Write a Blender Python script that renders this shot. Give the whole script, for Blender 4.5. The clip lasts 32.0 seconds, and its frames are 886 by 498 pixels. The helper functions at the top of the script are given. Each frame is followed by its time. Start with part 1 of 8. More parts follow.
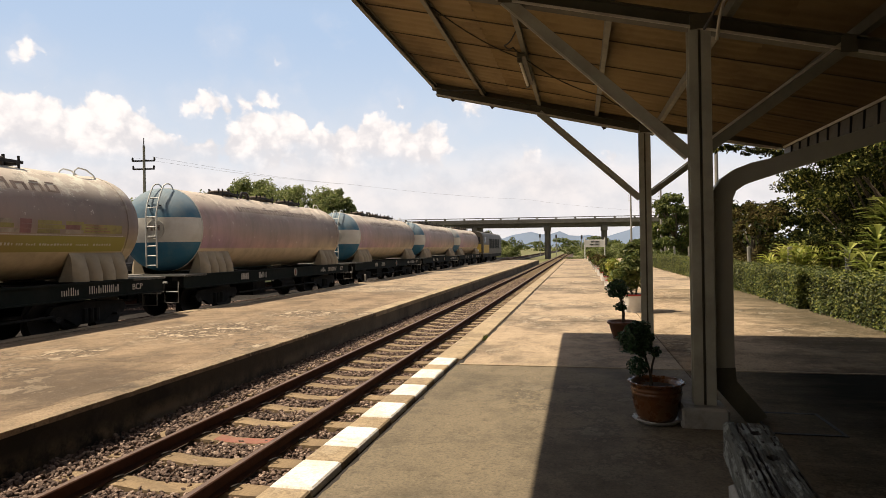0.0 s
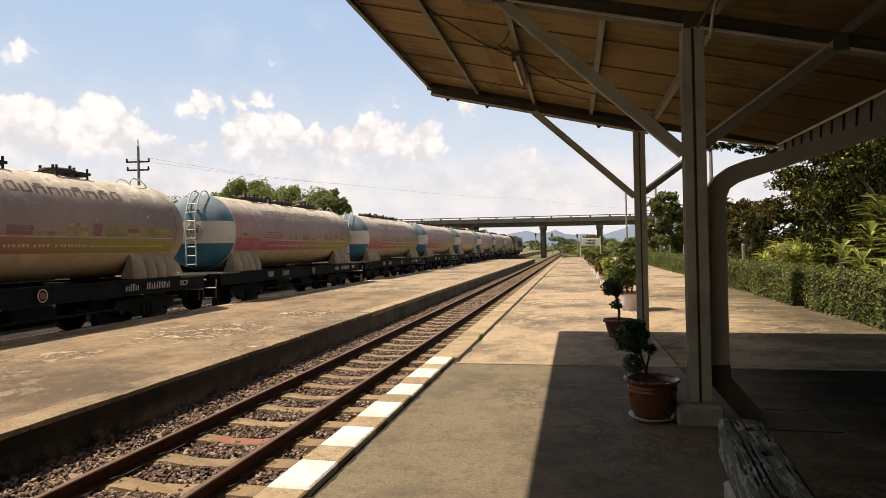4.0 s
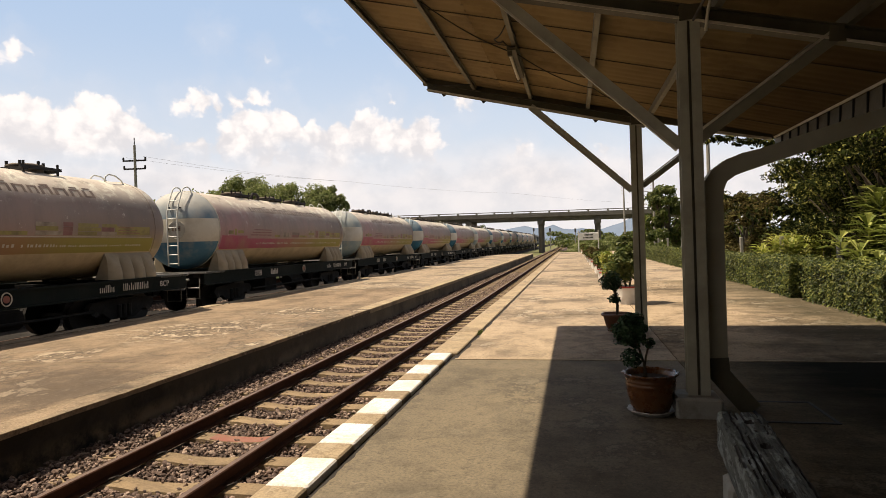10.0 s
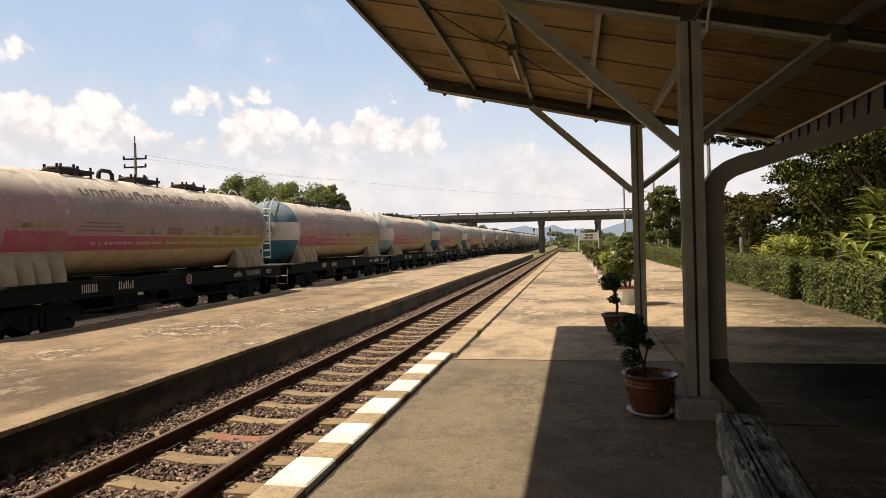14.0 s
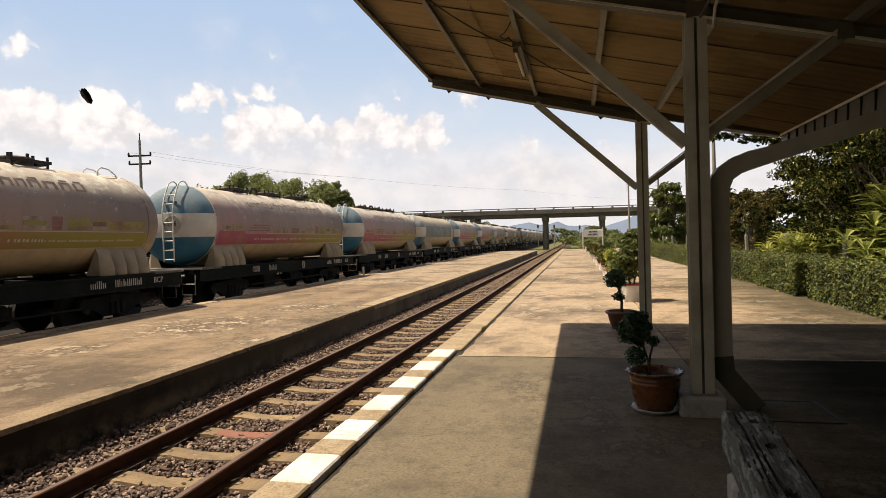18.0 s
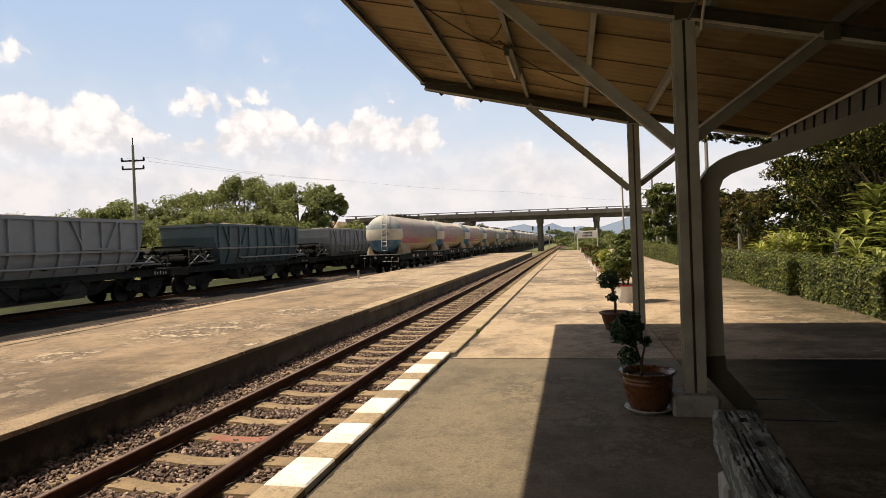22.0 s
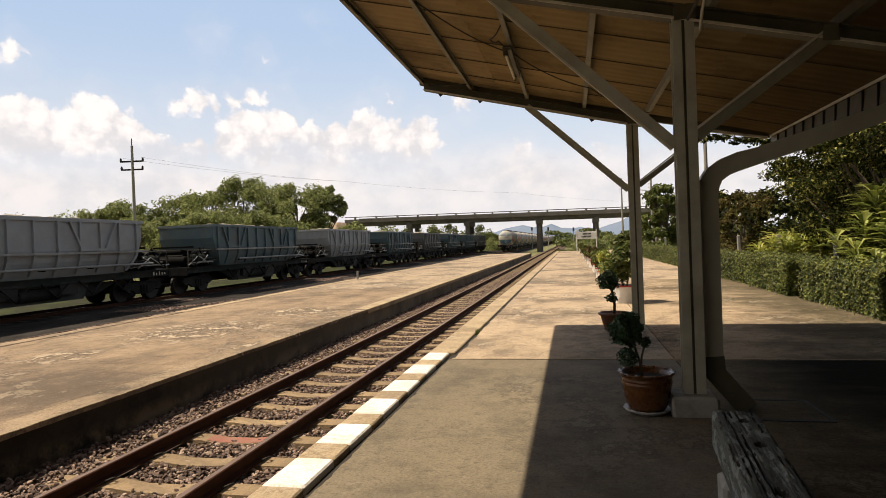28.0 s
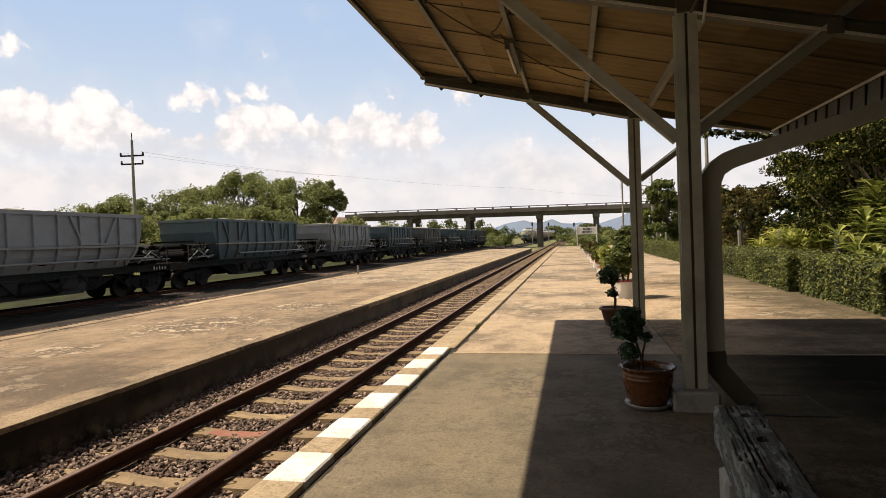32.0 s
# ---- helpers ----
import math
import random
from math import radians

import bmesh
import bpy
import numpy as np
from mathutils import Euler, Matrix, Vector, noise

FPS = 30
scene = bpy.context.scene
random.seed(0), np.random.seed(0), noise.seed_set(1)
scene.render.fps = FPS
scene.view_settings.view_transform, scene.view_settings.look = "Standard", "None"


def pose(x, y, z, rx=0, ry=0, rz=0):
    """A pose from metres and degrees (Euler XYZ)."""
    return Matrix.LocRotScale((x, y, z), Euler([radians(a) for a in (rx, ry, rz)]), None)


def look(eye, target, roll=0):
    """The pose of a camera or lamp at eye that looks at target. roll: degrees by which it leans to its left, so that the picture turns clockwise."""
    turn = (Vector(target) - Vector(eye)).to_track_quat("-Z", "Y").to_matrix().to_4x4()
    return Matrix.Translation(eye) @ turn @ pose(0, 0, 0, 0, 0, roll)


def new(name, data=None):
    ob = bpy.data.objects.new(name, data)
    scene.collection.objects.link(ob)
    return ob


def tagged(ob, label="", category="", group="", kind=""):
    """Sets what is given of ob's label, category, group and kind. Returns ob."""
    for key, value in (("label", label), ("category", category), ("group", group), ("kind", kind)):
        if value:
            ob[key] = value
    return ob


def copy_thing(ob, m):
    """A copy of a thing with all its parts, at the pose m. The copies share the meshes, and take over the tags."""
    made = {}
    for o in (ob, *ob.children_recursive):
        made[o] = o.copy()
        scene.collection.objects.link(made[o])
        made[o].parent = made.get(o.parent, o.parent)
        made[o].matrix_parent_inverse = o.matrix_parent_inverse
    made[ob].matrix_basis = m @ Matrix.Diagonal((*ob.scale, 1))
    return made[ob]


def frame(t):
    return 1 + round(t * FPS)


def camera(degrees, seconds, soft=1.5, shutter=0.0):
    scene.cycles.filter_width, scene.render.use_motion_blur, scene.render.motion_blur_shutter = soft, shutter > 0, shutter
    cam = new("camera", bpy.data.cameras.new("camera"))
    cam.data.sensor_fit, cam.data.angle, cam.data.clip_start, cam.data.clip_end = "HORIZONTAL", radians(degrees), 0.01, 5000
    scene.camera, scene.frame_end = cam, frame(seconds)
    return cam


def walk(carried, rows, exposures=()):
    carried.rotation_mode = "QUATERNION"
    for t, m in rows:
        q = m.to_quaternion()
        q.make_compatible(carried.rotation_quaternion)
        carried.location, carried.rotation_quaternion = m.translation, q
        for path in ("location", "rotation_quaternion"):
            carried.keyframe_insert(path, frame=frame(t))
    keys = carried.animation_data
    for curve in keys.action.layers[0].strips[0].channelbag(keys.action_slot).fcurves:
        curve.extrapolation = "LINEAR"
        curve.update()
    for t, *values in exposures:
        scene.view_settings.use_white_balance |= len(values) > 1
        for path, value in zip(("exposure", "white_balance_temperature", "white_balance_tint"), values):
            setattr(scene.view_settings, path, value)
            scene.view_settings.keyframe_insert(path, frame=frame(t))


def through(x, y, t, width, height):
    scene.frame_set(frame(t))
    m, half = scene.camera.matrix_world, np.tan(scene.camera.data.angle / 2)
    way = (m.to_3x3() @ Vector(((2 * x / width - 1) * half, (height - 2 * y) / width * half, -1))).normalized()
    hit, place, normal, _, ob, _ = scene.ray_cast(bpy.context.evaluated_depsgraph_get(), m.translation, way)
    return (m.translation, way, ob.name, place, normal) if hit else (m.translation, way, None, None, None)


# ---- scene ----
cam = camera(71.96, 32.0, soft=0.8)

# seconds, eye (m), turn (degrees): a hand-held camera that hardly moves
PATH = [
    (0.0, -0.028, -0.010, 1.450, 90.005, 0.990, 12.653),
    (0.5, -0.026, -0.021, 1.448, 90.115, 0.916, 12.715),
    (1.0, -0.024, -0.011, 1.443, 90.128, 1.173, 12.736),
    (1.5, -0.023, -0.012, 1.445, 89.923, 1.172, 12.852),
    (2.0, -0.025, -0.021, 1.449, 89.860, 1.184, 12.835),
    (2.5, -0.020, -0.003, 1.449, 89.926, 1.329, 12.477),
    (3.0, -0.020, -0.006, 1.450, 89.929, 1.334, 12.326),
    (3.5, -0.025, -0.017, 1.449, 89.957, 1.266, 12.256),
    (5.5, -0.017, -0.015, 1.445, 89.871, 1.754, 12.278),
    (6.0, -0.022, -0.011, 1.445, 89.845, 1.671, 12.053),
    (6.5, -0.015, -0.008, 1.451, 89.925, 1.688, 12.053),
    (7.0, -0.020, -0.002, 1.444, 89.851, 1.711, 12.120),
    (7.5, -0.016, -0.003, 1.448, 89.748, 1.663, 12.192),
    (8.0, -0.017, 0.001, 1.446, 89.590, 1.552, 12.193),
    (8.5, -0.024, -0.009, 1.443, 89.577, 1.589, 12.180),
    (9.0, -0.021, -0.005, 1.447, 89.492, 1.748, 11.926),
    (9.5, -0.014, 0.008, 1.448, 89.483, 1.969, 11.909),
    (10.0, -0.017, -0.002, 1.448, 89.557, 1.925, 12.109),
    (10.5, -0.020, 0.001, 1.453, 89.644, 1.746, 12.339),
    (11.0, -0.020, -0.008, 1.448, 89.761, 1.648, 12.588),
    (11.5, -0.021, -0.015, 1.448, 89.730, 1.897, 12.713),
    (12.0, -0.013, -0.021, 1.452, 89.673, 2.042, 12.463),
    (12.5, -0.010, -0.013, 1.452, 89.661, 2.067, 12.162),
    (13.0, -0.011, -0.005, 1.450, 89.663, 2.043, 11.992),
    (13.5, -0.013, -0.005, 1.445, 89.630, 1.915, 12.185),
    (14.0, -0.015, 0.004, 1.449, 89.521, 1.669, 12.120),
    (14.5, -0.014, -0.003, 1.450, 89.508, 1.697, 12.222),
    (16.5, -0.027, 0.005, 1.445, 89.148, 1.827, 12.195),
    (17.0, -0.024, 0.012, 1.440, 89.129, 1.718, 12.379),
    (17.5, -0.022, 0.008, 1.449, 89.073, 1.796, 12.479),
    (18.0, -0.022, 0.001, 1.454, 89.218, 1.662, 12.487),
    (18.5, -0.021, -0.001, 1.451, 89.234, 1.462, 12.551),
    (19.0, -0.021, -0.002, 1.452, 89.153, 1.466, 12.552),
    (19.5, -0.024, 0.005, 1.448, 89.246, 1.607, 12.566),
    (20.0, -0.013, 0.007, 1.451, 89.276, 1.830, 12.399),
    (20.5, -0.013, 0.002, 1.448, 89.375, 1.880, 12.329),
    (21.0, -0.008, -0.006, 1.447, 89.436, 1.970, 12.250),
    (21.5, -0.003, 0.001, 1.448, 89.435, 2.045, 12.124),
    (22.0, 0.003, -0.011, 1.455, 89.432, 2.178, 12.029),
    (22.5, 0.002, -0.006, 1.450, 89.645, 2.098, 11.876),
    (23.0, -0.000, 0.000, 1.450, 89.714, 1.960, 11.802),
    (23.5, -0.003, 0.003, 1.450, 89.561, 1.972, 11.901),
    (24.0, -0.007, -0.001, 1.451, 89.621, 1.903, 11.901),
    (24.5, -0.003, -0.000, 1.452, 89.628, 1.989, 11.692),
    (25.0, -0.004, 0.006, 1.449, 89.632, 1.955, 11.608),
    (25.5, -0.000, 0.004, 1.450, 89.536, 1.877, 11.683),
    (27.5, 0.006, -0.007, 1.455, 89.451, 2.256, 11.963),
    (28.0, 0.004, -0.004, 1.452, 89.510, 2.159, 11.958),
    (28.5, 0.006, -0.011, 1.454, 89.608, 2.280, 12.098),
    (29.0, 0.016, -0.001, 1.452, 89.657, 2.173, 12.190),
    (29.5, 0.005, 0.006, 1.450, 89.616, 2.009, 12.204),
    (30.0, 0.003, 0.003, 1.455, 89.634, 1.781, 12.332),
    (30.5, 0.001, 0.004, 1.446, 89.609, 1.824, 12.406),
    (31.0, -0.009, -0.004, 1.447, 89.441, 1.847, 12.275),
    (31.5, -0.012, 0.007, 1.442, 89.250, 1.996, 12.038),
    (32.0, -0.006, 0.014, 1.443, 89.051, 2.059, 11.980),
]
walk(cam, [(t, pose(x, y, z, rx, ry, rz)) for t, x, y, z, rx, ry, rz in PATH],
     exposures=[(0, 0.42, 7600, 14), (32, 0.42, 7600, 14)])

# ---- sky, sun ----
SUN_FROM = Vector((-2.10, -0.30, 4.22)).normalized()      # towards the sun
sun = new("sun", bpy.data.lights.new("sun", "SUN"))
sun.data.energy, sun.data.angle, sun.data.color = 5.0, radians(0.53), (1.0, 0.93, 0.80)
sun.matrix_world = look(SUN_FROM * 60, (0, 0, 0))


def build_world():
    world = bpy.data.worlds.new("world")
    scene.world = world
    world.use_nodes = True
    nt = world.node_tree
    nt.nodes.clear()
    add, link = nt.nodes.new, nt.links.new

    def math_node(op, a, b=0.0, c=0.0, clamp=False):
        n = add("ShaderNodeMath")
        n.operation, n.use_clamp = op, clamp
        for i, v in enumerate((a, b, c)):
            if hasattr(v, "is_linked"):
                link(v, n.inputs[i])
            else:
                n.inputs[i].default_value = v
        return n.outputs[0]

    def smooth(v, lo, hi):
        n = add("ShaderNodeMapRange")
        n.interpolation_type = "SMOOTHSTEP"
        link(v, n.inputs["Value"])
        n.inputs["From Min"].default_value, n.inputs["From Max"].default_value = lo, hi
        return n.outputs["Result"]

    def mix(f, a, b):
        n = add("ShaderNodeMix")
        n.data_type = "RGBA"
        for sock, v in ((n.inputs[0], f), (n.inputs[6], a), (n.inputs[7], b)):
            if hasattr(v, "is_linked"):
                link(v, sock)
            else:
                sock.default_value = v
        return n.outputs[2]

    sky = add("ShaderNodeTexSky")
    sky.sky_type, sky.sun_disc = "NISHITA", False
    sky.sun_elevation = math.asin(SUN_FROM.z)
    sky.sun_rotation = math.atan2(SUN_FROM.x, SUN_FROM.y)
    sky.air_density, sky.dust_density, sky.ozone_density = 1.0, 4.0, 1.0
    coord = add("ShaderNodeTexCoord").outputs["Generated"]
    sep = add("ShaderNodeSeparateXYZ")
    link(coord, sep.inputs[0])
    # flat cloud noise: the sky seen as rising walls of cumulus
    def noise_tex(scale, detail, rough, stretch=1.4, off=0.0):
        m = add("ShaderNodeMapping")
        m.inputs["Scale"].default_value = (1, 1, stretch)
        m.inputs["Location"].default_value = (off, off * 0.7, 0)
        link(coord, m.inputs["Vector"])
        n = add("ShaderNodeTexNoise")
        n.inputs["Scale"].default_value, n.inputs["Detail"].default_value, n.inputs["Roughness"].default_value = scale, detail, rough
        link(m.outputs[0], n.inputs["Vector"])
        return n.outputs["Fac"]
    big = noise_tex(5.5, 3, 0.5, 1.8, 3.1)
    fine = noise_tex(13, 6, 0.55, 1.3, 1.7)
    billow = noise_tex(40, 6, 0.6, 1.2, 0.4)

    # the way looked at, ruffled so that the heaps get cauliflower edges
    def ruffle(vec, scale, detail, amount):
        n = add("ShaderNodeTexNoise")
        n.inputs["Scale"].default_value, n.inputs["Detail"].default_value = scale, detail
        link(coord, n.inputs["Vector"])
        d = add("ShaderNodeVectorMath")
        d.operation = "SUBTRACT"
        link(n.outputs["Color"], d.inputs[0])
        d.inputs[1].default_value = (0.5, 0.5, 0.5)
        k = add("ShaderNodeVectorMath")
        k.operation = "MULTIPLY_ADD"
        link(d.outputs[0], k.inputs[0])
        k.inputs[1].default_value = (amount, amount, amount)
        link(vec, k.inputs[2])
        return k.outputs[0]
    way = ruffle(ruffle(coord, 14, 2, 0.024), 55, 5, 0.020)
    vor = add("ShaderNodeTexVoronoi")
    vor.feature = "SMOOTH_F1"
    vor.inputs["Scale"].default_value, vor.inputs["Detail"].default_value, vor.inputs["Smoothness"].default_value = 34, 2, 0.5
    link(way, vor.inputs["Vector"])
    puff = math_node("SUBTRACT", 0.42, vor.outputs["Distance"])
    # heaps of cumulus: bearing, height over the horizon and radius, in degrees
    west_bank = [
        (-47.3, 9.5, 2.67),
        (-45.9, 9.9, 2.20),
        (-44.6, 9.2, 2.01),
        (-43.1, 9.4, 1.81),
        (-41.3, 10.5, 2.20),
        (-40.0, 10.2, 1.81),
        (-38.5, 9.1, 1.62),
        (-37.2, 8.8, 1.15),
        (-41.9, 8.9, 2.20),
        (-46.5, 8.2, 2.67),
        (-39.5, 8.3, 1.72),
        (-35.6, 8.3, 1.30),
        (-33.6, 8.6, 1.25),
    ]
    middle_bank = [
        (-31.5, 9.2, 1.24),
        (-29.8, 10.4, 1.72),
        (-28.1, 10.6, 1.62),
        (-26.7, 10.9, 1.34),
        (-29.2, 9.1, 1.91),
        (-26.2, 9.4, 1.72),
        (-24.0, 9.5, 1.43),
        (-22.8, 9.5, 1.30),
        (-21.1, 9.8, 1.53),
        (-19.0, 10.6, 1.58),
        (-17.7, 9.9, 1.43),
        (-15.9, 10.1, 1.29),
        (-14.0, 10.3, 1.29),
        (-12.9, 9.7, 1.00),
        (-16.5, 8.8, 1.72),
        (-20.1, 8.7, 1.72),
        (-23.2, 8.5, 1.72),
        (-13.8, 8.5, 1.43),
    ]
    loose_clouds = [
        (-34.8, 12.5, 0.95),
        (-33.3, 12.8, 1.20),
        (-31.9, 12.4, 0.80),
        (-30.2, 13.0, 0.72),
        (-28.9, 13.5, 0.80),
        (-28.0, 13.1, 0.48),
        (-32.2, 18.2, 0.62),
        (-27.8, 17.1, 0.33),
        (-46.9, 15.5, 0.95),
        (-45.8, 15.4, 0.53),
        (-16.6, 13.1, 0.57),
        (-9.5, 13.1, 1.05),
        (-8.6, 13.6, 0.57),
        (-4.6, 8.2, 1.05),
        (-5.8, 7.9, 0.62),
        (-2.9, 5.8, 1.05),
        (-1.6, 5.6, 0.57),
        (2.9, 7.8, 0.86),
    ]
    total = None
    for a, e, r in west_bank + middle_bank + [(p, q, k * 0.95 - 0.22) for p, q, k in loose_clouds]:
        a, e, r = radians(a), radians(e), radians(r) * 1.2 + 0.010
        d = add("ShaderNodeVectorMath")
        d.operation = "DISTANCE"
        link(way, d.inputs[0])
        d.inputs[1].default_value = (math.sin(a) * math.cos(e), math.cos(a) * math.cos(e), math.sin(e))
        v = math_node("SUBTRACT", d.outputs["Value"], r)
        total = v if total is None else math_node("SMOOTH_MIN", total, v, 0.012)
    total = math_node("SUBTRACT", total, math_node("MULTIPLY", puff, 0.022))
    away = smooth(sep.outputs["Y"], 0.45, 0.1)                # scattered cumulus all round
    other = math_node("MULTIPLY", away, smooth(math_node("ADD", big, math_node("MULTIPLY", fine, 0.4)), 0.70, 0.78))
    low = math_node("ADD", sep.outputs["Z"], math_node("MULTIPLY", math_node("SUBTRACT", fine, 0.5), 0.09))
    heap = math_node("MULTIPLY", smooth(total, 0.003, -0.009), math_node("MULTIPLY_ADD", smooth(low, 0.125, 0.172), 0.82, 0.18))
    mask = math_node("MULTIPLY", math_node("MAXIMUM", heap, other), 0.96)
    # white mist in and under the bank, thinning upwards
    rise = math_node("ADD", sep.outputs["Z"], math_node("MULTIPLY", math_node("SUBTRACT", big, 0.5), 0.10))
    veil = math_node("ADD", math_node("MULTIPLY", smooth(rise, 0.165, 0.092), 0.82), math_node("MULTIPLY", smooth(total, 0.04, 0.0), 0.14))
    veil = math_node("ADD", veil, math_node("MULTIPLY", smooth(fine, 0.56, 0.8), 0.16), 0.0, True)
    # lit crowns and greyer hollows
    shade = math_node("ADD", math_node("MULTIPLY", puff, 0.5), math_node("MULTIPLY", billow, 0.5))
    shade = math_node("ADD", shade, math_node("MULTIPLY", fine, 0.6))
    shade = math_node("ADD", shade, math_node("MULTIPLY", smooth(sep.outputs["Z"], 0.13, 0.20), 0.22))
    shade = smooth(shade, 0.26, 0.70)
    cloud = mix(shade, (0.76, 0.81, 0.92, 1), (1.06, 1.09, 1.17, 1))
    mist = mix(smooth(math_node("ADD", fine, math_node("MULTIPLY", billow, 0.25)), 0.45, 0.75), (0.72, 0.78, 0.90, 1), (0.92, 0.95, 1.04, 1))
    haze = smooth(sep.outputs["Z"], 0.15, 0.0)
    gain = add("ShaderNodeVectorMath")
    gain.operation = "SCALE"
    link(sky.outputs[0], gain.inputs[0])
    gain.inputs["Scale"].default_value = SKY
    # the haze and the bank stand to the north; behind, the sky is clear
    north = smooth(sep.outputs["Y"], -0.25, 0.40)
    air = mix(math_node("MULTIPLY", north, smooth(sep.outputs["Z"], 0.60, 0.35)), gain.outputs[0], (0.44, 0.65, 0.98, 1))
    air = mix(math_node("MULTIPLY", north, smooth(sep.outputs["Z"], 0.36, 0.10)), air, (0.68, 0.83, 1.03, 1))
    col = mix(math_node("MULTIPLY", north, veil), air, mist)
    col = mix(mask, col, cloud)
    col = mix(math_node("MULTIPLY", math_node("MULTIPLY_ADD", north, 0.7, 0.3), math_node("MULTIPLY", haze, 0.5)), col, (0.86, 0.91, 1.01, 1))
    bg = add("ShaderNodeBackground")
    link(col, bg.inputs[0])
    bg.inputs[1].default_value = 0.72
    out = add("ShaderNodeOutputWorld")
    link(bg.outputs[0], out.inputs[0])


SKY = 0.05
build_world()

# ---- mesh tools ----
class Bag:
    """Vertices and faces of one part."""

    def __init__(self):
        self.v, self.f, self.m = [], [], []

    def add(self, verts, faces, slot=0):
        n = len(self.v)
        self.v.extend(tuple(p) for p in verts)
        self.f.extend([tuple(i + n for i in f) for f in faces])
        self.m.extend([slot] * len(faces))
        return self

    def box(self, x0, x1, y0, y1, z0, z1, slot=0, turn=None):
        vs = [(x, y, z) for z in (z0, z1) for y in (y0, y1) for x in (x0, x1)]
        if turn:
            vs = [turn @ Vector(p) for p in vs]
        return self.add(vs, [(0, 2, 3, 1), (4, 5, 7, 6), (0, 1, 5, 4), (2, 6, 7, 3), (0, 4, 6, 2), (1, 3, 7, 5)], slot)

    def slab(self, x0, x1, y0, y1, z0, z1, b=0.01, slot=0):
        """A box with its top and upright edges cut off by b."""
        ring = lambda i, z: [(x0 + i + b, y0 + i, z), (x1 - i - b, y0 + i, z), (x1 - i, y0 + i + b, z), (x1 - i, y1 - i - b, z),
                             (x1 - i - b, y1 - i, z), (x0 + i + b, y1 - i, z), (x0 + i, y1 - i - b, z), (x0 + i, y0 + i + b, z)]
        vs = ring(0, z0) + ring(0, z1 - b) + ring(b, z1)
        fs = [tuple(range(7, -1, -1)), tuple(range(16, 24))]
        for k in (0, 8):
            fs += [(k + i, k + (i + 1) % 8, k + 8 + (i + 1) % 8, k + 8 + i) for i in range(8)]
        return self.add(vs, fs, slot)

    def prism(self, outline, y0, y1, slot=0, axis="y"):
        """An outline (x, z) drawn out along y (or (y, z) along x)."""
        n = len(outline)
        put = (lambda a, b, c: (a, c, b)) if axis == "y" else (lambda a, b, c: (c, a, b))
        vs = [put(a, b, y0) for a, b in outline] + [put(a, b, y1) for a, b in outline]
        fs = [(i, (i + 1) % n, n + (i + 1) % n, n + i) for i in range(n)] + [tuple(range(n - 1, -1, -1)), tuple(range(n, 2 * n))]
        return self.add(vs, fs, slot)

    def tube(self, points, r, seg=8, slot=0, caps=True):
        """A round bar through points; r: one radius, or one a point."""
        pts = [Vector(p) for p in points]
        rs = r if hasattr(r, "__len__") else [r] * len(pts)
        vs, side = [], None
        for i, p in enumerate(pts):
            way = (pts[min(i + 1, len(pts) - 1)] - pts[max(i - 1, 0)]).normalized()
            if side is None:
                side = way.orthogonal().normalized()
            side = (side - way * side.dot(way)).normalized()
            up = way.cross(side)
            vs += [p + (side * math.cos(a) + up * math.sin(a)) * rs[i] for a in (2 * math.pi * k / seg for k in range(seg))]
        fs = [(j * seg + k, j * seg + (k + 1) % seg, (j + 1) * seg + (k + 1) % seg, (j + 1) * seg + k)
              for j in range(len(pts) - 1) for k in range(seg)]
        if caps:
            fs += [tuple(range(seg - 1, -1, -1)), tuple((len(pts) - 1) * seg + k for k in range(seg))]
        return self.add(vs, fs, slot)

    def bar(self, a, b, w, h, slot=0, up=(0, 0, 1)):
        """A straight bar of section w x h from a to b."""
        a, b = Vector(a), Vector(b)
        way = (b - a).normalized()
        side = way.cross(Vector(up)).normalized() * w / 2
        top = side.cross(way).normalized() * h / 2
        vs = [p + s * side + t * top for p in (a, b) for s, t in ((-1, -1), (1, -1), (1, 1), (-1, 1))]
        return self.add(vs, [(0, 1, 5, 4), (1, 2, 6, 5), (2, 3, 7, 6), (3, 0, 4, 7), (3, 2, 1, 0), (4, 5, 6, 7)], slot)

    def lathe(self, profile, seg=24, at=(0, 0, 0), slot=0):
        """A profile (radius, z) turned round the upright axis."""
        x, y, z = at
        vs = [(x + r * math.cos(2 * math.pi * k / seg), y + r * math.sin(2 * math.pi * k / seg), z + h) for r, h in profile for k in range(seg)]
        fs = [(j * seg + k, j * seg + (k + 1) % seg, (j + 1) * seg + (k + 1) % seg, (j + 1) * seg + k)
              for j in range(len(profile) - 1) for k in range(seg)]
        return self.add(vs, fs, slot)


def part(name, bag, material, parent=None, label="", smooth=False):
    """Links a bag as one mesh object under a thing or a part."""
    me = bpy.data.meshes.new(name)
    me.from_pydata(bag.v, [], bag.f)
    for m in (material if isinstance(material, (list, tuple)) else [material]):
        me.materials.append(m)
    if any(bag.m):
        me.polygons.foreach_set("material_index", bag.m)
    if smooth:
        me.polygons.foreach_set("use_smooth", [True] * len(bag.f))
        if smooth is not True:
            me.set_sharp_from_angle(angle=radians(smooth))
    me.update()
    ob = new(name, me)
    if parent:
        ob.parent = parent
    if label:
        ob["label"] = label
    return ob


def twin(ob, m, parent=None):
    """A second object on the same mesh, for repeated parts."""
    o = new(ob.name.split(".")[0], ob.data)
    o.parent = parent or ob.parent
    o.matrix_basis = m
    return o


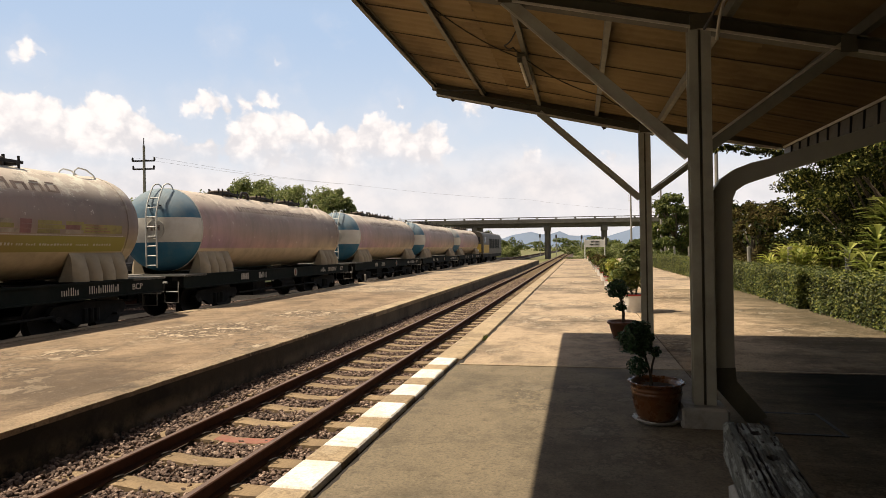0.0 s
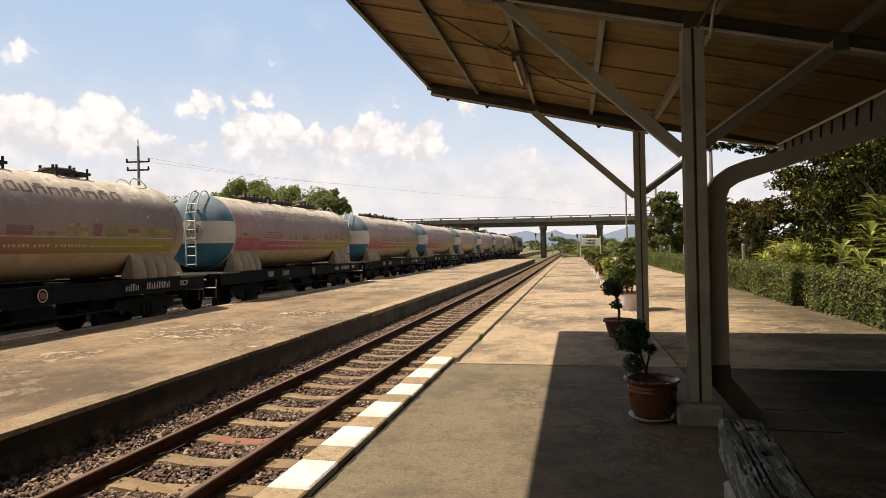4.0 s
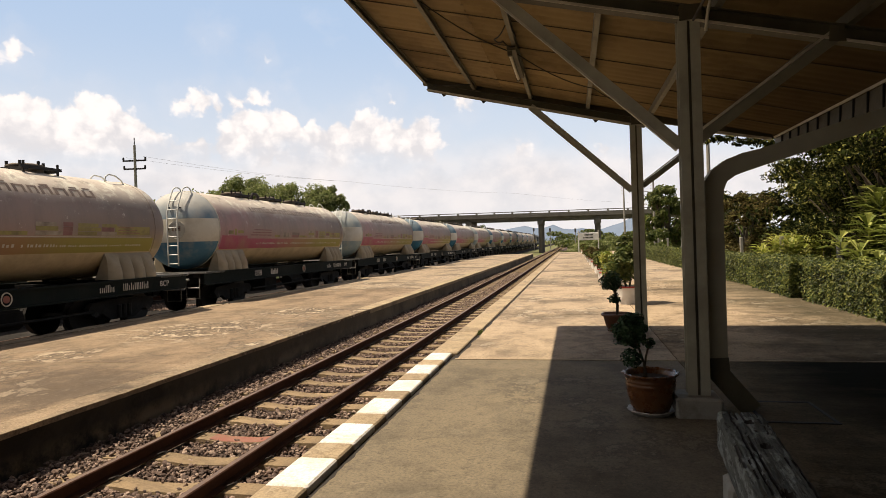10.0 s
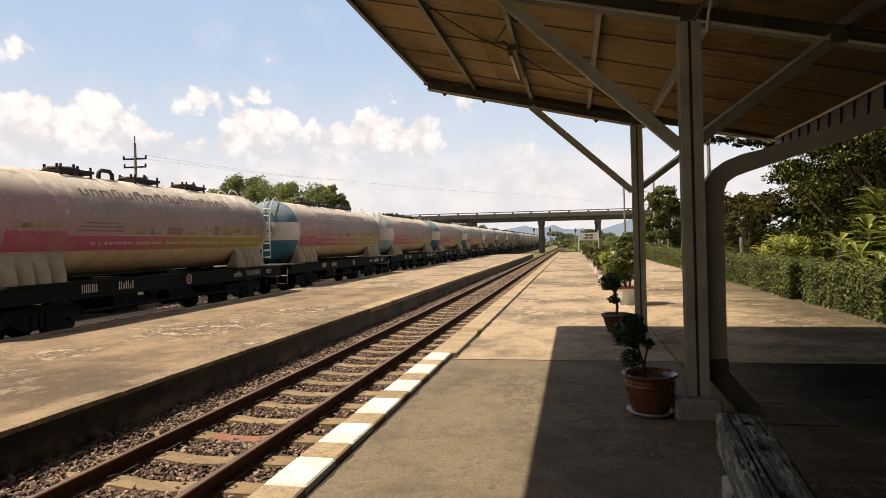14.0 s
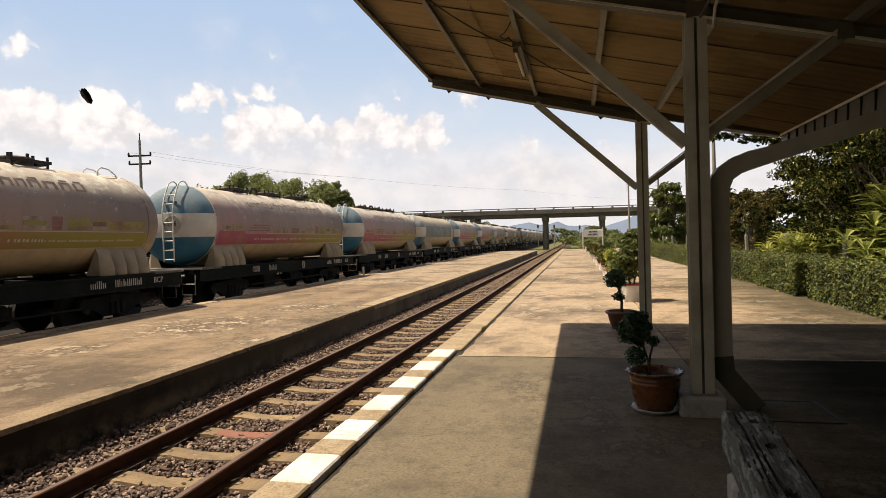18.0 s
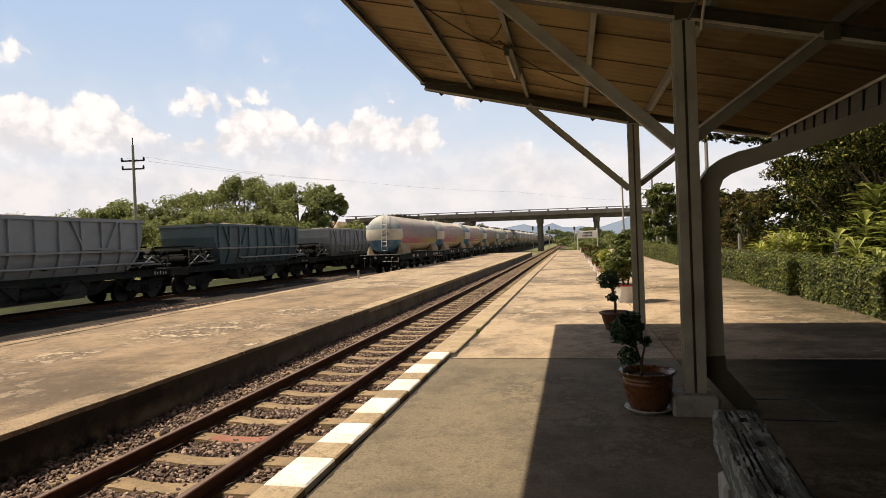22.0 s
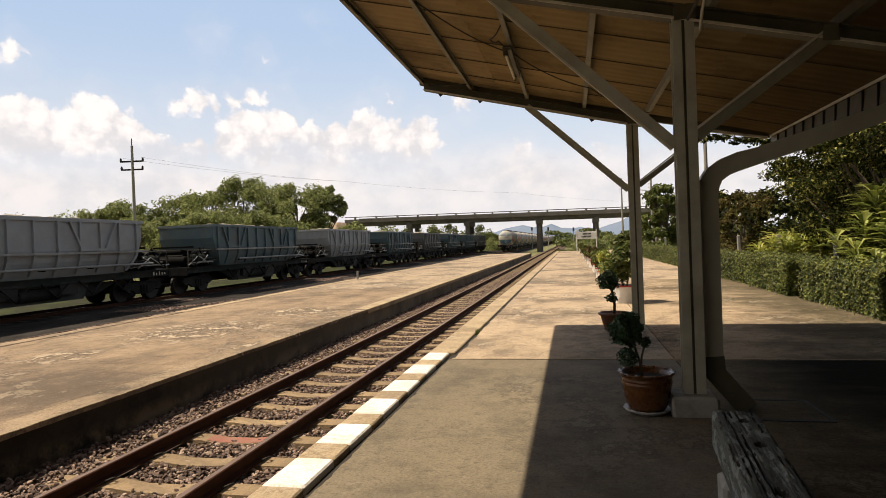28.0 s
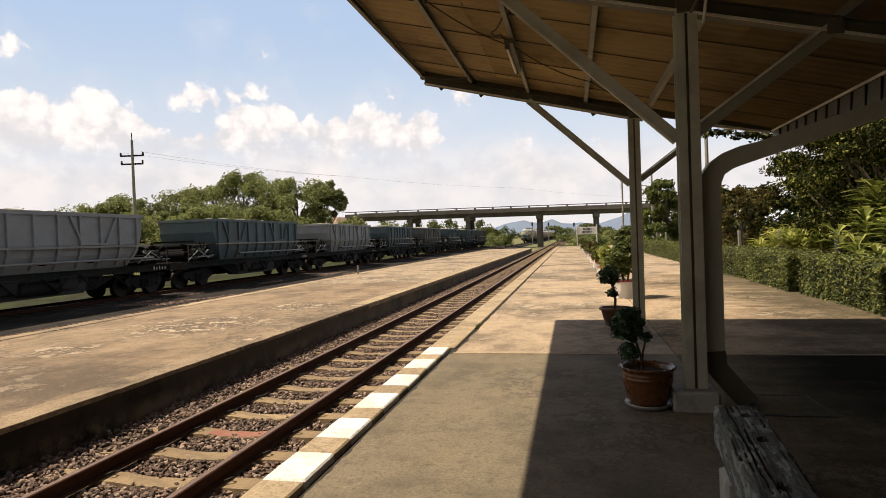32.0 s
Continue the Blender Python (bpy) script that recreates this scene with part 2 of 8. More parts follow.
def thing(name, label, category, group="", kind="", at=None):
    e = new(name)
    e.empty_display_size = 0.2
    if at:
        e.matrix_basis = at
    return tagged(e, label, category, group, kind)


# ---- materials ----
def mat(name, a, b=None, scale=3.0, rough=0.7, metal=0.0, bump=0.2, fine=60.0, c=None, cscale=0.6, camount=0.5, spec=0.4, vary=0.0, bdist=0.01):
    """A surface of two colours in noise, a third in larger stains, and fine relief. Sizes are per metre."""
    m = bpy.data.materials.new(name)
    m.use_nodes = True
    nt = m.node_tree
    add, link = nt.nodes.new, nt.links.new
    bsdf = nt.nodes["Principled BSDF"]
    tc = add("ShaderNodeTexCoord")
    vec = tc.outputs["Object"]
    if vary:
        info = add("ShaderNodeObjectInfo")
        shift = add("ShaderNodeVectorMath")
        shift.operation = "ADD"
        spread = add("ShaderNodeMath")
        spread.operation = "MULTIPLY"
        spread.inputs[1].default_value = 37.0
        link(info.outputs["Random"], spread.inputs[0])
        link(vec, shift.inputs[0])
        link(spread.outputs[0], shift.inputs[1])
        vec = shift.outputs[0]

    def noise_fac(s, detail=6, r=0.6):
        n = add("ShaderNodeTexNoise")
        n.inputs["Scale"].default_value, n.inputs["Detail"].default_value, n.inputs["Roughness"].default_value = s, detail, r
        link(vec, n.inputs["Vector"])
        return n.outputs["Fac"]

    def ramp(v, lo, hi):
        n = add("ShaderNodeMapRange")
        link(v, n.inputs["Value"])
        n.inputs["From Min"].default_value, n.inputs["From Max"].default_value = lo, hi
        return n.outputs["Result"]

    def mix(f, p, q):
        n = add("ShaderNodeMix")
        n.data_type = "RGBA"
        for sock, v in ((n.inputs[0], f), (n.inputs[6], p), (n.inputs[7], q)):
            if hasattr(v, "is_linked"):
                link(v, sock)
            else:
                sock.default_value = v
        return n.outputs[2]

    A = (*a, 1)
    B = (*(b or [x * 0.75 for x in a]), 1)
    col = mix(ramp(noise_fac(scale), 0.3, 0.7), A, B)
    if c:
        f = add("ShaderNodeMath")
        f.operation = "MULTIPLY"
        link(ramp(noise_fac(cscale, 8, 0.68), 0.47, 0.62), f.inputs[0])
        f.inputs[1].default_value = camount
        col = mix(f.outputs[0], col, (*c, 1))
    if vary:
        hsv = add("ShaderNodeHueSaturation")
        mr = add("ShaderNodeMapRange")
        link(info.outputs["Random"], mr.inputs["Value"])
        mr.inputs["To Min"].default_value, mr.inputs["To Max"].default_value = 1 - vary, 1 + vary
        link(mr.outputs[0], hsv.inputs["Value"])
        link(col, hsv.inputs["Color"])
        col = hsv.outputs[0]
    link(col, bsdf.inputs["Base Color"])
    bsdf.inputs["Metallic"].default_value = metal
    bsdf.inputs["Specular IOR Level"].default_value = spec
    mr = add("ShaderNodeMapRange")
    link(noise_fac(scale * 2.3, 4), mr.inputs["Value"])
    mr.inputs["To Min"].default_value, mr.inputs["To Max"].default_value = max(rough - 0.15, 0.05), min(rough + 0.15, 1.0)
    link(mr.outputs[0], bsdf.inputs["Roughness"])
    if bump:
        bp = add("ShaderNodeBump")
        bp.inputs["Strength"].default_value, bp.inputs["Distance"].default_value = bump, bdist
        link(noise_fac(fine, 5, 0.65), bp.inputs["Height"])
        link(bp.outputs[0], bsdf.inputs["Normal"])
    return m


def leaf_mat(name, a, b, c, rough=0.55, through=0.25, mid=0.45, high=0.85, patch=0.9, sheen=0.3):
    """Foliage: three greens from leaf to leaf, light shining through."""
    m = bpy.data.materials.new(name)
    m.use_nodes = True
    nt = m.node_tree
    add, link = nt.nodes.new, nt.links.new
    bsdf = nt.nodes["Principled BSDF"]
    geo = add("ShaderNodeNewGeometry")
    cr = add("ShaderNodeValToRGB")
    cr.color_ramp.elements[0].color, cr.color_ramp.elements[1].color = (*a, 1), (*b, 1)
    cr.color_ramp.elements[1].position = mid
    e = cr.color_ramp.elements.new(high)
    e.color = (*c, 1)
    link(geo.outputs["Random Per Island"], cr.inputs[0])
    # patches of older and younger growth
    n, v, hsv = add("ShaderNodeTexNoise"), add("ShaderNodeMapRange"), add("ShaderNodeHueSaturation")
    n.inputs["Scale"].default_value, n.inputs["Detail"].default_value = patch, 4
    link(add("ShaderNodeTexCoord").outputs["Object"], n.inputs["Vector"])
    link(n.outputs["Fac"], v.inputs["Value"])
    v.inputs["From Min"].default_value, v.inputs["From Max"].default_value = 0.32, 0.68
    v.inputs["To Min"].default_value, v.inputs["To Max"].default_value = 0.62, 1.35
    link(v.outputs[0], hsv.inputs["Value"])
    link(cr.outputs[0], hsv.inputs["Color"])
    link(hsv.outputs[0], bsdf.inputs["Base Color"])
    bsdf.inputs["Roughness"].default_value = rough
    bsdf.inputs["Specular IOR Level"].default_value = sheen
    tr = add("ShaderNodeBsdfTranslucent")
    link(hsv.outputs[0], tr.inputs[0])
    mx = add("ShaderNodeMixShader")
    mx.inputs[0].default_value = through
    link(bsdf.outputs[0], mx.inputs[1])
    link(tr.outputs[0], mx.inputs[2])
    link(mx.outputs[0], nt.nodes["Material Output"].inputs[0])
    return m


def concrete(name, base, other, dark, pale, big=0.45, amount=0.75, flakes=0.6, vary=0.04, cracks=0.25, spots=()):
    """Old concrete: two tones, sharp-edged dark stains, pale scuffs and a fine grain."""
    m = mat(name, base, other, 1.1, 0.9, bump=0.35, fine=38, vary=vary)
    nt = m.node_tree
    add, link = nt.nodes.new, nt.links.new
    bsdf = nt.nodes["Principled BSDF"]
    col = bsdf.inputs["Base Color"].links[0].from_socket
    tc = add("ShaderNodeTexCoord").outputs["Object"]

    def layer(col, scale, lo, hi, amount, tint, stretch=(1, 1, 1), detail=9, rough=0.66, where=None):
        mp = add("ShaderNodeMapping")
        mp.inputs["Scale"].default_value = stretch
        link(tc, mp.inputs["Vector"])
        n = add("ShaderNodeTexNoise")
        n.inputs["Scale"].default_value, n.inputs["Detail"].default_value, n.inputs["Roughness"].default_value = scale, detail, rough
        link(mp.outputs[0], n.inputs["Vector"])
        r = add("ShaderNodeMapRange")
        link(n.outputs["Fac"], r.inputs["Value"])
        r.inputs["From Min"].default_value, r.inputs["From Max"].default_value, r.inputs["To Max"].default_value = lo, hi, amount
        fac = r.outputs[0]
        if where:                                             # only inside larger patches
            n2, r2, mul = add("ShaderNodeTexNoise"), add("ShaderNodeMapRange"), add("ShaderNodeMath")
            n2.inputs["Scale"].default_value, n2.inputs["Detail"].default_value = where[0], 5
            link(tc, n2.inputs["Vector"])
            link(n2.outputs["Fac"], r2.inputs["Value"])
            r2.inputs["From Min"].default_value, r2.inputs["From Max"].default_value = where[1:]
            mul.operation = "MULTIPLY"
            link(fac, mul.inputs[0])
            link(r2.outputs[0], mul.inputs[1])
            fac = mul.outputs[0]
        k = add("ShaderNodeMix")
        k.data_type = "RGBA"
        link(fac, k.inputs[0])
        link(col, k.inputs[6])
        k.inputs[7].default_value = (*tint, 1)
        return k.outputs[2]
    col = layer(col, big, 0.48, 0.60, amount, dark, (1.0, 0.75, 1))
    col = layer(col, 1.3, 0.50, 0.68, amount * 0.75, dark, (1.2, 0.8, 1), 11, 0.7)
    col = layer(col, 5.0, 0.52, 0.70, amount * 0.6, dark, detail=10, rough=0.7)
    # the skin has flaked off in large patches: pale islands with dark rims
    col = layer(col, 2.4, 0.49, 0.54, amount, dark, (1.0, 0.8, 1), 11, 0.72, where=(0.30, 0.47, 0.56))
    col = layer(col, 2.4, 0.545, 0.57, flakes, pale, (1.0, 0.8, 1), 11, 0.72, where=(0.30, 0.47, 0.56))
    col = layer(col, 7.0, 0.60, 0.64, flakes * 0.6, pale, (0.8, 1.1, 1), where=(0.7, 0.47, 0.60))
    col = layer(col, 11.0, 0.60, 0.66, amount * 0.7, dark, (0.8, 1.0, 1))
    col = layer(col, 26.0, 0.60, 0.67, 0.45 * flakes + 0.15, pale, detail=6)
    col = layer(col, 17.0, 0.55, 0.68, 0.6, dark, detail=8, rough=0.7)
    col = layer(col, 45.0, 0.45, 0.70, 0.55, dark, detail=3)
    for sx, sy, sr in spots:                                 # places where most of the skin is gone
        d, r = add("ShaderNodeVectorMath"), add("ShaderNodeMapRange")
        d.operation = "DISTANCE"
        link(tc, d.inputs[0])
        d.inputs[1].default_value = (sx, sy, 0)
        link(d.outputs["Value"], r.inputs["Value"])
        r.inputs["From Min"].default_value, r.inputs["From Max"].default_value = sr, sr * 0.35
        for scale, lo, hi, am, tint in ((3.0, 0.46, 0.52, 0.9, dark), (3.0, 0.535, 0.56, 0.95, pale), (7.0, 0.50, 0.55, 0.8, dark), (7.0, 0.58, 0.61, 0.9, pale)):
            n, q, mul, k = add("ShaderNodeTexNoise"), add("ShaderNodeMapRange"), add("ShaderNodeMath"), add("ShaderNodeMix")
            n.inputs["Scale"].default_value, n.inputs["Detail"].default_value, n.inputs["Roughness"].default_value = scale, 10, 0.68
            link(tc, n.inputs["Vector"])
            link(n.outputs["Fac"], q.inputs["Value"])
            q.inputs["From Min"].default_value, q.inputs["From Max"].default_value, q.inputs["To Max"].default_value = lo, hi, am
            mul.operation = "MULTIPLY"
            link(q.outputs[0], mul.inputs[0])
            link(r.outputs[0], mul.inputs[1])
            k.data_type = "RGBA"
            link(mul.outputs[0], k.inputs[0])
            link(col, k.inputs[6])
            k.inputs[7].default_value = (*tint, 1)
            col = k.outputs[2]
    # hairline cracks
    warp, sub, vor, thin, k = add("ShaderNodeTexNoise"), add("ShaderNodeVectorMath"), add("ShaderNodeTexVoronoi"), add("ShaderNodeMapRange"), add("ShaderNodeMix")
    warp.inputs["Scale"].default_value, warp.inputs["Detail"].default_value = 1.6, 6
    link(tc, warp.inputs["Vector"])
    sub.operation = "MULTIPLY_ADD"
    link(warp.outputs["Color"], sub.inputs[0])
    sub.inputs[1].default_value = (0.9, 0.9, 0.0)
    link(tc, sub.inputs[2])
    vor.feature = "DISTANCE_TO_EDGE"
    vor.inputs["Scale"].default_value = 0.33
    link(sub.outputs[0], vor.inputs["Vector"])
    link(vor.outputs["Distance"], thin.inputs["Value"])
    thin.inputs["From Min"].default_value, thin.inputs["From Max"].default_value = 0.006, 0.001
    thin.inputs["To Max"].default_value = cracks
    k.data_type = "RGBA"
    link(thin.outputs[0], k.inputs[0])
    link(col, k.inputs[6])
    k.inputs[7].default_value = (*[q * 0.6 for q in dark], 1)
    col = k.outputs[2]
    link(col, bsdf.inputs["Base Color"])
    return m


M = {}
M["ground"] = mat("grassy_ground", (0.085, 0.11, 0.03), (0.14, 0.135, 0.05), 0.35, 0.95, bump=0.6, fine=9, c=(0.20, 0.16, 0.10), cscale=0.08, camount=0.6)
M["ballast"] = mat("ballast_bed", (0.105, 0.072, 0.055), (0.048, 0.033, 0.026), 22, 0.95, bump=1.0, fine=28, bdist=0.04)
M["dark_ballast"] = mat("sooty_ballast_bed", (0.032, 0.029, 0.027), (0.016, 0.0145, 0.014), 12, 0.95, bump=1.0, fine=28, bdist=0.04, c=(0.07, 0.063, 0.056), cscale=0.35, camount=0.5, spec=0.1)
M["weedy_cinder"] = mat("weedy_cinder_ground", (0.022, 0.030, 0.010), (0.027, 0.024, 0.016), 1.5, 0.95, bump=1.0, fine=9, bdist=0.08, c=(0.05, 0.065, 0.018), cscale=0.6, camount=0.6, spec=0.1)
M["slab_old"] = concrete("weathered_platform_concrete", (0.325, 0.236, 0.152), (0.235, 0.167, 0.106), (0.062, 0.044, 0.029), (0.52, 0.42, 0.30), 0.40, 0.80, 0.34, cracks=0.5, spots=((-6.9, 10.2, 1.9), (-7.4, 7.6, 0.7), (-6.3, 13.2, 1.3)))
M["slab_light"] = concrete("sandy_platform_concrete", (0.45, 0.345, 0.238), (0.345, 0.265, 0.180), (0.080, 0.061, 0.043), (0.56, 0.47, 0.35), 0.42, 0.80, 0.6, cracks=0.15)
M["slab_grey"] = concrete("grey_platform_concrete", (0.200, 0.162, 0.109), (0.150, 0.122, 0.083), (0.052, 0.045, 0.032), (0.34, 0.285, 0.205), 0.55, 0.66, 0.36, cracks=0.10)
M["coping"] = concrete("worn_coping_concrete", (0.32, 0.236, 0.153), (0.235, 0.172, 0.11), (0.055, 0.042, 0.03), (0.48, 0.39, 0.28), 0.8, 0.85, 0.95)
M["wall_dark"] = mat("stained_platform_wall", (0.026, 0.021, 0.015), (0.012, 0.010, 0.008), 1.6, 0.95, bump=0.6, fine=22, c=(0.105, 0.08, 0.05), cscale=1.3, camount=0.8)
M["kerb"] = concrete("bare_kerb", (0.43, 0.335, 0.215), (0.35, 0.27, 0.174), (0.14, 0.105, 0.07), (0.50, 0.41, 0.29), 1.5, 0.55, 0.6)
M["white_kerb"] = concrete("white_kerb_paint", (0.78, 0.775, 0.75), (0.70, 0.695, 0.67), (0.42, 0.37, 0.29), (0.82, 0.81, 0.79), 2.2, 0.4, 0.5)
M["wall_grey"] = mat("grey_platform_wall", (0.19, 0.152, 0.105), (0.115, 0.092, 0.064), 1.2, 0.95, bump=0.6, fine=22, c=(0.045, 0.04, 0.028), cscale=0.7, camount=0.7)
def wall_along():
    """The platform wall: black moss at the near stretch, bare grey render farther along."""
    m = M["wall_grey"].copy()
    m.name = "mossy_to_grey_wall"
    nt = m.node_tree
    add, link = nt.nodes.new, nt.links.new
    bsdf = nt.nodes["Principled BSDF"]
    old = bsdf.inputs["Base Color"].links[0].from_socket
    tc, sep, n = add("ShaderNodeTexCoord"), add("ShaderNodeSeparateXYZ"), add("ShaderNodeTexNoise")
    link(tc.outputs["Object"], sep.inputs[0])
    link(tc.outputs["Object"], n.inputs["Vector"])
    n.inputs["Scale"].default_value, n.inputs["Detail"].default_value, n.inputs["Roughness"].default_value = 0.7, 9, 0.7
    a, r, k = add("ShaderNodeMath"), add("ShaderNodeMapRange"), add("ShaderNodeMix")
    a.operation = "MULTIPLY_ADD"
    link(n.outputs["Fac"], a.inputs[0])
    a.inputs[1].default_value = 22.0
    link(sep.outputs["Y"], a.inputs[2])
    link(a.outputs[0], r.inputs["Value"])
    r.inputs["From Min"].default_value, r.inputs["From Max"].default_value = 14.5, 27.0
    k.data_type = "RGBA"
    link(r.outputs[0], k.inputs[0])
    # bare render shows through the moss low on the wall
    n2, low, bare, mul, moss = add("ShaderNodeTexNoise"), add("ShaderNodeMapRange"), add("ShaderNodeMapRange"), add("ShaderNodeMath"), add("ShaderNodeMix")
    n2.inputs["Scale"].default_value, n2.inputs["Detail"].default_value, n2.inputs["Roughness"].default_value = 1.7, 9, 0.7
    link(tc.outputs["Object"], n2.inputs["Vector"])
    link(n2.outputs["Fac"], bare.inputs["Value"])
    bare.inputs["From Min"].default_value, bare.inputs["From Max"].default_value = 0.42, 0.58
    link(sep.outputs["Z"], low.inputs["Value"])
    low.inputs["From Min"].default_value, low.inputs["From Max"].default_value = -0.20, -0.36
    mul.operation = "MULTIPLY"
    link(bare.outputs[0], mul.inputs[0])
    link(low.outputs[0], mul.inputs[1])
    moss.data_type = "RGBA"
    link(mul.outputs[0], moss.inputs[0])
    moss.inputs[6].default_value = (0.017, 0.014, 0.009, 1)
    moss.inputs[7].default_value = (0.19, 0.145, 0.092, 1)
    link(moss.outputs[2], k.inputs[6])
    link(old, k.inputs[7])
    link(k.outputs[2], bsdf.inputs["Base Color"])
    return m


M["wall_along"] = wall_along()


def shade_and_stain(name, source, lo, hi, wobble, amount, tint):
    """Darkens a material towards +x in ragged streaks: painted shade, and moss stains."""
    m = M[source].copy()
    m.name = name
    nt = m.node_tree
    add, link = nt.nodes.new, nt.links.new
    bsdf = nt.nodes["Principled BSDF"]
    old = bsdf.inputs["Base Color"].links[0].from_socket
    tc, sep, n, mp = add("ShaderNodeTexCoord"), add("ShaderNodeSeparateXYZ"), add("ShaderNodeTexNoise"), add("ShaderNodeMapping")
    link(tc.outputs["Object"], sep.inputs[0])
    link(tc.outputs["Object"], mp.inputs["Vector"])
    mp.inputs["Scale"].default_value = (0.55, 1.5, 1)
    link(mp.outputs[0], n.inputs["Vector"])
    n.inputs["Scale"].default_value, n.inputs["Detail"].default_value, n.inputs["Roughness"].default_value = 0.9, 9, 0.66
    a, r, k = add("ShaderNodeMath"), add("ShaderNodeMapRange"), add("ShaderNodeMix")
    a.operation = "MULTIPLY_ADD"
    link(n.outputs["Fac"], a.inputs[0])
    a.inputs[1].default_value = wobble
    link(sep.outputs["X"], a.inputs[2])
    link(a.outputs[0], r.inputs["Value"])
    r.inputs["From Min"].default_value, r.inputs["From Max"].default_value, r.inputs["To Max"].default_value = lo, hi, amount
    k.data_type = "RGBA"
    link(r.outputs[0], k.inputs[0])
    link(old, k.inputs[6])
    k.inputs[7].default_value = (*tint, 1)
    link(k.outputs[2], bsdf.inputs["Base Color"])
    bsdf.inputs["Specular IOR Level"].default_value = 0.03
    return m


# floor deep under the canopy: its shade is put into the colour
M["slab_dark"] = shade_and_stain("oil_stained_waiting_floor", "slab_grey", 2.75, 3.9, 2.6, 0.97, (0.009, 0.009, 0.005))
M["slab_mossy"] = shade_and_stain("moss_stained_platform_concrete", "slab_light", 5.1, 7.0, 5.6, 0.75, (0.05, 0.045, 0.028))
M["joint"] = mat("dirt_joint", (0.03, 0.025, 0.02), (0.018, 0.015, 0.012), 6, 0.95, bump=0.5)
M["seam"] = mat("brown_lap_dirt", (0.075, 0.052, 0.030), (0.035, 0.025, 0.016), 5, 0.95, bump=0.3)
M["rail"] = mat("rusty_rail_steel", (0.062, 0.027, 0.016), (0.040, 0.018, 0.012), 7, 0.85, bump=0.4, fine=40, spec=0.12)
M["rail_top"] = mat("worn_rail_top", (0.22, 0.15, 0.115), (0.16, 0.11, 0.085), 6, 0.5, metal=0.5, bump=0.1)
M["sleeper"] = concrete("dusty_concrete_sleeper", (0.30, 0.215, 0.125), (0.23, 0.165, 0.098), (0.10, 0.072, 0.045), (0.40, 0.30, 0.17), 1.6, 0.4, 0.4, 0.12)
M["red_paint"] = mat("red_marking_paint", (0.26, 0.085, 0.065), (0.22, 0.12, 0.08), 9, 0.8, bump=0.3)
M["steel_grey"] = mat("grey_painted_steel", (0.43, 0.42, 0.33), (0.34, 0.33, 0.26), 4, 0.5, bump=0.08, fine=30, c=(0.20, 0.175, 0.13), cscale=1.5, camount=0.4)
# pale tone of conduit and strips, also light painted along steel edges
M["pale_edge"] = mat("pale_worn_edge", (0.62, 0.58, 0.47), (0.46, 0.43, 0.34), 6, 0.6, bump=0.1, c=(0.25, 0.21, 0.15), cscale=2.5, camount=0.5)
M["brace"] = mat("weathered_grey_steel", (0.23, 0.215, 0.155), (0.16, 0.15, 0.11), 4, 0.6, bump=0.1, c=(0.10, 0.085, 0.06), cscale=1.6, camount=0.5)
M["beam"] = mat("dark_grey_beam_paint", (0.100, 0.089, 0.056), (0.072, 0.064, 0.041), 4, 0.6, bump=0.08, c=(0.045, 0.034, 0.018), cscale=1.6, camount=0.45)
M["sheet"] = mat("fibre_cement_sheet", (0.36, 0.268, 0.142), (0.275, 0.20, 0.104), 1.1, 0.9, bump=0.15, fine=40, c=(0.14, 0.095, 0.05), cscale=0.6, camount=0.65, vary=0.10)
# roof shade towards the gutter, painted into the sheet colour
M["shaded_sheet"] = shade_and_stain("water_stained_cement_sheet", "sheet", 1.35, 3.6, 2.0, 0.8, (0.075, 0.052, 0.027))
M["pvc"] = mat("grey_pipe_paint", (0.37, 0.355, 0.275), (0.31, 0.295, 0.23), 3, 0.5, bump=0.05)
M["zinc"] = mat("galvanised_sheet", (0.105, 0.094, 0.062), (0.07, 0.062, 0.042), 5, 0.6, bump=0.08, c=(0.045, 0.036, 0.02), cscale=2.0, camount=0.4)
# bright tone for glints put onto wagon edges and rods
M["worn_edge"] = mat("bright_worn_steel_edge", (0.34, 0.34, 0.33), (0.22, 0.22, 0.21), 6, 0.5, bump=0.1)
M["underframe"] = mat("sooty_underframe", (0.012, 0.0125, 0.012), (0.007, 0.007, 0.007), 5, 0.8, bump=0.3, spec=0.2, c=(0.032, 0.030, 0.027), cscale=1.2, camount=0.45)
M["foot_paint"] = mat("dirty_white_foot_paint", (0.34, 0.33, 0.29), (0.24, 0.23, 0.20), 6, 0.8, bump=0.4, c=(0.14, 0.12, 0.09), cscale=3, camount=0.5)
M["soot"] = mat("oily_soot", (0.006, 0.006, 0.006), (0.004, 0.004, 0.004), 5, 0.9, bump=0.4, spec=0.08)
M["old_sleeper"] = mat("sooty_sleeper", (0.075, 0.062, 0.05), (0.05, 0.042, 0.035), 5, 0.95, bump=0.4)
M["deck"] = mat("dusty_deck_plate", (0.19, 0.18, 0.16), (0.10, 0.096, 0.086), 4, 0.8, bump=0.2)
M["iron"] = mat("dark_iron", (0.028, 0.025, 0.023), (0.018, 0.016, 0.015), 8, 0.65, metal=0.3, bump=0.3)
M["white_bar"] = mat("pale_steel_paint", (0.62, 0.64, 0.62), (0.52, 0.54, 0.52), 8, 0.55, bump=0.05)
M["bridge"] = mat("bridge_concrete", (0.175, 0.165, 0.15), (0.135, 0.128, 0.116), 0.6, 0.9, bump=0.2, fine=10, c=(0.10, 0.09, 0.078), cscale=0.3, camount=0.6)

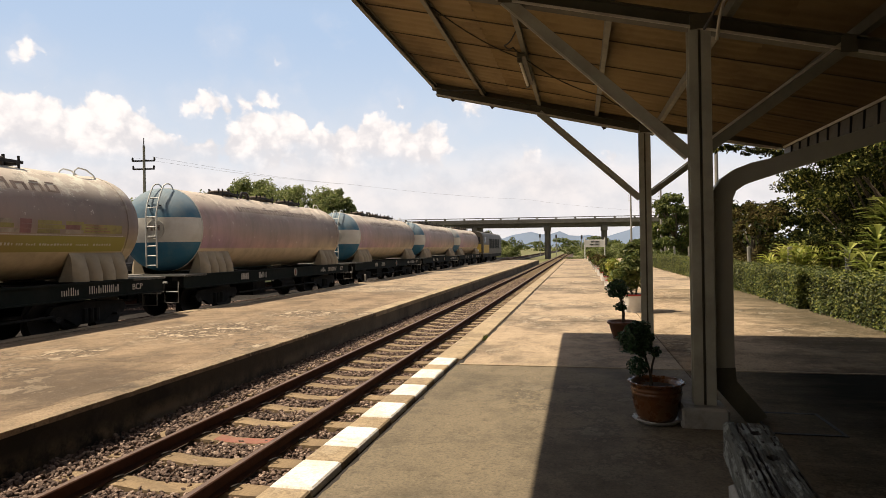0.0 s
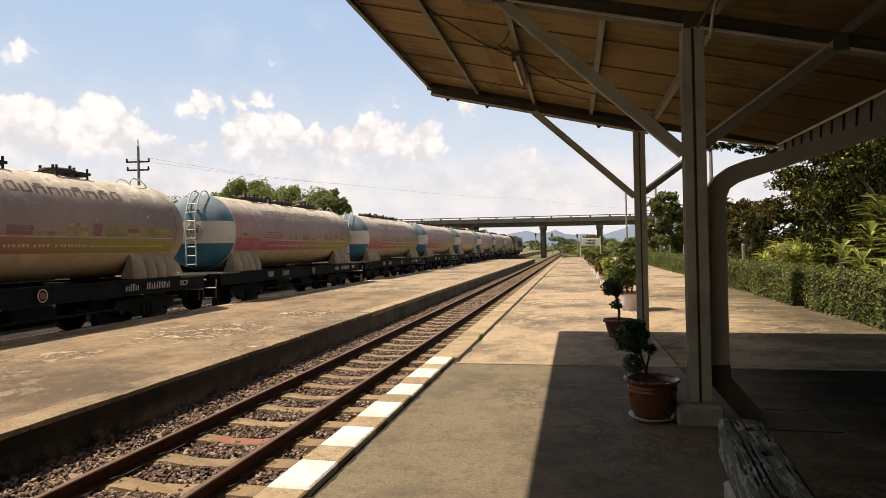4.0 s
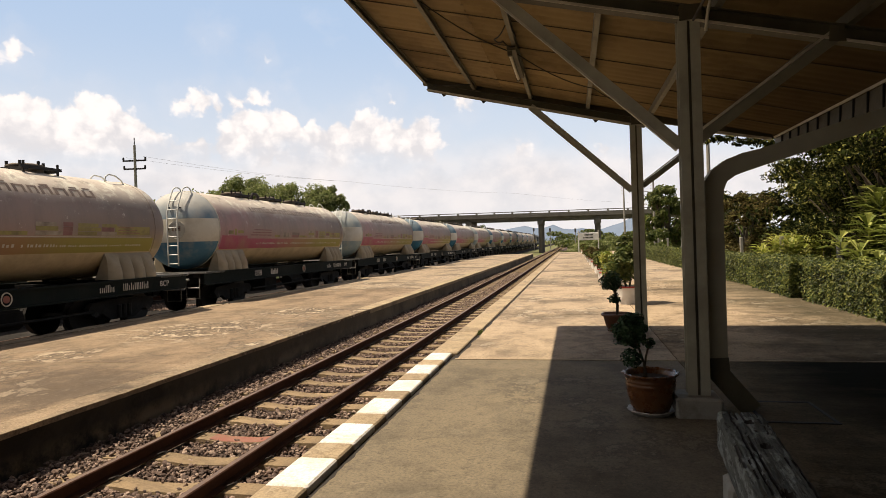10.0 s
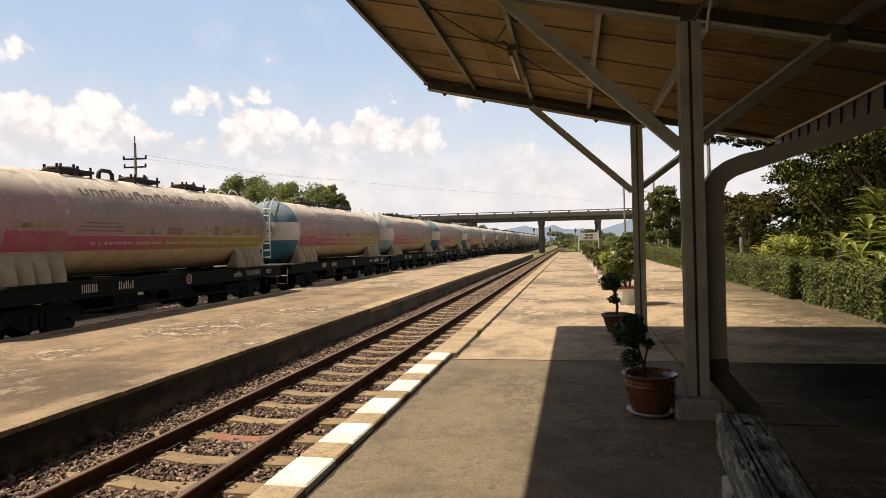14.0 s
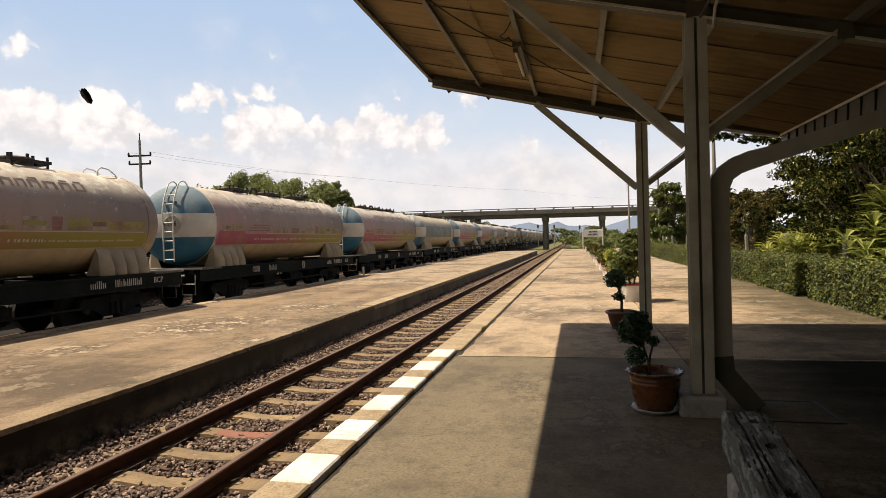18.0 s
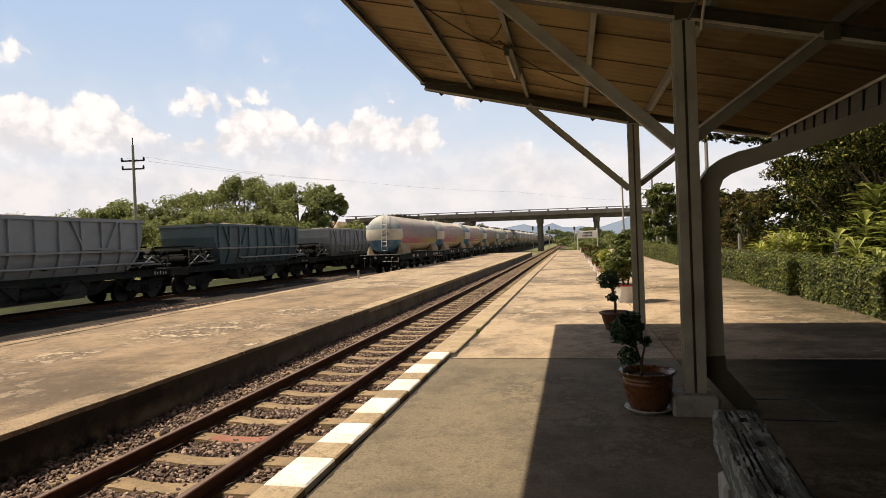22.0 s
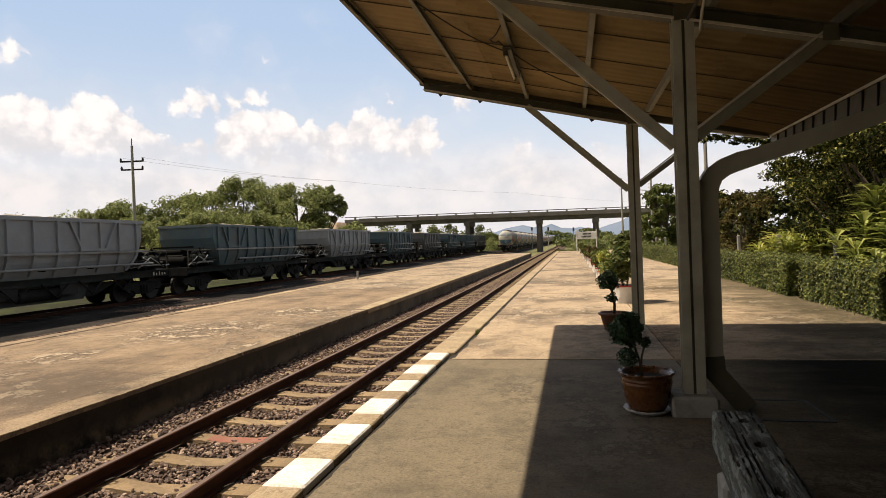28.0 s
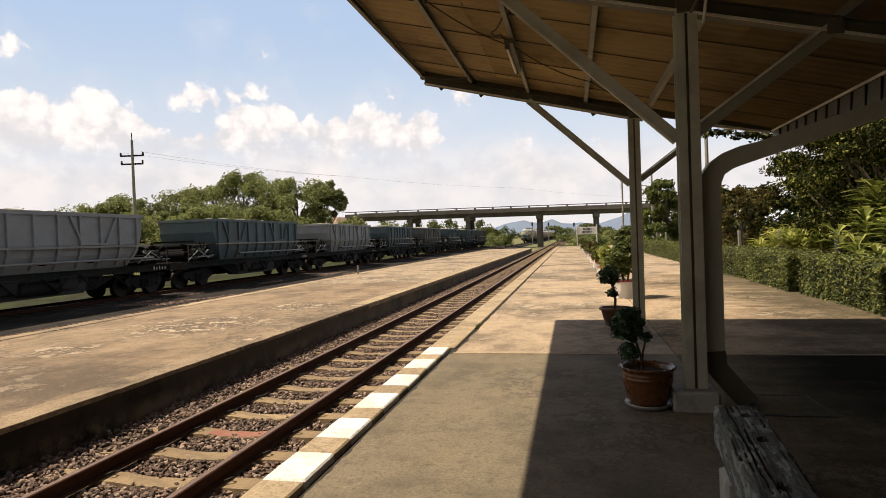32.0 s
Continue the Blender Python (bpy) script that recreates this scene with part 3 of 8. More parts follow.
# ---- ground, platforms, tracks ----
RAIL_Z, MAIN_X, TANK_X, HOPPER_X = -0.27, -3.314, -11.25, -17.0
NEAR_X, FAR_X0, FAR_X1 = -1.93, -9.85, -4.69


def build_ground():
    g = Bag()
    n = 60
    edge = [-2600, -700, -300, -150, -80, -50, -30, -19, -15.5, -9.9, -4.6, -2.0, 6, 14, 30, 60, 120, 300, 700, 2600]
    ys = [-300, -60, -20, 0, 10, 20, 30, 45, 60, 80, 110, 150, 220, 400, 900, 3800]
    vs = [(x, y, -0.62 - (0.05 if -19 < x < 6 else 0.0) + (0.25 * noise.noise((x * 0.05, y * 0.05, 0)) if x < -22 or x > 12 else 0)) for y in ys for x in edge]
    w = len(edge)
    fs = [(j * w + i, j * w + i + 1, (j + 1) * w + i + 1, (j + 1) * w + i) for j in range(len(ys) - 1) for i in range(w - 1)]
    tagged(part("ground", g.add(vs, fs), M["ground"]), "dry green grass and dirt round the station", "ground", kind="structure")


def ballast_bed(name, cx, half, z, material, y0, y1, label):
    b = Bag()
    b.prism([(cx - half - 0.45, -0.72), (cx + half + 0.45, -0.72), (cx + half, z), (cx - half, z)], y0, y1)
    return tagged(part(name, b, material), label, "ballast", kind="structure")


def rail_bag(y0, y1, x=0.0):
    """A flat-bottomed rail with its head's inner edge at x = 0.5 (or mirrored)."""
    out = [(-0.057, -0.125), (0.057, -0.125), (0.057, -0.113), (0.010, -0.098), (0.008, -0.036), (0.031, -0.028), (0.033, -0.006), (0.026, -0.0005), (-0.026, -0.0005), (-0.033, -0.006), (-0.031, -0.028), (-0.008, -0.036), (-0.010, -0.098), (-0.057, -0.113)]
    b = Bag().prism([(x + p, q) for p, q in out], y0, y1)
    b.add([(x - 0.022, y0, 0.0006), (x + 0.022, y0, 0.0006), (x + 0.022, y1, 0.0006), (x - 0.022, y1, 0.0006)], [(0, 1, 2, 3)], 1)
    return b


def sleeper_bag():
    """A concrete sleeper: deeper seats at both ends, a hollow waist."""
    xs = [-1.0, -0.98, -0.72, -0.36, -0.15, 0.15, 0.36, 0.72, 0.98, 1.0]
    top = [-0.03, 0.0, 0.0, -0.002, -0.026, -0.026, -0.002, 0.0, 0.0, -0.03]
    half = [0.10, 0.105, 0.105, 0.10, 0.095, 0.095, 0.10, 0.105, 0.105, 0.10]
    vs, fs = [], []
    for x, t, h in zip(xs, top, half):
        vs += [(x, -h - 0.03, -0.2), (x, -h, t), (x, h, t), (x, h + 0.03, -0.2)]
    for i in range(len(xs) - 1):
        k = i * 4
        fs += [(k, k + 4, k + 5, k + 1), (k + 1, k + 5, k + 6, k + 2), (k + 2, k + 6, k + 7, k + 3)]
    fs += [(0, 1, 2, 3), (39, 38, 37, 36)]
    return Bag().add(vs, fs)


def build_track(name, cx, y0, y1, label, first, count, near=0, clips=0, skin="sleeper"):
    t = thing(name, label, "railway track", kind="structure", at=pose(cx, 0, RAIL_Z))
    for s in (-1, 1):
        part("rail", rail_bag(y0, y1, s * 0.533), [M["rail"], M["rail_top"]], t)
    sl = sleeper_bag()
    base = part("sleeper", sl, M[skin], t)
    base.matrix_basis = pose(0, first, -0.128)
    clip = None
    made = [base]
    for i in range(1, near):
        made.append(twin(base, pose(0, first + 0.596 * i, -0.128, 0, 0, random.uniform(-0.4, 0.4)), t))
    for i, o in enumerate(made[:clips]):
        for s in (-1, 1):
            for d in (-1, 1):
                at = pose(s * 0.533 + d * 0.082, 0.0, 0.0, 0, 0, 0 if d > 0 else 180) @ Matrix.Diagonal((0.75, 0.7, 0.62, 1))
                if clip is None:
                    pts = [(-0.03, -0.05, 0.012), (0.0, -0.055, 0.05), (0.05, -0.02, 0.07), (0.055, 0.03, 0.055), (0.01, 0.05, 0.03), (-0.035, 0.03, 0.022)]
                    clip = part("rail_clip", Bag().tube(pts, 0.011, 6), M["iron"], o, smooth=True)
                    clip.matrix_basis = at
                else:
                    twin(clip, at, o)
    rest = Bag()
    for i in range(near, count):
        y = first + 0.596 * i
        rest.box(-1.0, 1.0, y - 0.11, y + 0.11, -0.3, -0.132)
    if rest.v:
        tagged(part("sleepers_far", rest, M[skin], t, "far sleepers in the ballast"), kind="stuff")
    return t, made


def stones(name, n, region, size, material, label, seed=3):
    """Broken ballast stones scattered over a strip: region gives (x, y, z)."""
    rnd = np.random.RandomState(seed)
    ico = np.array([(0, 0, 1), (0.9, 0, 0.3), (0.28, 0.85, 0.3), (-0.72, 0.53, 0.3), (-0.72, -0.53, 0.3), (0.28, -0.85, 0.3), (0.7, 0.5, -0.5), (-0.3, 0.8, -0.5), (-0.9, 0, -0.5), (-0.3, -0.8, -0.5), (0.7, -0.5, -0.5)])
    faces = [(0, 1, 2), (0, 2, 3), (0, 3, 4), (0, 4, 5), (0, 5, 1), (1, 6, 2), (2, 6, 7), (2, 7, 3), (3, 7, 8), (3, 8, 4), (4, 8, 9), (4, 9, 5), (5, 9, 10), (5, 10, 1), (1, 10, 6)]
    V, Fc = [], []
    for i in range(n):
        x, y, z = region(rnd)
        s = size * rnd.uniform(0.55, 1.25)
        p = ico * rnd.uniform(0.75, 1.25, ico.shape) * s * np.array([rnd.uniform(0.8, 1.3), rnd.uniform(0.7, 1.1), rnd.uniform(0.42, 0.75)])
        e = Euler(rnd.uniform(-0.8, 0.8, 3)).to_matrix()
        p = p @ np.array(e).T + np.array((x, y, z))
        k = len(V)
        V.extend(map(tuple, p))
        Fc.extend([(a + k, b + k, c + k) for a, b, c in faces])
    b = Bag()
    b.v, b.f, b.m = V, Fc, [0] * len(Fc)
    return tagged(part(name, b, material), label, "ballast", kind="stuff")


def stone_mat():
    m = mat("ballast_stone", (0.30, 0.235, 0.18), (0.15, 0.115, 0.095), 20, 0.9, bump=0.3)
    nt = m.node_tree
    geo = nt.nodes.new("ShaderNodeNewGeometry")
    cr = nt.nodes.new("ShaderNodeValToRGB")
    cr.color_ramp.elements[0].color, cr.color_ramp.elements[1].color = (0.055, 0.037, 0.031, 1), (0.36, 0.27, 0.215, 1)
    e = cr.color_ramp.elements.new(0.6)
    e.color = (0.155, 0.105, 0.084, 1)
    nt.links.new(geo.outputs["Random Per Island"], cr.inputs[0])
    nt.links.new(cr.outputs[0], nt.nodes["Principled BSDF"].inputs["Base Color"])
    return m


build_ground()
ballast_bed("ballast_main", MAIN_X, 1.36, -0.445, M["ballast"], -6, 260, "brown stone ballast under the main track")
ballast_bed("ballast_tank_track", TANK_X, 1.5, -0.405, M["dark_ballast"], -30, 400, "dark sooty ballast under the second track")
ballast_bed("ballast_siding", HOPPER_X, 1.55, -0.405, M["dark_ballast"], -30, 140, "dark ballast under the siding")
tagged(part("cinder_strip", Bag().box(-24.5, HOPPER_X - 1.7, -30, 110, -0.7, -0.5), M["weedy_cinder"]), "dark weedy cinder ground behind the siding", "ballast", kind="structure")
tagged(part("ballast_between", Bag().box(HOPPER_X + 1.6, TANK_X - 1.55, -30, 130, -0.7, -0.46), M["dark_ballast"]), "dark cinder ground between the tracks", "ballast", kind="structure")
main_track, main_sleepers = build_track("railway_track", MAIN_X, -5, 260, "metre-gauge track on concrete sleepers in brown ballast", 0.71, 300, near=200, clips=30)
part("red_mark", Bag().add([(x, y, z + 0.003) for x, z in ((-0.30, -0.006), (-0.15, -0.026), (0.15, -0.026), (0.36, -0.002), (0.44, 0.0)) for y in (-0.08, 0.08)], [(2 * i, 2 * i + 2, 2 * i + 3, 2 * i + 1) for i in range(4)]), M["red_paint"], main_sleepers[8], "faded red paint mark")
build_track("railway_track", TANK_X, -30, 420, "second track behind the island platform", -2.0, 500, near=1, skin="old_sleeper")
build_track("railway_track", HOPPER_X, -30, 125, "siding on which grey hopper wagons stand", -2.0, 180, near=1, skin="old_sleeper")


def main_bed(rnd):
    while True:
        y = 1.2 + 36 * rnd.rand() ** 1.9
        x = MAIN_X + rnd.uniform(-1.40, 1.38)
        d = abs(x - MAIN_X)
        k = (y - 0.71) % 0.596
        on = min(k, 0.596 - k) < 0.115 and d < 1.0
        outer = x < MAIN_X - 0.64 and noise.noise((x * 3, y * 3, 0)) > -0.35
        if on and not outer and rnd.rand() < 0.97:
            continue
        if min(abs(x - MAIN_X - 0.533), abs(x - MAIN_X + 0.533)) < 0.06:
            continue
        lift = 0.035 if (on and outer) else 0.0
        return x, y, -0.425 + lift + 0.03 * max(0, d - 0.9) + rnd.uniform(-0.018, 0.014)


stones("ballast_stones", 46000, main_bed, 0.0235, stone_mat(), "loose brown broken stones between the rails")


def side_bed(rnd):
    while True:
        y = 18 + 22 * rnd.rand()
        x = rnd.uniform(-15.6, -12.4)
        if noise.noise((x * 0.7, y * 0.25, 3)) > 0.12:
            return x, y, -0.455 + rnd.uniform(-0.01, 0.015)


stones("ballast_stones", 4200, side_bed, 0.035, stone_mat(), "loose grey stones between the far tracks", 8)


def build_near_platform():
    p = thing("platform_near", "concrete station platform with a sunlit far half and sandy slabs", "platform", kind="structure")
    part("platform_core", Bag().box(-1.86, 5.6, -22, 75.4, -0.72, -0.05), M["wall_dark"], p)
    part("joint_fill", Bag().box(-1.60, 5.6, -22, 75.3, -0.06, -0.022), M["joint"], p)
    ys = [-22, -14, -6.3, -1.7, 2.9, 7.49, 12.1, 16.7, 21.3, 26, 31, 36, 42, 48, 54, 60, 67.5, 75.2]
    for i, (a, b) in enumerate(zip(ys, ys[1:])):
        left = -1.575 if b < 8 else -1.525
        for x0, x1 in ((left, 1.13), (1.13, 5.55)):
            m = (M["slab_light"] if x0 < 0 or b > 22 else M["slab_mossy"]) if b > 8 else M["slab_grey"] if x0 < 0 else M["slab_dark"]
            sl = Bag()
            if x0 < 0 and b < 22:                            # the kerb-side edge has crumbled
                n = int((b - a) / 0.07)
                edge = []
                for i in range(n + 1):
                    q = a + 0.016 + (b - a - 0.032) * i / n
                    edge.append((x0 + 0.022 + 0.030 * noise.noise((q * 2.2, 1, 0)) + 0.022 * noise.noise((q * 9, 4, 0)), q))
                out = edge + [(x1 - 0.008, b - 0.016), (x1 - 0.008, a + 0.016)]
                k = len(out)
                sl.add([(u, v, -0.05) for u, v in out] + [(u, v, 0.0) for u, v in out], [(i, i + k, (i + 1) % k + k, (i + 1) % k) for i in range(k)] + [tuple(range(2 * k - 1, k - 1, -1))])
            else:
                sl.slab(x0 + 0.008, x1 - 0.008, a + 0.016, b - 0.016, -0.05, 0.0, 0.006)
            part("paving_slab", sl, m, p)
    lip = Bag()
    for i in range(60):
        x0, x1 = -1.53 + 0.115 * i, -1.53 + 0.115 * (i + 1)
        d0, d1 = (0.055 + 0.03 * noise.noise((x * 2.1, 3, 0)) + 0.012 * noise.noise((x * 9, 5, 0)) for x in (x0, x1))
        lip.add([(x0, 7.507, 0.0), (x1, 7.507, 0.0), (x1, 7.507 + d1, 0.001), (x0, 7.507 + d0, 0.001), (x0, 7.509, 0.004), (x1, 7.509, 0.004)], [(4, 5, 2, 3), (0, 1, 5, 4)])
    part("mortar_strip", lip, M["kerb"], p, "pale worn mortar along the joint")
    # painted kerb stones, then bare ones
    y, k = 3.43 - 0.802 * 6, 0
    while y < 7.9:
        for d, m, n in ((0.49, "white_kerb", "white_kerb_stone"), (0.312, "kerb", "kerb_stone")):
            part(n, Bag().slab(-1.93, -1.645, y + 0.003, y + d - 0.003, -0.2, 0.004 + random.uniform(-0.003, 0.004), 0.012), M[m], p)
            y += d
            if y > 7.75:
                break
        if y > 7.75:
            break
    for k in range(11):
        part("kerb_stone", Bag().slab(-1.93, -1.645, -22.3 + 1.9 * k + 0.004, -20.4 + 1.9 * k - 0.004, -0.2, 0.006, 0.012), M["kerb"], p)
    while y < 75:
        d = 1.9
        part("kerb_stone", Bag().slab(-1.93, -1.57, y + 0.004, y + d - 0.004, -0.2, 0.006, 0.012), M["kerb"], p)
        y += d
    return p


def build_far_platform():
    p = thing("platform_island", "weathered concrete island platform between the two tracks", "platform", kind="structure")
    part("platform_core", Bag().box(FAR_X0 + 0.03, FAR_X1 - 0.05, -20, 72.2, -0.72, -0.05), M["wall_along"], p)
    part("joint_fill", Bag().box(FAR_X0 + 0.3, FAR_X1 - 0.3, -20, 72.1, -0.06, -0.02), M["joint"], p)
    ys = [-20, -12, -5.5, 1.0, 7.1, 13.5, 20, 26.5, 33, 40, 48, 56, 64, 72.2]
    for a, b in zip(ys, ys[1:]):
        part("paving_slab", Bag().slab(FAR_X0 + 0.41, FAR_X1 - 0.36, a + 0.01, b - 0.01, -0.05, 0.0, 0.006), M["slab_light" if a > 19 else "slab_old"], p)
        for x0, x1 in ((FAR_X0, FAR_X0 + 0.365), (FAR_X1 - 0.345, FAR_X1)):
            c, low = Bag(), 0.05 if a > 13 and x1 == FAR_X1 else 0.0
            # a coping whose edge has crumbled
            n = 60
            for i in range(n):
                q0, q1 = a + (b - a) * i / n, a + (b - a) * (i + 1) / n
                w0, w1 = (0.014 * noise.noise((x0, q, 5)) + 0.014 * noise.noise((x0, q * 4, 2)) + 0.006 * noise.noise((x0, q * 13, 2)) for q in (q0, q1))
                e0, e1 = (x1 + w0, x1 + w1) if x1 == FAR_X1 else (x0 + w0, x0 + w1)
                o = x0 if x1 == FAR_X1 else x1
                vs = [(o, q0, -0.052), (e0, q0, -0.05 - low), (e1, q1, -0.05 - low), (o, q1, -0.052), (o, q0, 0.003), (e0, q0, 0.003 - abs(w0)), (e1, q1, 0.003 - abs(w1)), (o, q1, 0.003)]
                c.add(vs, [(0, 3, 2, 1), (4, 5, 6, 7), (1, 2, 6, 5), (0, 4, 7, 3)] + ([(0, 1, 5, 4)] if i == 0 else []) + ([(2, 3, 7, 6)] if i == n - 1 else []))
            part("coping", c, M["kerb" if a > 13 else "coping"], p)
    return p


build_near_platform()


def crumbs(rnd):
    while True:
        x, y = -1.48 + abs(rnd.normal(0, 0.30)), rnd.uniform(2.6, 7.3)
        if x < 0.6 and noise.noise((x * 1.6, y * 0.9, 6)) > 0.20:
            return x, y, 0.003


crumb_mat = mat("pale_concrete_crumbs", (0.42, 0.34, 0.24), (0.20, 0.155, 0.105), 30, 0.95, bump=0.3)
stones("concrete_crumbs", 320, crumbs, 0.006, crumb_mat, "crumbs of broken concrete strewn beside the kerb", 12)
build_far_platform()

# ---- road bridge over the line ----
def build_bridge():
    b = thing("road_bridge", "grey concrete road bridge over the railway with slim piers", "bridge")
    Y0, Y1 = 108, 116
    slope = lambda x: 6.02 - 0.0095 * (x + 5.7)              # top of deck
    xs = [-41.5, -29.2, -18.5, -5.7, 4.2, 14, 26, 40, 60]
    for x0, x1 in zip(xs, xs[1:]):
        d = Bag()
        z0, z1 = slope(x0), slope(x1)
        d.add([(x0, Y0, z0 - 0.35), (x1, Y0, z1 - 0.35), (x1, Y1, z1 - 0.35), (x0, Y1, z0 - 0.35), (x0, Y0, z0 + 0.25), (x1, Y0, z1 + 0.25), (x1, Y1, z1 + 0.25), (x0, Y1, z0 + 0.25)],
              [(0, 3, 2, 1), (4, 5, 6, 7), (0, 1, 5, 4), (2, 3, 7, 6), (0, 4, 7, 3), (1, 2, 6, 5)])
        part("deck_span", d, M["bridge"], b)
        for k in range(4):
            y = Y0 + 1.0 + k * 2
            part("girder", Bag().bar((x0 + 0.02, y, z0 - 0.62), (x1 - 0.02, y, z1 - 0.62), 0.5, 0.56), M["bridge"], b)
        for y in (Y0 + 0.15, Y1 - 0.15):
            n = max(2, int((x1 - x0) / 3.2))
            for i in range(n):
                x = x0 + (x1 - x0) * (i + 0.5) / n
                part("railing_post", Bag().box(x - 0.16, x + 0.16, y - 0.12, y + 0.12, slope(x) + 0.24, slope(x) + 0.62), M["bridge"], b)
            for h, w in ((0.66, 0.13),):
                part("railing_bar", Bag().bar((x0, y, z0 + h), (x1, y, z1 + h), 0.2, w), M["bridge"], b)
    for x in xs[1:-2]:
        z = slope(x) - 0.9
        wide = 0.42
        for y in (Y0 + 1.5, Y1 - 1.5):
            part("pier_column", Bag().tube([(x, y, -0.7), (x, y, z - 0.75)], wide, 14), M["bridge"], b, smooth=40)
        part("pier_cap", Bag().box(x - 0.48, x + 0.48, Y0 + 0.3, Y1 - 0.3, z - 0.76, z), M["bridge"], b)
    return b


build_bridge()

# ---- platform canopy ----
ROOF = lambda x: 4.25 - 0.25 * (x + 2.45)                   # underside of the sheets
COLUMNS = (-17.47, -12.92, -8.37, -3.82, 0.73, 5.28, 9.83)


def build_canopy():
    c = thing("platform_canopy", "brown fibre-cement canopy roof on grey steel posts", "canopy")
    # corrugated sheets, laid across the slope
    # the bays far behind the camera are unseen, added to cut light there
    for y0, y1 in [(-8.0 + 0.9075 * i, -8.0 + 0.9075 * (i + 1) + 0.05) for i in range(-13, 20)]:
        rows = [-2.46, -1.2, 0.15, 1.5, 2.95]
        for r, (xa, xb) in enumerate(zip(rows, rows[1:])):
            n = int((y1 - y0) / 0.0442)
            vs, s = [], Bag()
            for x, lift in ((xa, 0.016), (xb + 0.12, 0.0)):
                for i in range(n + 1):
                    vs.append((x, y0 + (y1 - y0) * i / n, ROOF(x) + 0.028 + lift + (-0.014 if i == n else 0.0) + 0.022 * math.cos(i * math.pi / 2)))
            s.add(vs, [(i, i + 1, n + 2 + i, n + 1 + i) for i in range(n)])
            part("roof_sheet", s, M["shaded_sheet" if r > 0 else "sheet"], c, smooth=True)
    # dark strips painted for the shadow lines at the sheet laps
    for i in range(1, 20):
        y = -8.0 + 0.9075 * i
        for xa, xb in ((-2.40, -1.2), (-1.2, 0.15), (0.15, 1.5), (1.5, 2.93)):
            seam = Bag()
            n = 9
            edge = [(xa + (xb - xa) * k / n, 0.007 + 0.006 * noise.noise((xa + k * 0.7, y, 2))) for k in range(n + 1)]
            seam.add([(x, y + q * d, ROOF(x) + 0.003) for x, d in edge for q in (-1, 1)] + [(x, y + q * d, ROOF(x) + 0.012) for x, d in edge for q in (-1, 1)],
                     [(2 * k, 2 * k + 2, 2 * k + 3, 2 * k + 1) for k in range(n)] + [(2 * n + 2 + 2 * k, 2 * n + 3 + 2 * k, 2 * n + 5 + 2 * k, 2 * n + 4 + 2 * k) for k in range(n)]
                     + [(2 * k + q, 2 * k + 2 + q, 2 * n + 4 + 2 * k + q, 2 * n + 2 + 2 * k + q) for k in range(n) for q in (0, 1)])
            part("lap_seam", seam, M["seam"], c, "dark strip for the shadow line between roof sheets")
    # purlins along the platform; the inner one is coloured darker for its shade
    for x in (-2.36, -1.52, -0.62, 0.26, 1.16, 2.1):
        z = ROOF(x)
        part("purlin", Bag().prism([(x - 0.026, z - 0.085), (x + 0.026, z - 0.095), (x + 0.026, z - 0.080), (x - 0.020, z - 0.072), (x - 0.020, z - 0.012), (x + 0.026, z - 0.022), (x + 0.026, z - 0.006), (x - 0.026, z + 0.004)], -19, 10.13 if x < 1.5 else 9.7), M["brace" if x < 1.5 else "beam"], c)
    # fascia board at the track side and at the gable end
    part("fascia", Bag().prism([(-2.43, ROOF(-2.4) - 0.035), (-2.40, ROOF(-2.4) - 0.035), (-2.40, ROOF(-2.4) + 0.0), (-2.43, ROOF(-2.4) + 0.0)], -19, 10.13), M["beam"], c)
    for y in COLUMNS:
        end = y > 9
        far = 1.1 if end else 2.9
        lip = lambda d0, d1: [(x, ROOF(x) - 0.095 - d) for x, d in ((-2.3, d0), (-2.3, d1), (far, d1), (far, d0))]
        beam = Bag().prism([(y + p, -0.095 - q) for p, q in ((-0.06, 0), (0.06, 0), (0.06, 0.011), (0.012, 0.011), (0.012, 0.119), (0.06, 0.119), (0.06, 0.13), (-0.06, 0.13), (-0.06, 0.119), (-0.012, 0.119), (-0.012, 0.011), (-0.06, 0.011))], -2.3, far, axis="x")
        beam.v = [(x, q, z + ROOF(x)) for x, q, z in beam.v]
        part("rafter", beam, M["beam"], c)
        # pale strip paints the light that the rafter edge catches
        part("rafter_edge", Bag().prism(lip(0.112, 0.134), y - 0.068, y - 0.0602), M["pale_edge"], c, "pale strip for light along the lower rafter edge")
        if not end:
            for x in (-0.62, 2.0):
                part("gusset_plate", Bag().prism([(x - 0.06, ROOF(x) - 0.235), (x + 0.06, ROOF(x) - 0.245), (x + 0.05, ROOF(x) - 0.12), (x - 0.05, ROOF(x) - 0.11)], y - 0.074, y - 0.066), M["beam"], c)
    part("verge_beam", Bag().prism([(x, ROOF(x) - d) for x, d in ((-2.42, -0.03), (-2.42, 0.10), (1.0, 0.09), (2.95, 0.02), (2.95, -0.03))], 10.02, 10.08), M["beam"], c)
    for x in (-2.12, -1.45, -0.55, 0.35):
        part("roof_hook", Bag().tube([(x, 10.1, ROOF(x) - 0.12), (x + 0.01, 10.12, ROOF(x) - 0.15), (x + 0.05, 10.14, ROOF(x) - 0.21)], 0.034, 6), M["iron"], c)
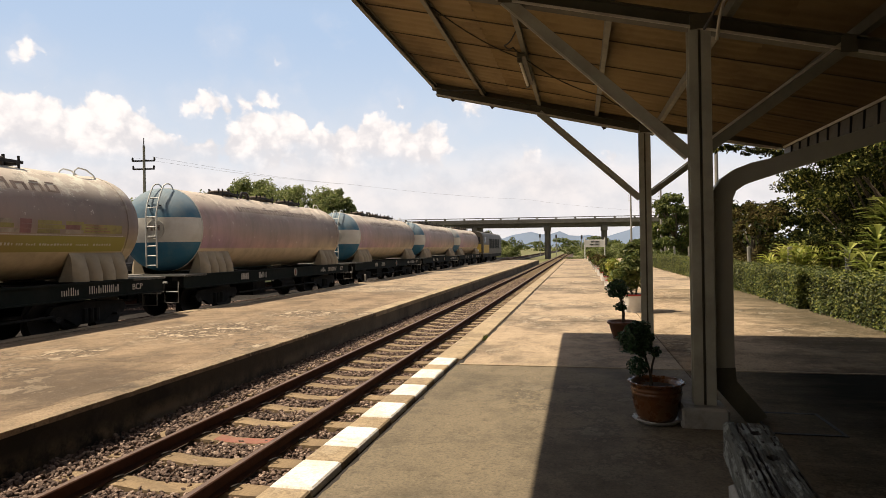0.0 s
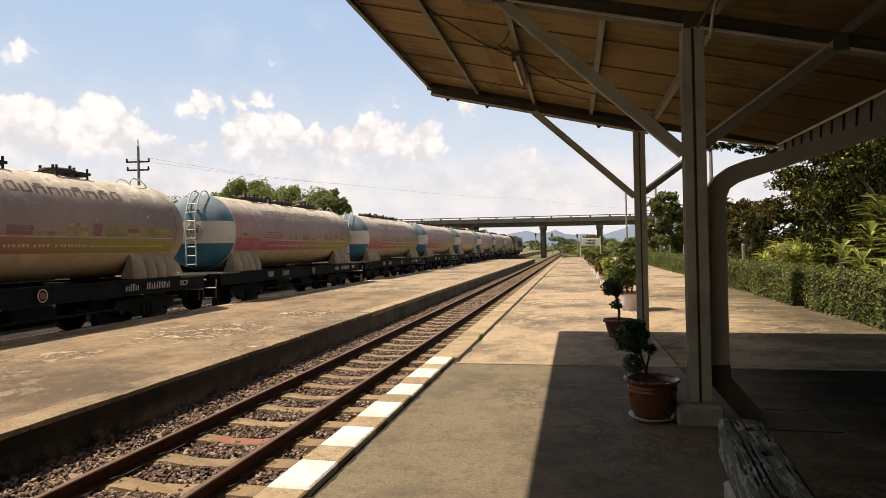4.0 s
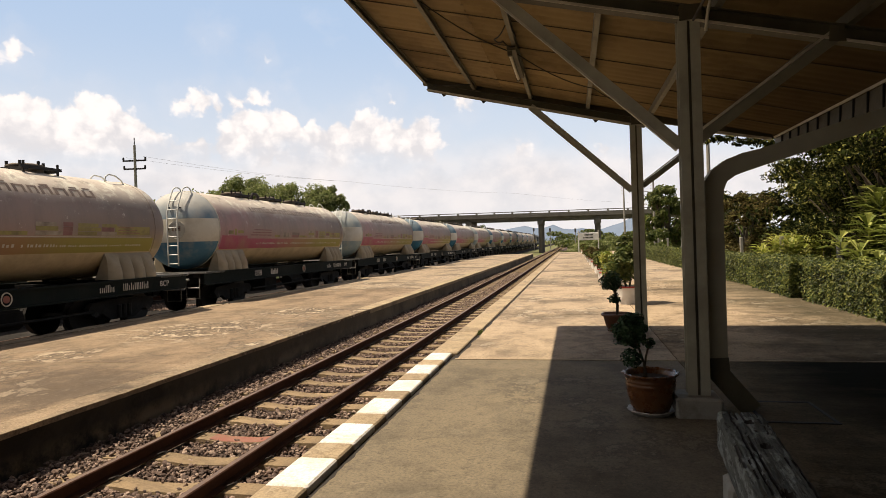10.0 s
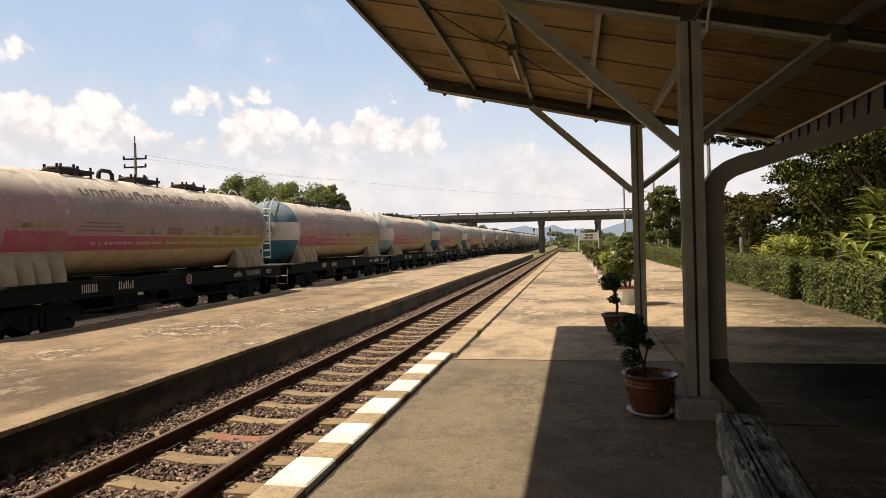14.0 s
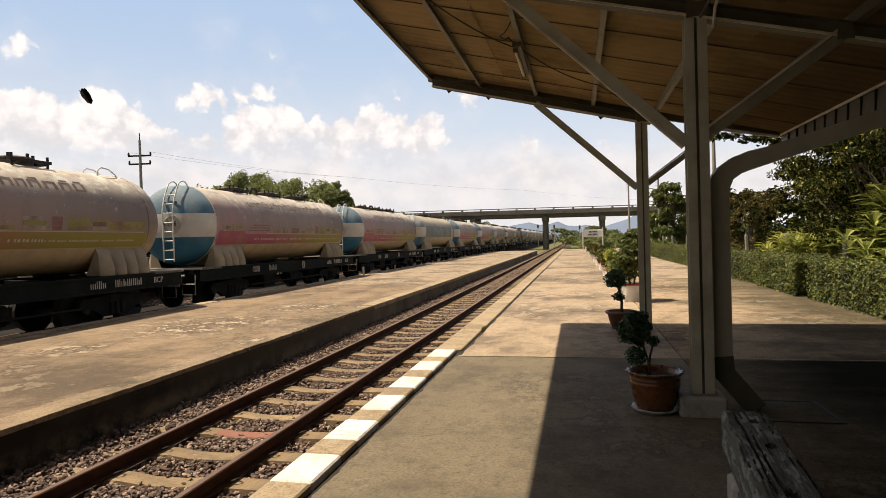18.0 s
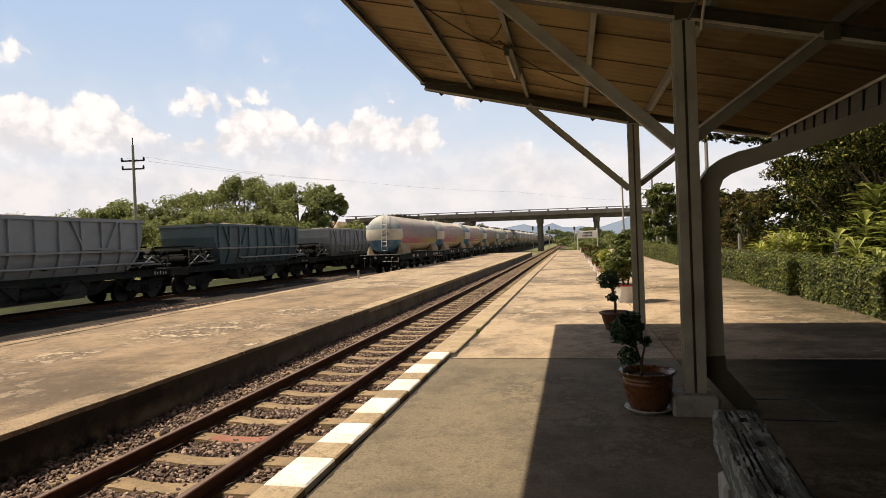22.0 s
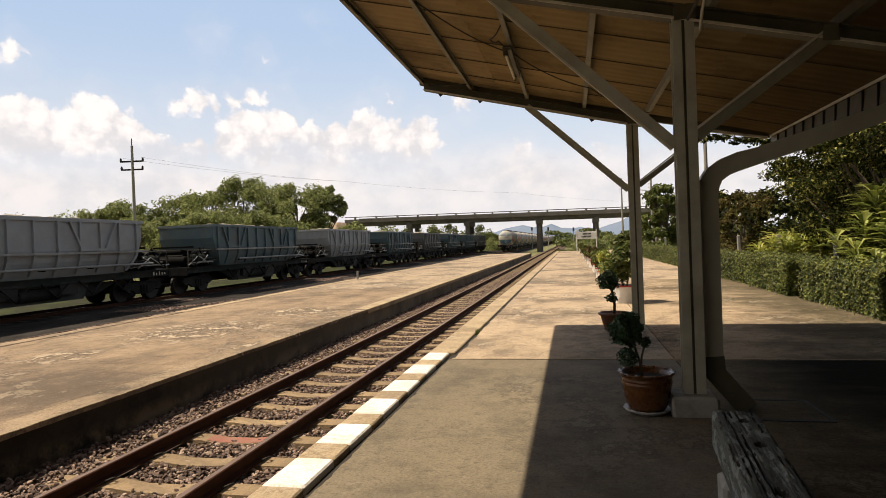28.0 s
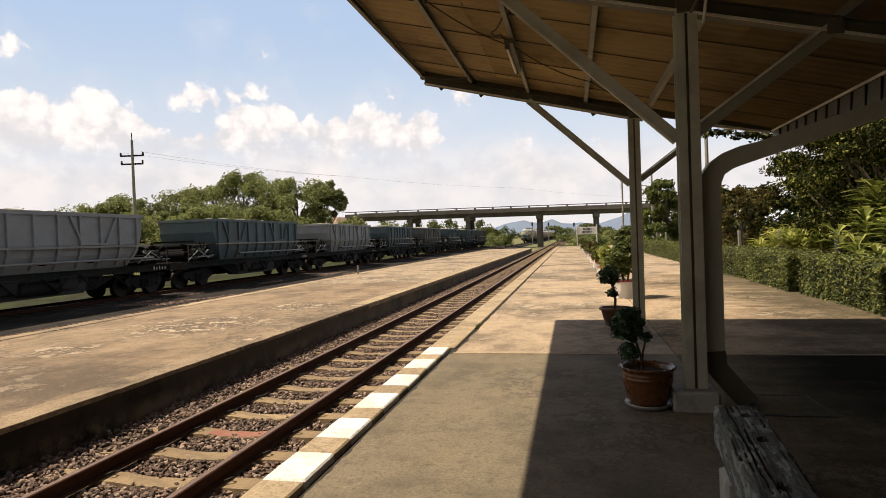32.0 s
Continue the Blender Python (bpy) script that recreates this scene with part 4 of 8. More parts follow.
    # posts of two channels with a gap, on concrete feet
    for y in COLUMNS:
        x, top = 0.935 + 0.0066 * (y - 5.28), ROOF(0.95) - 0.2
        foot = 0.16 if y < 9 else 0.05
        for s in (-1, 1):
            o = [(0.012, -0.055), (0.085, -0.055), (0.085, -0.046), (0.021, -0.046), (0.021, 0.046), (0.085, 0.046), (0.085, 0.055), (0.012, 0.055)]
            b = Bag()
            pts = [(x + s * a, y + q) for a, q in (o if s > 0 else o[::-1])]
            n = len(pts)
            b.add([(a, q, foot) for a, q in pts] + [(a, q, top) for a, q in pts],
                  [(i, (i + 1) % n, n + (i + 1) % n, n + i) for i in range(n)] + [tuple(range(n, 2 * n))])
            part("post_channel", b, M["steel_grey"], c)
        part("post_web", Bag().box(x - 0.0115, x + 0.0115, y - 0.035, y + 0.035, foot, top), M["beam"], c)
        if y < 9:
            part("post_foot", Bag().slab(x - 0.195, x + 0.16, y - 0.17, y + 0.17, 0, 0.16, 0.02), M["foot_paint"], c, "pale concrete post foot")
        part("post_cap", Bag().box(x - 0.07, x + 0.10, y - 0.075, y + 0.075, top - 0.02, top + 0.10), M["beam"], c)
        part("brace", Bag().bar((x - 0.08, y, 2.18), (-0.62, y, ROOF(-0.62) - 0.20), 0.085, 0.09), M["steel_grey"], c)
        # right brace in darker steel, its shade put into the colour
        part("brace", Bag().bar((x + 0.08, y, 2.24), (2.0, y, ROOF(2.0) - 0.20), 0.085, 0.08), M["brace"], c)
        # pale strips paint light caught by the brace edges
        part("brace_edge", Bag().bar((x + 0.055, y - 0.046, 2.285), (1.965, y - 0.046, ROOF(2.0) - 0.155), 0.008, 0.020), M["pale_edge"], c, "pale strip for light along the brace edge")
        part("brace_edge", Bag().bar((x - 0.12, y - 0.046, 2.155), (-0.655, y - 0.046, ROOF(-0.62) - 0.24), 0.008, 0.018), M["pale_edge"], c, "pale strip for light along the brace edge")
    # valley gutter with its straps, and the down pipe
    zg = ROOF(3.0)
    part("gutter", Bag().prism([(3.0, zg - 0.02), (3.02, zg - 0.02), (3.02, zg - 0.22), (3.38, zg - 0.22), (3.38, zg + 0.02), (3.40, zg + 0.02), (3.40, zg - 0.24), (3.0, zg - 0.24)], -19, 10.1), M["beam"], c)
    y = -7.8
    while y < 10.0:
        part("gutter_strap", Bag().bar((2.975, y, zg - 0.01), (2.965, y, zg - 0.30), 0.02, 0.012, up=(0, 1, 0)), M["iron"], c)
        part("gutter_sheet", Bag().add([(2.992, y + 0.012, zg - 0.02), (2.992, y + 0.318, zg - 0.02), (2.970, y + 0.318, zg - 0.25), (2.970, y + 0.012, zg - 0.25), (2.96, y + 0.012, zg - 0.27), (2.96, y + 0.318, zg - 0.27), (2.998, y + 0.012, zg - 0.02), (2.998, y + 0.318, zg - 0.02), (2.998, y + 0.318, zg - 0.28), (2.998, y + 0.012, zg - 0.28)],
                                        [(0, 1, 2, 3), (3, 2, 5, 4), (6, 9, 8, 7), (4, 5, 8, 9), (0, 6, 7, 1), (0, 3, 4, 9, 6), (1, 7, 8, 5, 2)]), M["zinc"], c, "dull zinc gutter length")
        y += 0.33
    part("gutter_lip", Bag().box(2.955, 2.972, -8.0, 10.0, zg - 0.02, zg + 0.008), M["pale_edge"], c, "pale gutter lip")
    part("verge_strip", Bag().prism([(x, ROOF(x) - d) for x, d in ((1.75, 0.085), (1.75, 0.125), (2.93, 0.06), (2.93, 0.025))], 9.985, 10.018), M["pale_edge"], c, "pale strip under the gable end")
    part("conduit", Bag().tube([(1.06, 5.20, ROOF(1.06) - 0.30), (1.07, 5.16, ROOF(1.06) - 0.16), (1.08, 5.05, ROOF(1.06) - 0.06), (1.08, 3.8, ROOF(1.06) - 0.05)], 0.013, 6), M["pale_edge"], c, "thin pale conduit", smooth=True)
    # unseen back slope beyond the gutter, added to keep the floor dark
    part("back_roof", Bag().prism([(3.42, zg + 0.2), (7.4, zg + 1.15), (7.4, zg + 1.2), (3.42, zg + 0.25)], -19, 10.1), M["sheet"], c)
    return c


def build_downpipe():
    d = thing("down_pipe", "grey square rain pipe bent down beside the canopy post", "pipe")
    y, w = 5.42, 0.17
    path = [(3.15, 2.66), (2.4, 2.335), (1.5, 2.07), (1.36, 2.035), (1.25, 1.995), (1.165, 1.935), (1.115, 1.85), (1.10, 1.75), (1.10, 0.36)]
    b = Bag()
    vs = []
    for i, (x, z) in enumerate(path):
        p, q = path[max(i - 1, 0)], path[min(i + 1, len(path) - 1)]
        t = Vector((q[0] - p[0], 0, q[1] - p[1])).normalized()
        nrm = Vector((-t.z, 0, t.x)) * (0.135 if i < 3 else 0.15 if i < 6 else w) / 2
        for s, e in ((-1, -1), (1, -1), (1, 1), (-1, 1)):
            vs.append(Vector((x, y + e * 0.07, z)) + nrm * s)
    fs = [(i * 4 + k, i * 4 + (k + 1) % 4, i * 4 + 4 + (k + 1) % 4, i * 4 + 4 + k) for i in range(len(path) - 1) for k in range(4)]
    part("pipe", b.add(vs, fs + [(0, 3, 2, 1), (32, 33, 34, 35)]), M["pvc"], d)
    part("pipe_shoe", Bag().bar((1.10, y, 0.44), (1.11, y, 0.28), 0.18, 0.15, up=(0, 1, 0)).bar((1.10, y, 0.33), (1.36, y, 0.01), 0.16, 0.145, up=(0, 1, 0)), M["beam"], d)
    for z in (0.75, 1.1):
        part("pipe_clip", Bag().box(1.0, 1.03, y - 0.09, y + 0.02, z - 0.02, z + 0.02), M["iron"], d)


build_canopy()
build_downpipe()

# ---- rolling stock ----
def bar_mark(bag, x, y0, y1, z0, z1, n, seed):
    """Lettering too small to read: short upright bars in a line on a wall at x."""
    rnd = random.Random(seed)
    w = (y1 - y0) / n
    for i in range(n):
        a = y0 + i * w + w * 0.12
        bag.box(x, x + 0.004, a, a + w * rnd.uniform(0.28, 0.5), z0, z1 - rnd.choice((0, 0, 0.3)) * (z1 - z0))


def curved(bag, R, cz, y0, y1, a0, a1, lift=0.004, seg=6, slot=0):
    """A patch on a lying cylinder; angles in degrees up from the level on the +x side."""
    vs = []
    for i in range(seg + 1):
        a = radians(a0 + (a1 - a0) * i / seg)
        for y in (y0, y1):
            vs.append(((R + lift) * math.cos(a), y, cz + (R + lift) * math.sin(a)))
    bag.add(vs, [(2 * i, 2 * i + 1, 2 * i + 3, 2 * i + 2) for i in range(seg)], slot)


def letters(text, size, material, parent, m):
    """Words with the built-in font, as a mesh that lies on a wall facing +x."""
    cu = bpy.data.curves.new("lettering", "FONT")
    cu.body, cu.size, cu.extrude = text, size, 0.002
    ob = bpy.data.objects.new("lettering", cu)
    me = bpy.data.meshes.new_from_object(ob)
    bpy.data.objects.remove(ob)
    me.materials.clear()
    me.materials.append(material)
    o = new("lettering", me)
    o.parent = parent
    o.matrix_basis = m
    return o


def bogie(parent, y, frame_mat, sides=(1, -1)):
    g = Bag()
    for s in sides:
        g.prism([(y - 1.05, 0.55), (y - 0.95, 0.68), (y - 0.35, 0.72), (y + 0.35, 0.72), (y + 0.95, 0.68), (y + 1.05, 0.55), (y + 0.95, 0.40), (y + 0.65, 0.42), (y + 0.38, 0.26), (y - 0.38, 0.26), (y - 0.65, 0.42), (y - 0.95, 0.40)], s * 0.86 - 0.06, s * 0.86 + 0.06, axis="x")
        for d in (-0.16, 0, 0.16):
            g.tube([(s * 0.93, y + d, 0.30), (s * 0.93, y + d, 0.58)], 0.06, 8)
    g.box(-0.9, 0.9, y - 0.16, y + 0.16, 0.45, 0.74)
    b = part("bogie_frame", g, frame_mat, parent)
    for d in (-0.83, 0.83):
        w = Bag()
        for s in (-1, 1):
            w.tube([(s * 0.48, y + d, 0.43), (s * 0.50, y + d, 0.43), (s * 0.51, y + d, 0.42), (s * 0.60, y + d, 0.42)], [0.46, 0.46, 0.425, 0.42], 20)
        w.tube([(-0.92, y + d, 0.42), (0.92, y + d, 0.42)], 0.07, 8)
        part("wheelset", w, M["iron"], b)
    return b


def tank_paint(name, dust, rose, yellow, cream, wear, sooty=0.31):
    """Weathered wrap of a tank: rose towards one end, yellow-green at the other, cement dust on top."""
    m = mat(name, rose, [x * 0.8 for x in rose], 1.2, 0.62, bump=0.05, fine=20)
    nt = m.node_tree
    add, link = nt.nodes.new, nt.links.new
    sep = add("ShaderNodeSeparateXYZ")
    tc = add("ShaderNodeTexCoord")
    link(tc.outputs["Object"], sep.inputs[0])
    n = add("ShaderNodeTexNoise")
    n.inputs["Scale"].default_value, n.inputs["Detail"].default_value = 1.1, 7
    link(tc.outputs["Object"], n.inputs["Vector"])

    def mr(v, lo, hi, wob=0.0):
        if wob:
            a = add("ShaderNodeMath")
            a.operation = "MULTIPLY_ADD"
            link(n.outputs["Fac"], a.inputs[0])
            a.inputs[1].default_value = wob
            link(v, a.inputs[2])
            v = a.outputs[0]
        k = add("ShaderNodeMapRange")
        link(v, k.inputs["Value"])
        k.inputs["From Min"].default_value, k.inputs["From Max"].default_value = lo, hi
        return k.outputs["Result"]

    def mix(f, p, q):
        k = add("ShaderNodeMix")
        k.data_type = "RGBA"
        for sock, v in ((k.inputs[0], f), (k.inputs[6], p), (k.inputs[7], q)):
            if hasattr(v, "is_linked"):
                link(v, sock)
            else:
                sock.default_value = (*v, 1) if hasattr(v, "__len__") else v
        return k.outputs[2]
    def tex(scale, detail=8, rough=0.66, stretch=(1, 1, 1)):
        mp = add("ShaderNodeMapping")
        mp.inputs["Scale"].default_value = stretch
        link(tc.outputs["Object"], mp.inputs["Vector"])
        k = add("ShaderNodeTexNoise")
        k.inputs["Scale"].default_value, k.inputs["Detail"].default_value, k.inputs["Roughness"].default_value = scale, detail, rough
        link(mp.outputs[0], k.inputs["Vector"])
        return k.outputs["Fac"]

    def times(*vals):
        out = vals[0]
        for v in vals[1:]:
            k = add("ShaderNodeMath")
            k.operation = "MULTIPLY"
            for sock, q in zip(k.inputs, (out, v)):
                if hasattr(q, "is_linked"):
                    link(q, sock)
                else:
                    sock.default_value = q
            out = k.outputs[0]
        return out
    Y, Z = sep.outputs["Y"], sep.outputs["Z"]
    col = mix(mr(Y, 1.2, 3.6, 0.8), [rose[0] * 0.62, rose[1] * 0.62, rose[2] * 1.0], rose)
    col = mix(mr(Y, 5.0, 8.6, 1.2), col, yellow)
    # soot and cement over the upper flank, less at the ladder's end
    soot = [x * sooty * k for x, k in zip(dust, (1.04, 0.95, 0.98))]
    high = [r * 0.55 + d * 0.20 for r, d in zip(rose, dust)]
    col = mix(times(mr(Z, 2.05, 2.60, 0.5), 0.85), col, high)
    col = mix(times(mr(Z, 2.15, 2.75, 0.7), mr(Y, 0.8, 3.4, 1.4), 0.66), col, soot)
    col = mix(times(mr(tex(0.9), 0.42, 0.66), wear), col, soot)
    col = mix(times(mr(tex(1.5, 8, 0.7, (0.5, 2.2, 0.4)), 0.46, 0.74), 0.42), col, [x * 0.25 for x in dust])
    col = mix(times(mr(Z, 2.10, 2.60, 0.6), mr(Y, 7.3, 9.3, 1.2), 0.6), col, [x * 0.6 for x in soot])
    # pale dust and flaking paint on the back, brightened to include sunlight there
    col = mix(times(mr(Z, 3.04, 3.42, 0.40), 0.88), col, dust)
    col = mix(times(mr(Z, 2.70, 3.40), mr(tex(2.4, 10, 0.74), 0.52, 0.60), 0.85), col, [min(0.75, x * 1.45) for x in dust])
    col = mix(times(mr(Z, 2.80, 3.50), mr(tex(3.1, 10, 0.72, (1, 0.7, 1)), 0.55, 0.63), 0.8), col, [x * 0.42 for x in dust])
    col = mix(times(mr(tex(5.5, 9, 0.7), 0.63, 0.68), 0.6), col, [min(0.75, x * 1.3) for x in dust])
    # cream belly
    col = mix(mr(Z, 1.88, 1.84), col, mix(times(mr(tex(1.8), 0.45, 0.7), 0.6), cream, [x * 0.5 for x in cream]))
    link(col, nt.nodes["Principled BSDF"].inputs["Base Color"])
    return m


R_TANK, CZ, DOME = 1.15, 2.39, 0.80


def dome_at(x, z):
    """How far the dished end bulges out at x and z."""
    q = min(0.999, math.hypot(x, z - CZ) / R_TANK)
    return DOME * (1 - q ** 2.63) ** 0.38


PAINT = {
    "rose": tank_paint("rose_yellow_tank_wrap", (0.57, 0.51, 0.44), (0.50, 0.225, 0.22), (0.46, 0.39, 0.13), (0.47, 0.375, 0.24), 0.55, 0.42),
    "faded": tank_paint("grey_dusted_rose_tank_wrap", (0.43, 0.39, 0.345), (0.44, 0.21, 0.21), (0.42, 0.33, 0.16), (0.50, 0.41, 0.28), 0.5, 0.42),
    "pink": tank_paint("faded_rose_tank_wrap", (0.53, 0.465, 0.395), (0.62, 0.37, 0.335), (0.57, 0.45, 0.29), (0.56, 0.45, 0.31), 0.5, 0.48),
    "tan": tank_paint("cream_dusty_tank_paint", (0.52, 0.46, 0.35), (0.46, 0.39, 0.27), (0.46, 0.38, 0.24), (0.42, 0.33, 0.19), 0.4, 0.6),
}
END = {
    "blue": (mat("blue_end_paint", (0.020, 0.12, 0.21), (0.03, 0.14, 0.225), 2, 0.75, bump=0.04, c=(0.13, 0.18, 0.20), cscale=1.1, camount=0.35, spec=0.25), mat("white_end_paint", (0.60, 0.59, 0.55), (0.50, 0.49, 0.45), 2, 0.75, bump=0.04, spec=0.25, c=(0.36, 0.32, 0.26), cscale=1.3, camount=0.4)),
    "pale": (mat("dusty_teal_end_paint", (0.19, 0.27, 0.31), (0.26, 0.33, 0.35), 2, 0.65, bump=0.04, c=(0.42, 0.40, 0.34), cscale=1.0, camount=0.6), mat("dusty_white_end_paint", (0.56, 0.56, 0.53), (0.48, 0.48, 0.45), 2, 0.65, bump=0.04, c=(0.36, 0.33, 0.27), cscale=1.2, camount=0.5)),
    "slate": (mat("grey_blue_end_paint", (0.035, 0.13, 0.22), (0.06, 0.16, 0.24), 2, 0.6, bump=0.04, c=(0.30, 0.28, 0.24), cscale=1.0, camount=0.55), mat("cream_end_paint", (0.58, 0.55, 0.47), (0.50, 0.47, 0.40), 2, 0.6, bump=0.04, c=(0.36, 0.31, 0.24), cscale=1.2, camount=0.5)),
    "tan": (mat("tan_end_paint", (0.44, 0.37, 0.25), (0.36, 0.30, 0.20), 2, 0.6, bump=0.04, c=(0.26, 0.21, 0.14), cscale=1.0, camount=0.5), mat("grey_band_paint", (0.16, 0.185, 0.175), (0.125, 0.145, 0.14), 1.5, 0.65, bump=0.03, c=(0.26, 0.25, 0.21), cscale=0.9, camount=0.6)),
}
def dusty_top(m, amount):
    """Cement dust settled on the upper half."""
    nt = m.node_tree
    add, link = nt.nodes.new, nt.links.new
    bsdf = nt.nodes["Principled BSDF"]
    old = bsdf.inputs["Base Color"].links[0].from_socket
    tc, sep, n = add("ShaderNodeTexCoord"), add("ShaderNodeSeparateXYZ"), add("ShaderNodeTexNoise")
    link(tc.outputs["Object"], sep.inputs[0])
    link(tc.outputs["Object"], n.inputs["Vector"])
    n.inputs["Scale"].default_value, n.inputs["Detail"].default_value = 2.2, 7
    a, r, k = add("ShaderNodeMath"), add("ShaderNodeMapRange"), add("ShaderNodeMix")
    a.operation = "MULTIPLY_ADD"
    link(n.outputs["Fac"], a.inputs[0])
    a.inputs[1].default_value = 0.9
    link(sep.outputs["Z"], a.inputs[2])
    link(a.outputs[0], r.inputs["Value"])
    r.inputs["From Min"].default_value, r.inputs["From Max"].default_value, r.inputs["To Max"].default_value = 2.95, 3.65, amount
    k.data_type = "RGBA"
    link(r.outputs[0], k.inputs[0])
    link(old, k.inputs[6])
    k.inputs[7].default_value = (0.42, 0.41, 0.38, 1)
    link(k.outputs[2], bsdf.inputs["Base Color"])


dusty_top(END["blue"][0], 0.35)
dusty_top(END["slate"][0], 0.85)
dusty_top(END["pale"][0], 0.5)
M["pink_band"] = mat("magenta_band_paint", (0.36, 0.06, 0.12), (0.29, 0.07, 0.11), 2, 0.55, bump=0.03, c=(0.30, 0.16, 0.13), cscale=0.9, camount=0.6)
def wrap_band():
    """The printed stripe: magenta that turns to yellow-green along the tank."""
    m = bpy.data.materials["magenta_band_paint"].copy()
    m.name = "magenta_to_yellow_band"
    nt = m.node_tree
    bsdf = nt.nodes["Principled BSDF"]
    old = bsdf.inputs["Base Color"].links[0].from_socket
    sep = nt.nodes.new("ShaderNodeSeparateXYZ")
    nt.links.new(nt.nodes.new("ShaderNodeTexCoord").outputs["Object"], sep.inputs[0])
    r = nt.nodes.new("ShaderNodeMapRange")
    nt.links.new(sep.outputs["Y"], r.inputs["Value"])
    r.inputs["From Min"].default_value, r.inputs["From Max"].default_value = 3.2, 7.2
    k = nt.nodes.new("ShaderNodeMix")
    k.data_type = "RGBA"
    nt.links.new(r.outputs[0], k.inputs[0])
    nt.links.new(old, k.inputs[6])
    k.inputs[7].default_value = (0.25, 0.215, 0.045, 1)
    nt.links.new(k.outputs[2], bsdf.inputs["Base Color"])
    return m


M["wrap_band"] = wrap_band()
M["picture"] = mat("faded_picture_print", (0.20, 0.10, 0.07), (0.30, 0.19, 0.10), 5, 0.6, bump=0.0, c=(0.10, 0.06, 0.05), cscale=4, camount=0.7)
M["letter_dark"] = mat("worn_dark_lettering", (0.10, 0.07, 0.065), (0.26, 0.20, 0.165), 2.6, 0.6, bump=0.0)
M["letter_pale"] = mat("pale_lettering", (0.52, 0.48, 0.42), (0.42, 0.38, 0.33), 5, 0.6, bump=0.0)
M["saddle"] = mat("dusty_cream_saddle", (0.34, 0.285, 0.205), (0.25, 0.21, 0.15), 3, 0.8, bump=0.15, c=(0.20, 0.16, 0.11), cscale=1.0, camount=0.5)


PICTURES = [
    ("faded yellow-green picture", mat("faded_yellow_picture", (0.31, 0.265, 0.08), (0.21, 0.17, 0.075), 4, 0.6, bump=0, c=(0.10, 0.075, 0.05), cscale=1.6, camount=0.6)),
    ("dark picture", mat("dark_picture_print", (0.15, 0.105, 0.095), (0.22, 0.16, 0.12), 6, 0.6, bump=0, c=(0.05, 0.035, 0.03), cscale=3, camount=0.6)),
    ("greyish picture", mat("grey_picture_print", (0.40, 0.34, 0.27), (0.25, 0.20, 0.15), 5, 0.6, bump=0, c=(0.09, 0.06, 0.05), cscale=1.8, camount=0.6)),
    ("dull red picture", mat("dull_red_picture_print", (0.27, 0.12, 0.115), (0.20, 0.10, 0.09), 4, 0.6, bump=0, c=(0.11, 0.06, 0.055), cscale=1.7, camount=0.6)),
]
M["emblem"] = mat("dirty_emblem_white", (0.50, 0.49, 0.45), (0.38, 0.37, 0.33), 4, 0.7, bump=0, c=(0.22, 0.20, 0.17), cscale=3, camount=0.4)
M["rusty_hatch"] = mat("dusty_rusted_hatch", (0.16, 0.13, 0.10), (0.09, 0.07, 0.055), 6, 0.85, bump=0.3, c=(0.045, 0.035, 0.03), cscale=3, camount=0.6)
M["sill"] = mat("green_black_sill_paint", (0.008, 0.013, 0.0115), (0.005, 0.008, 0.0075), 4, 0.8, bump=0.2, spec=0.12, c=(0.022, 0.022, 0.019), cscale=1.0, camount=0.4)


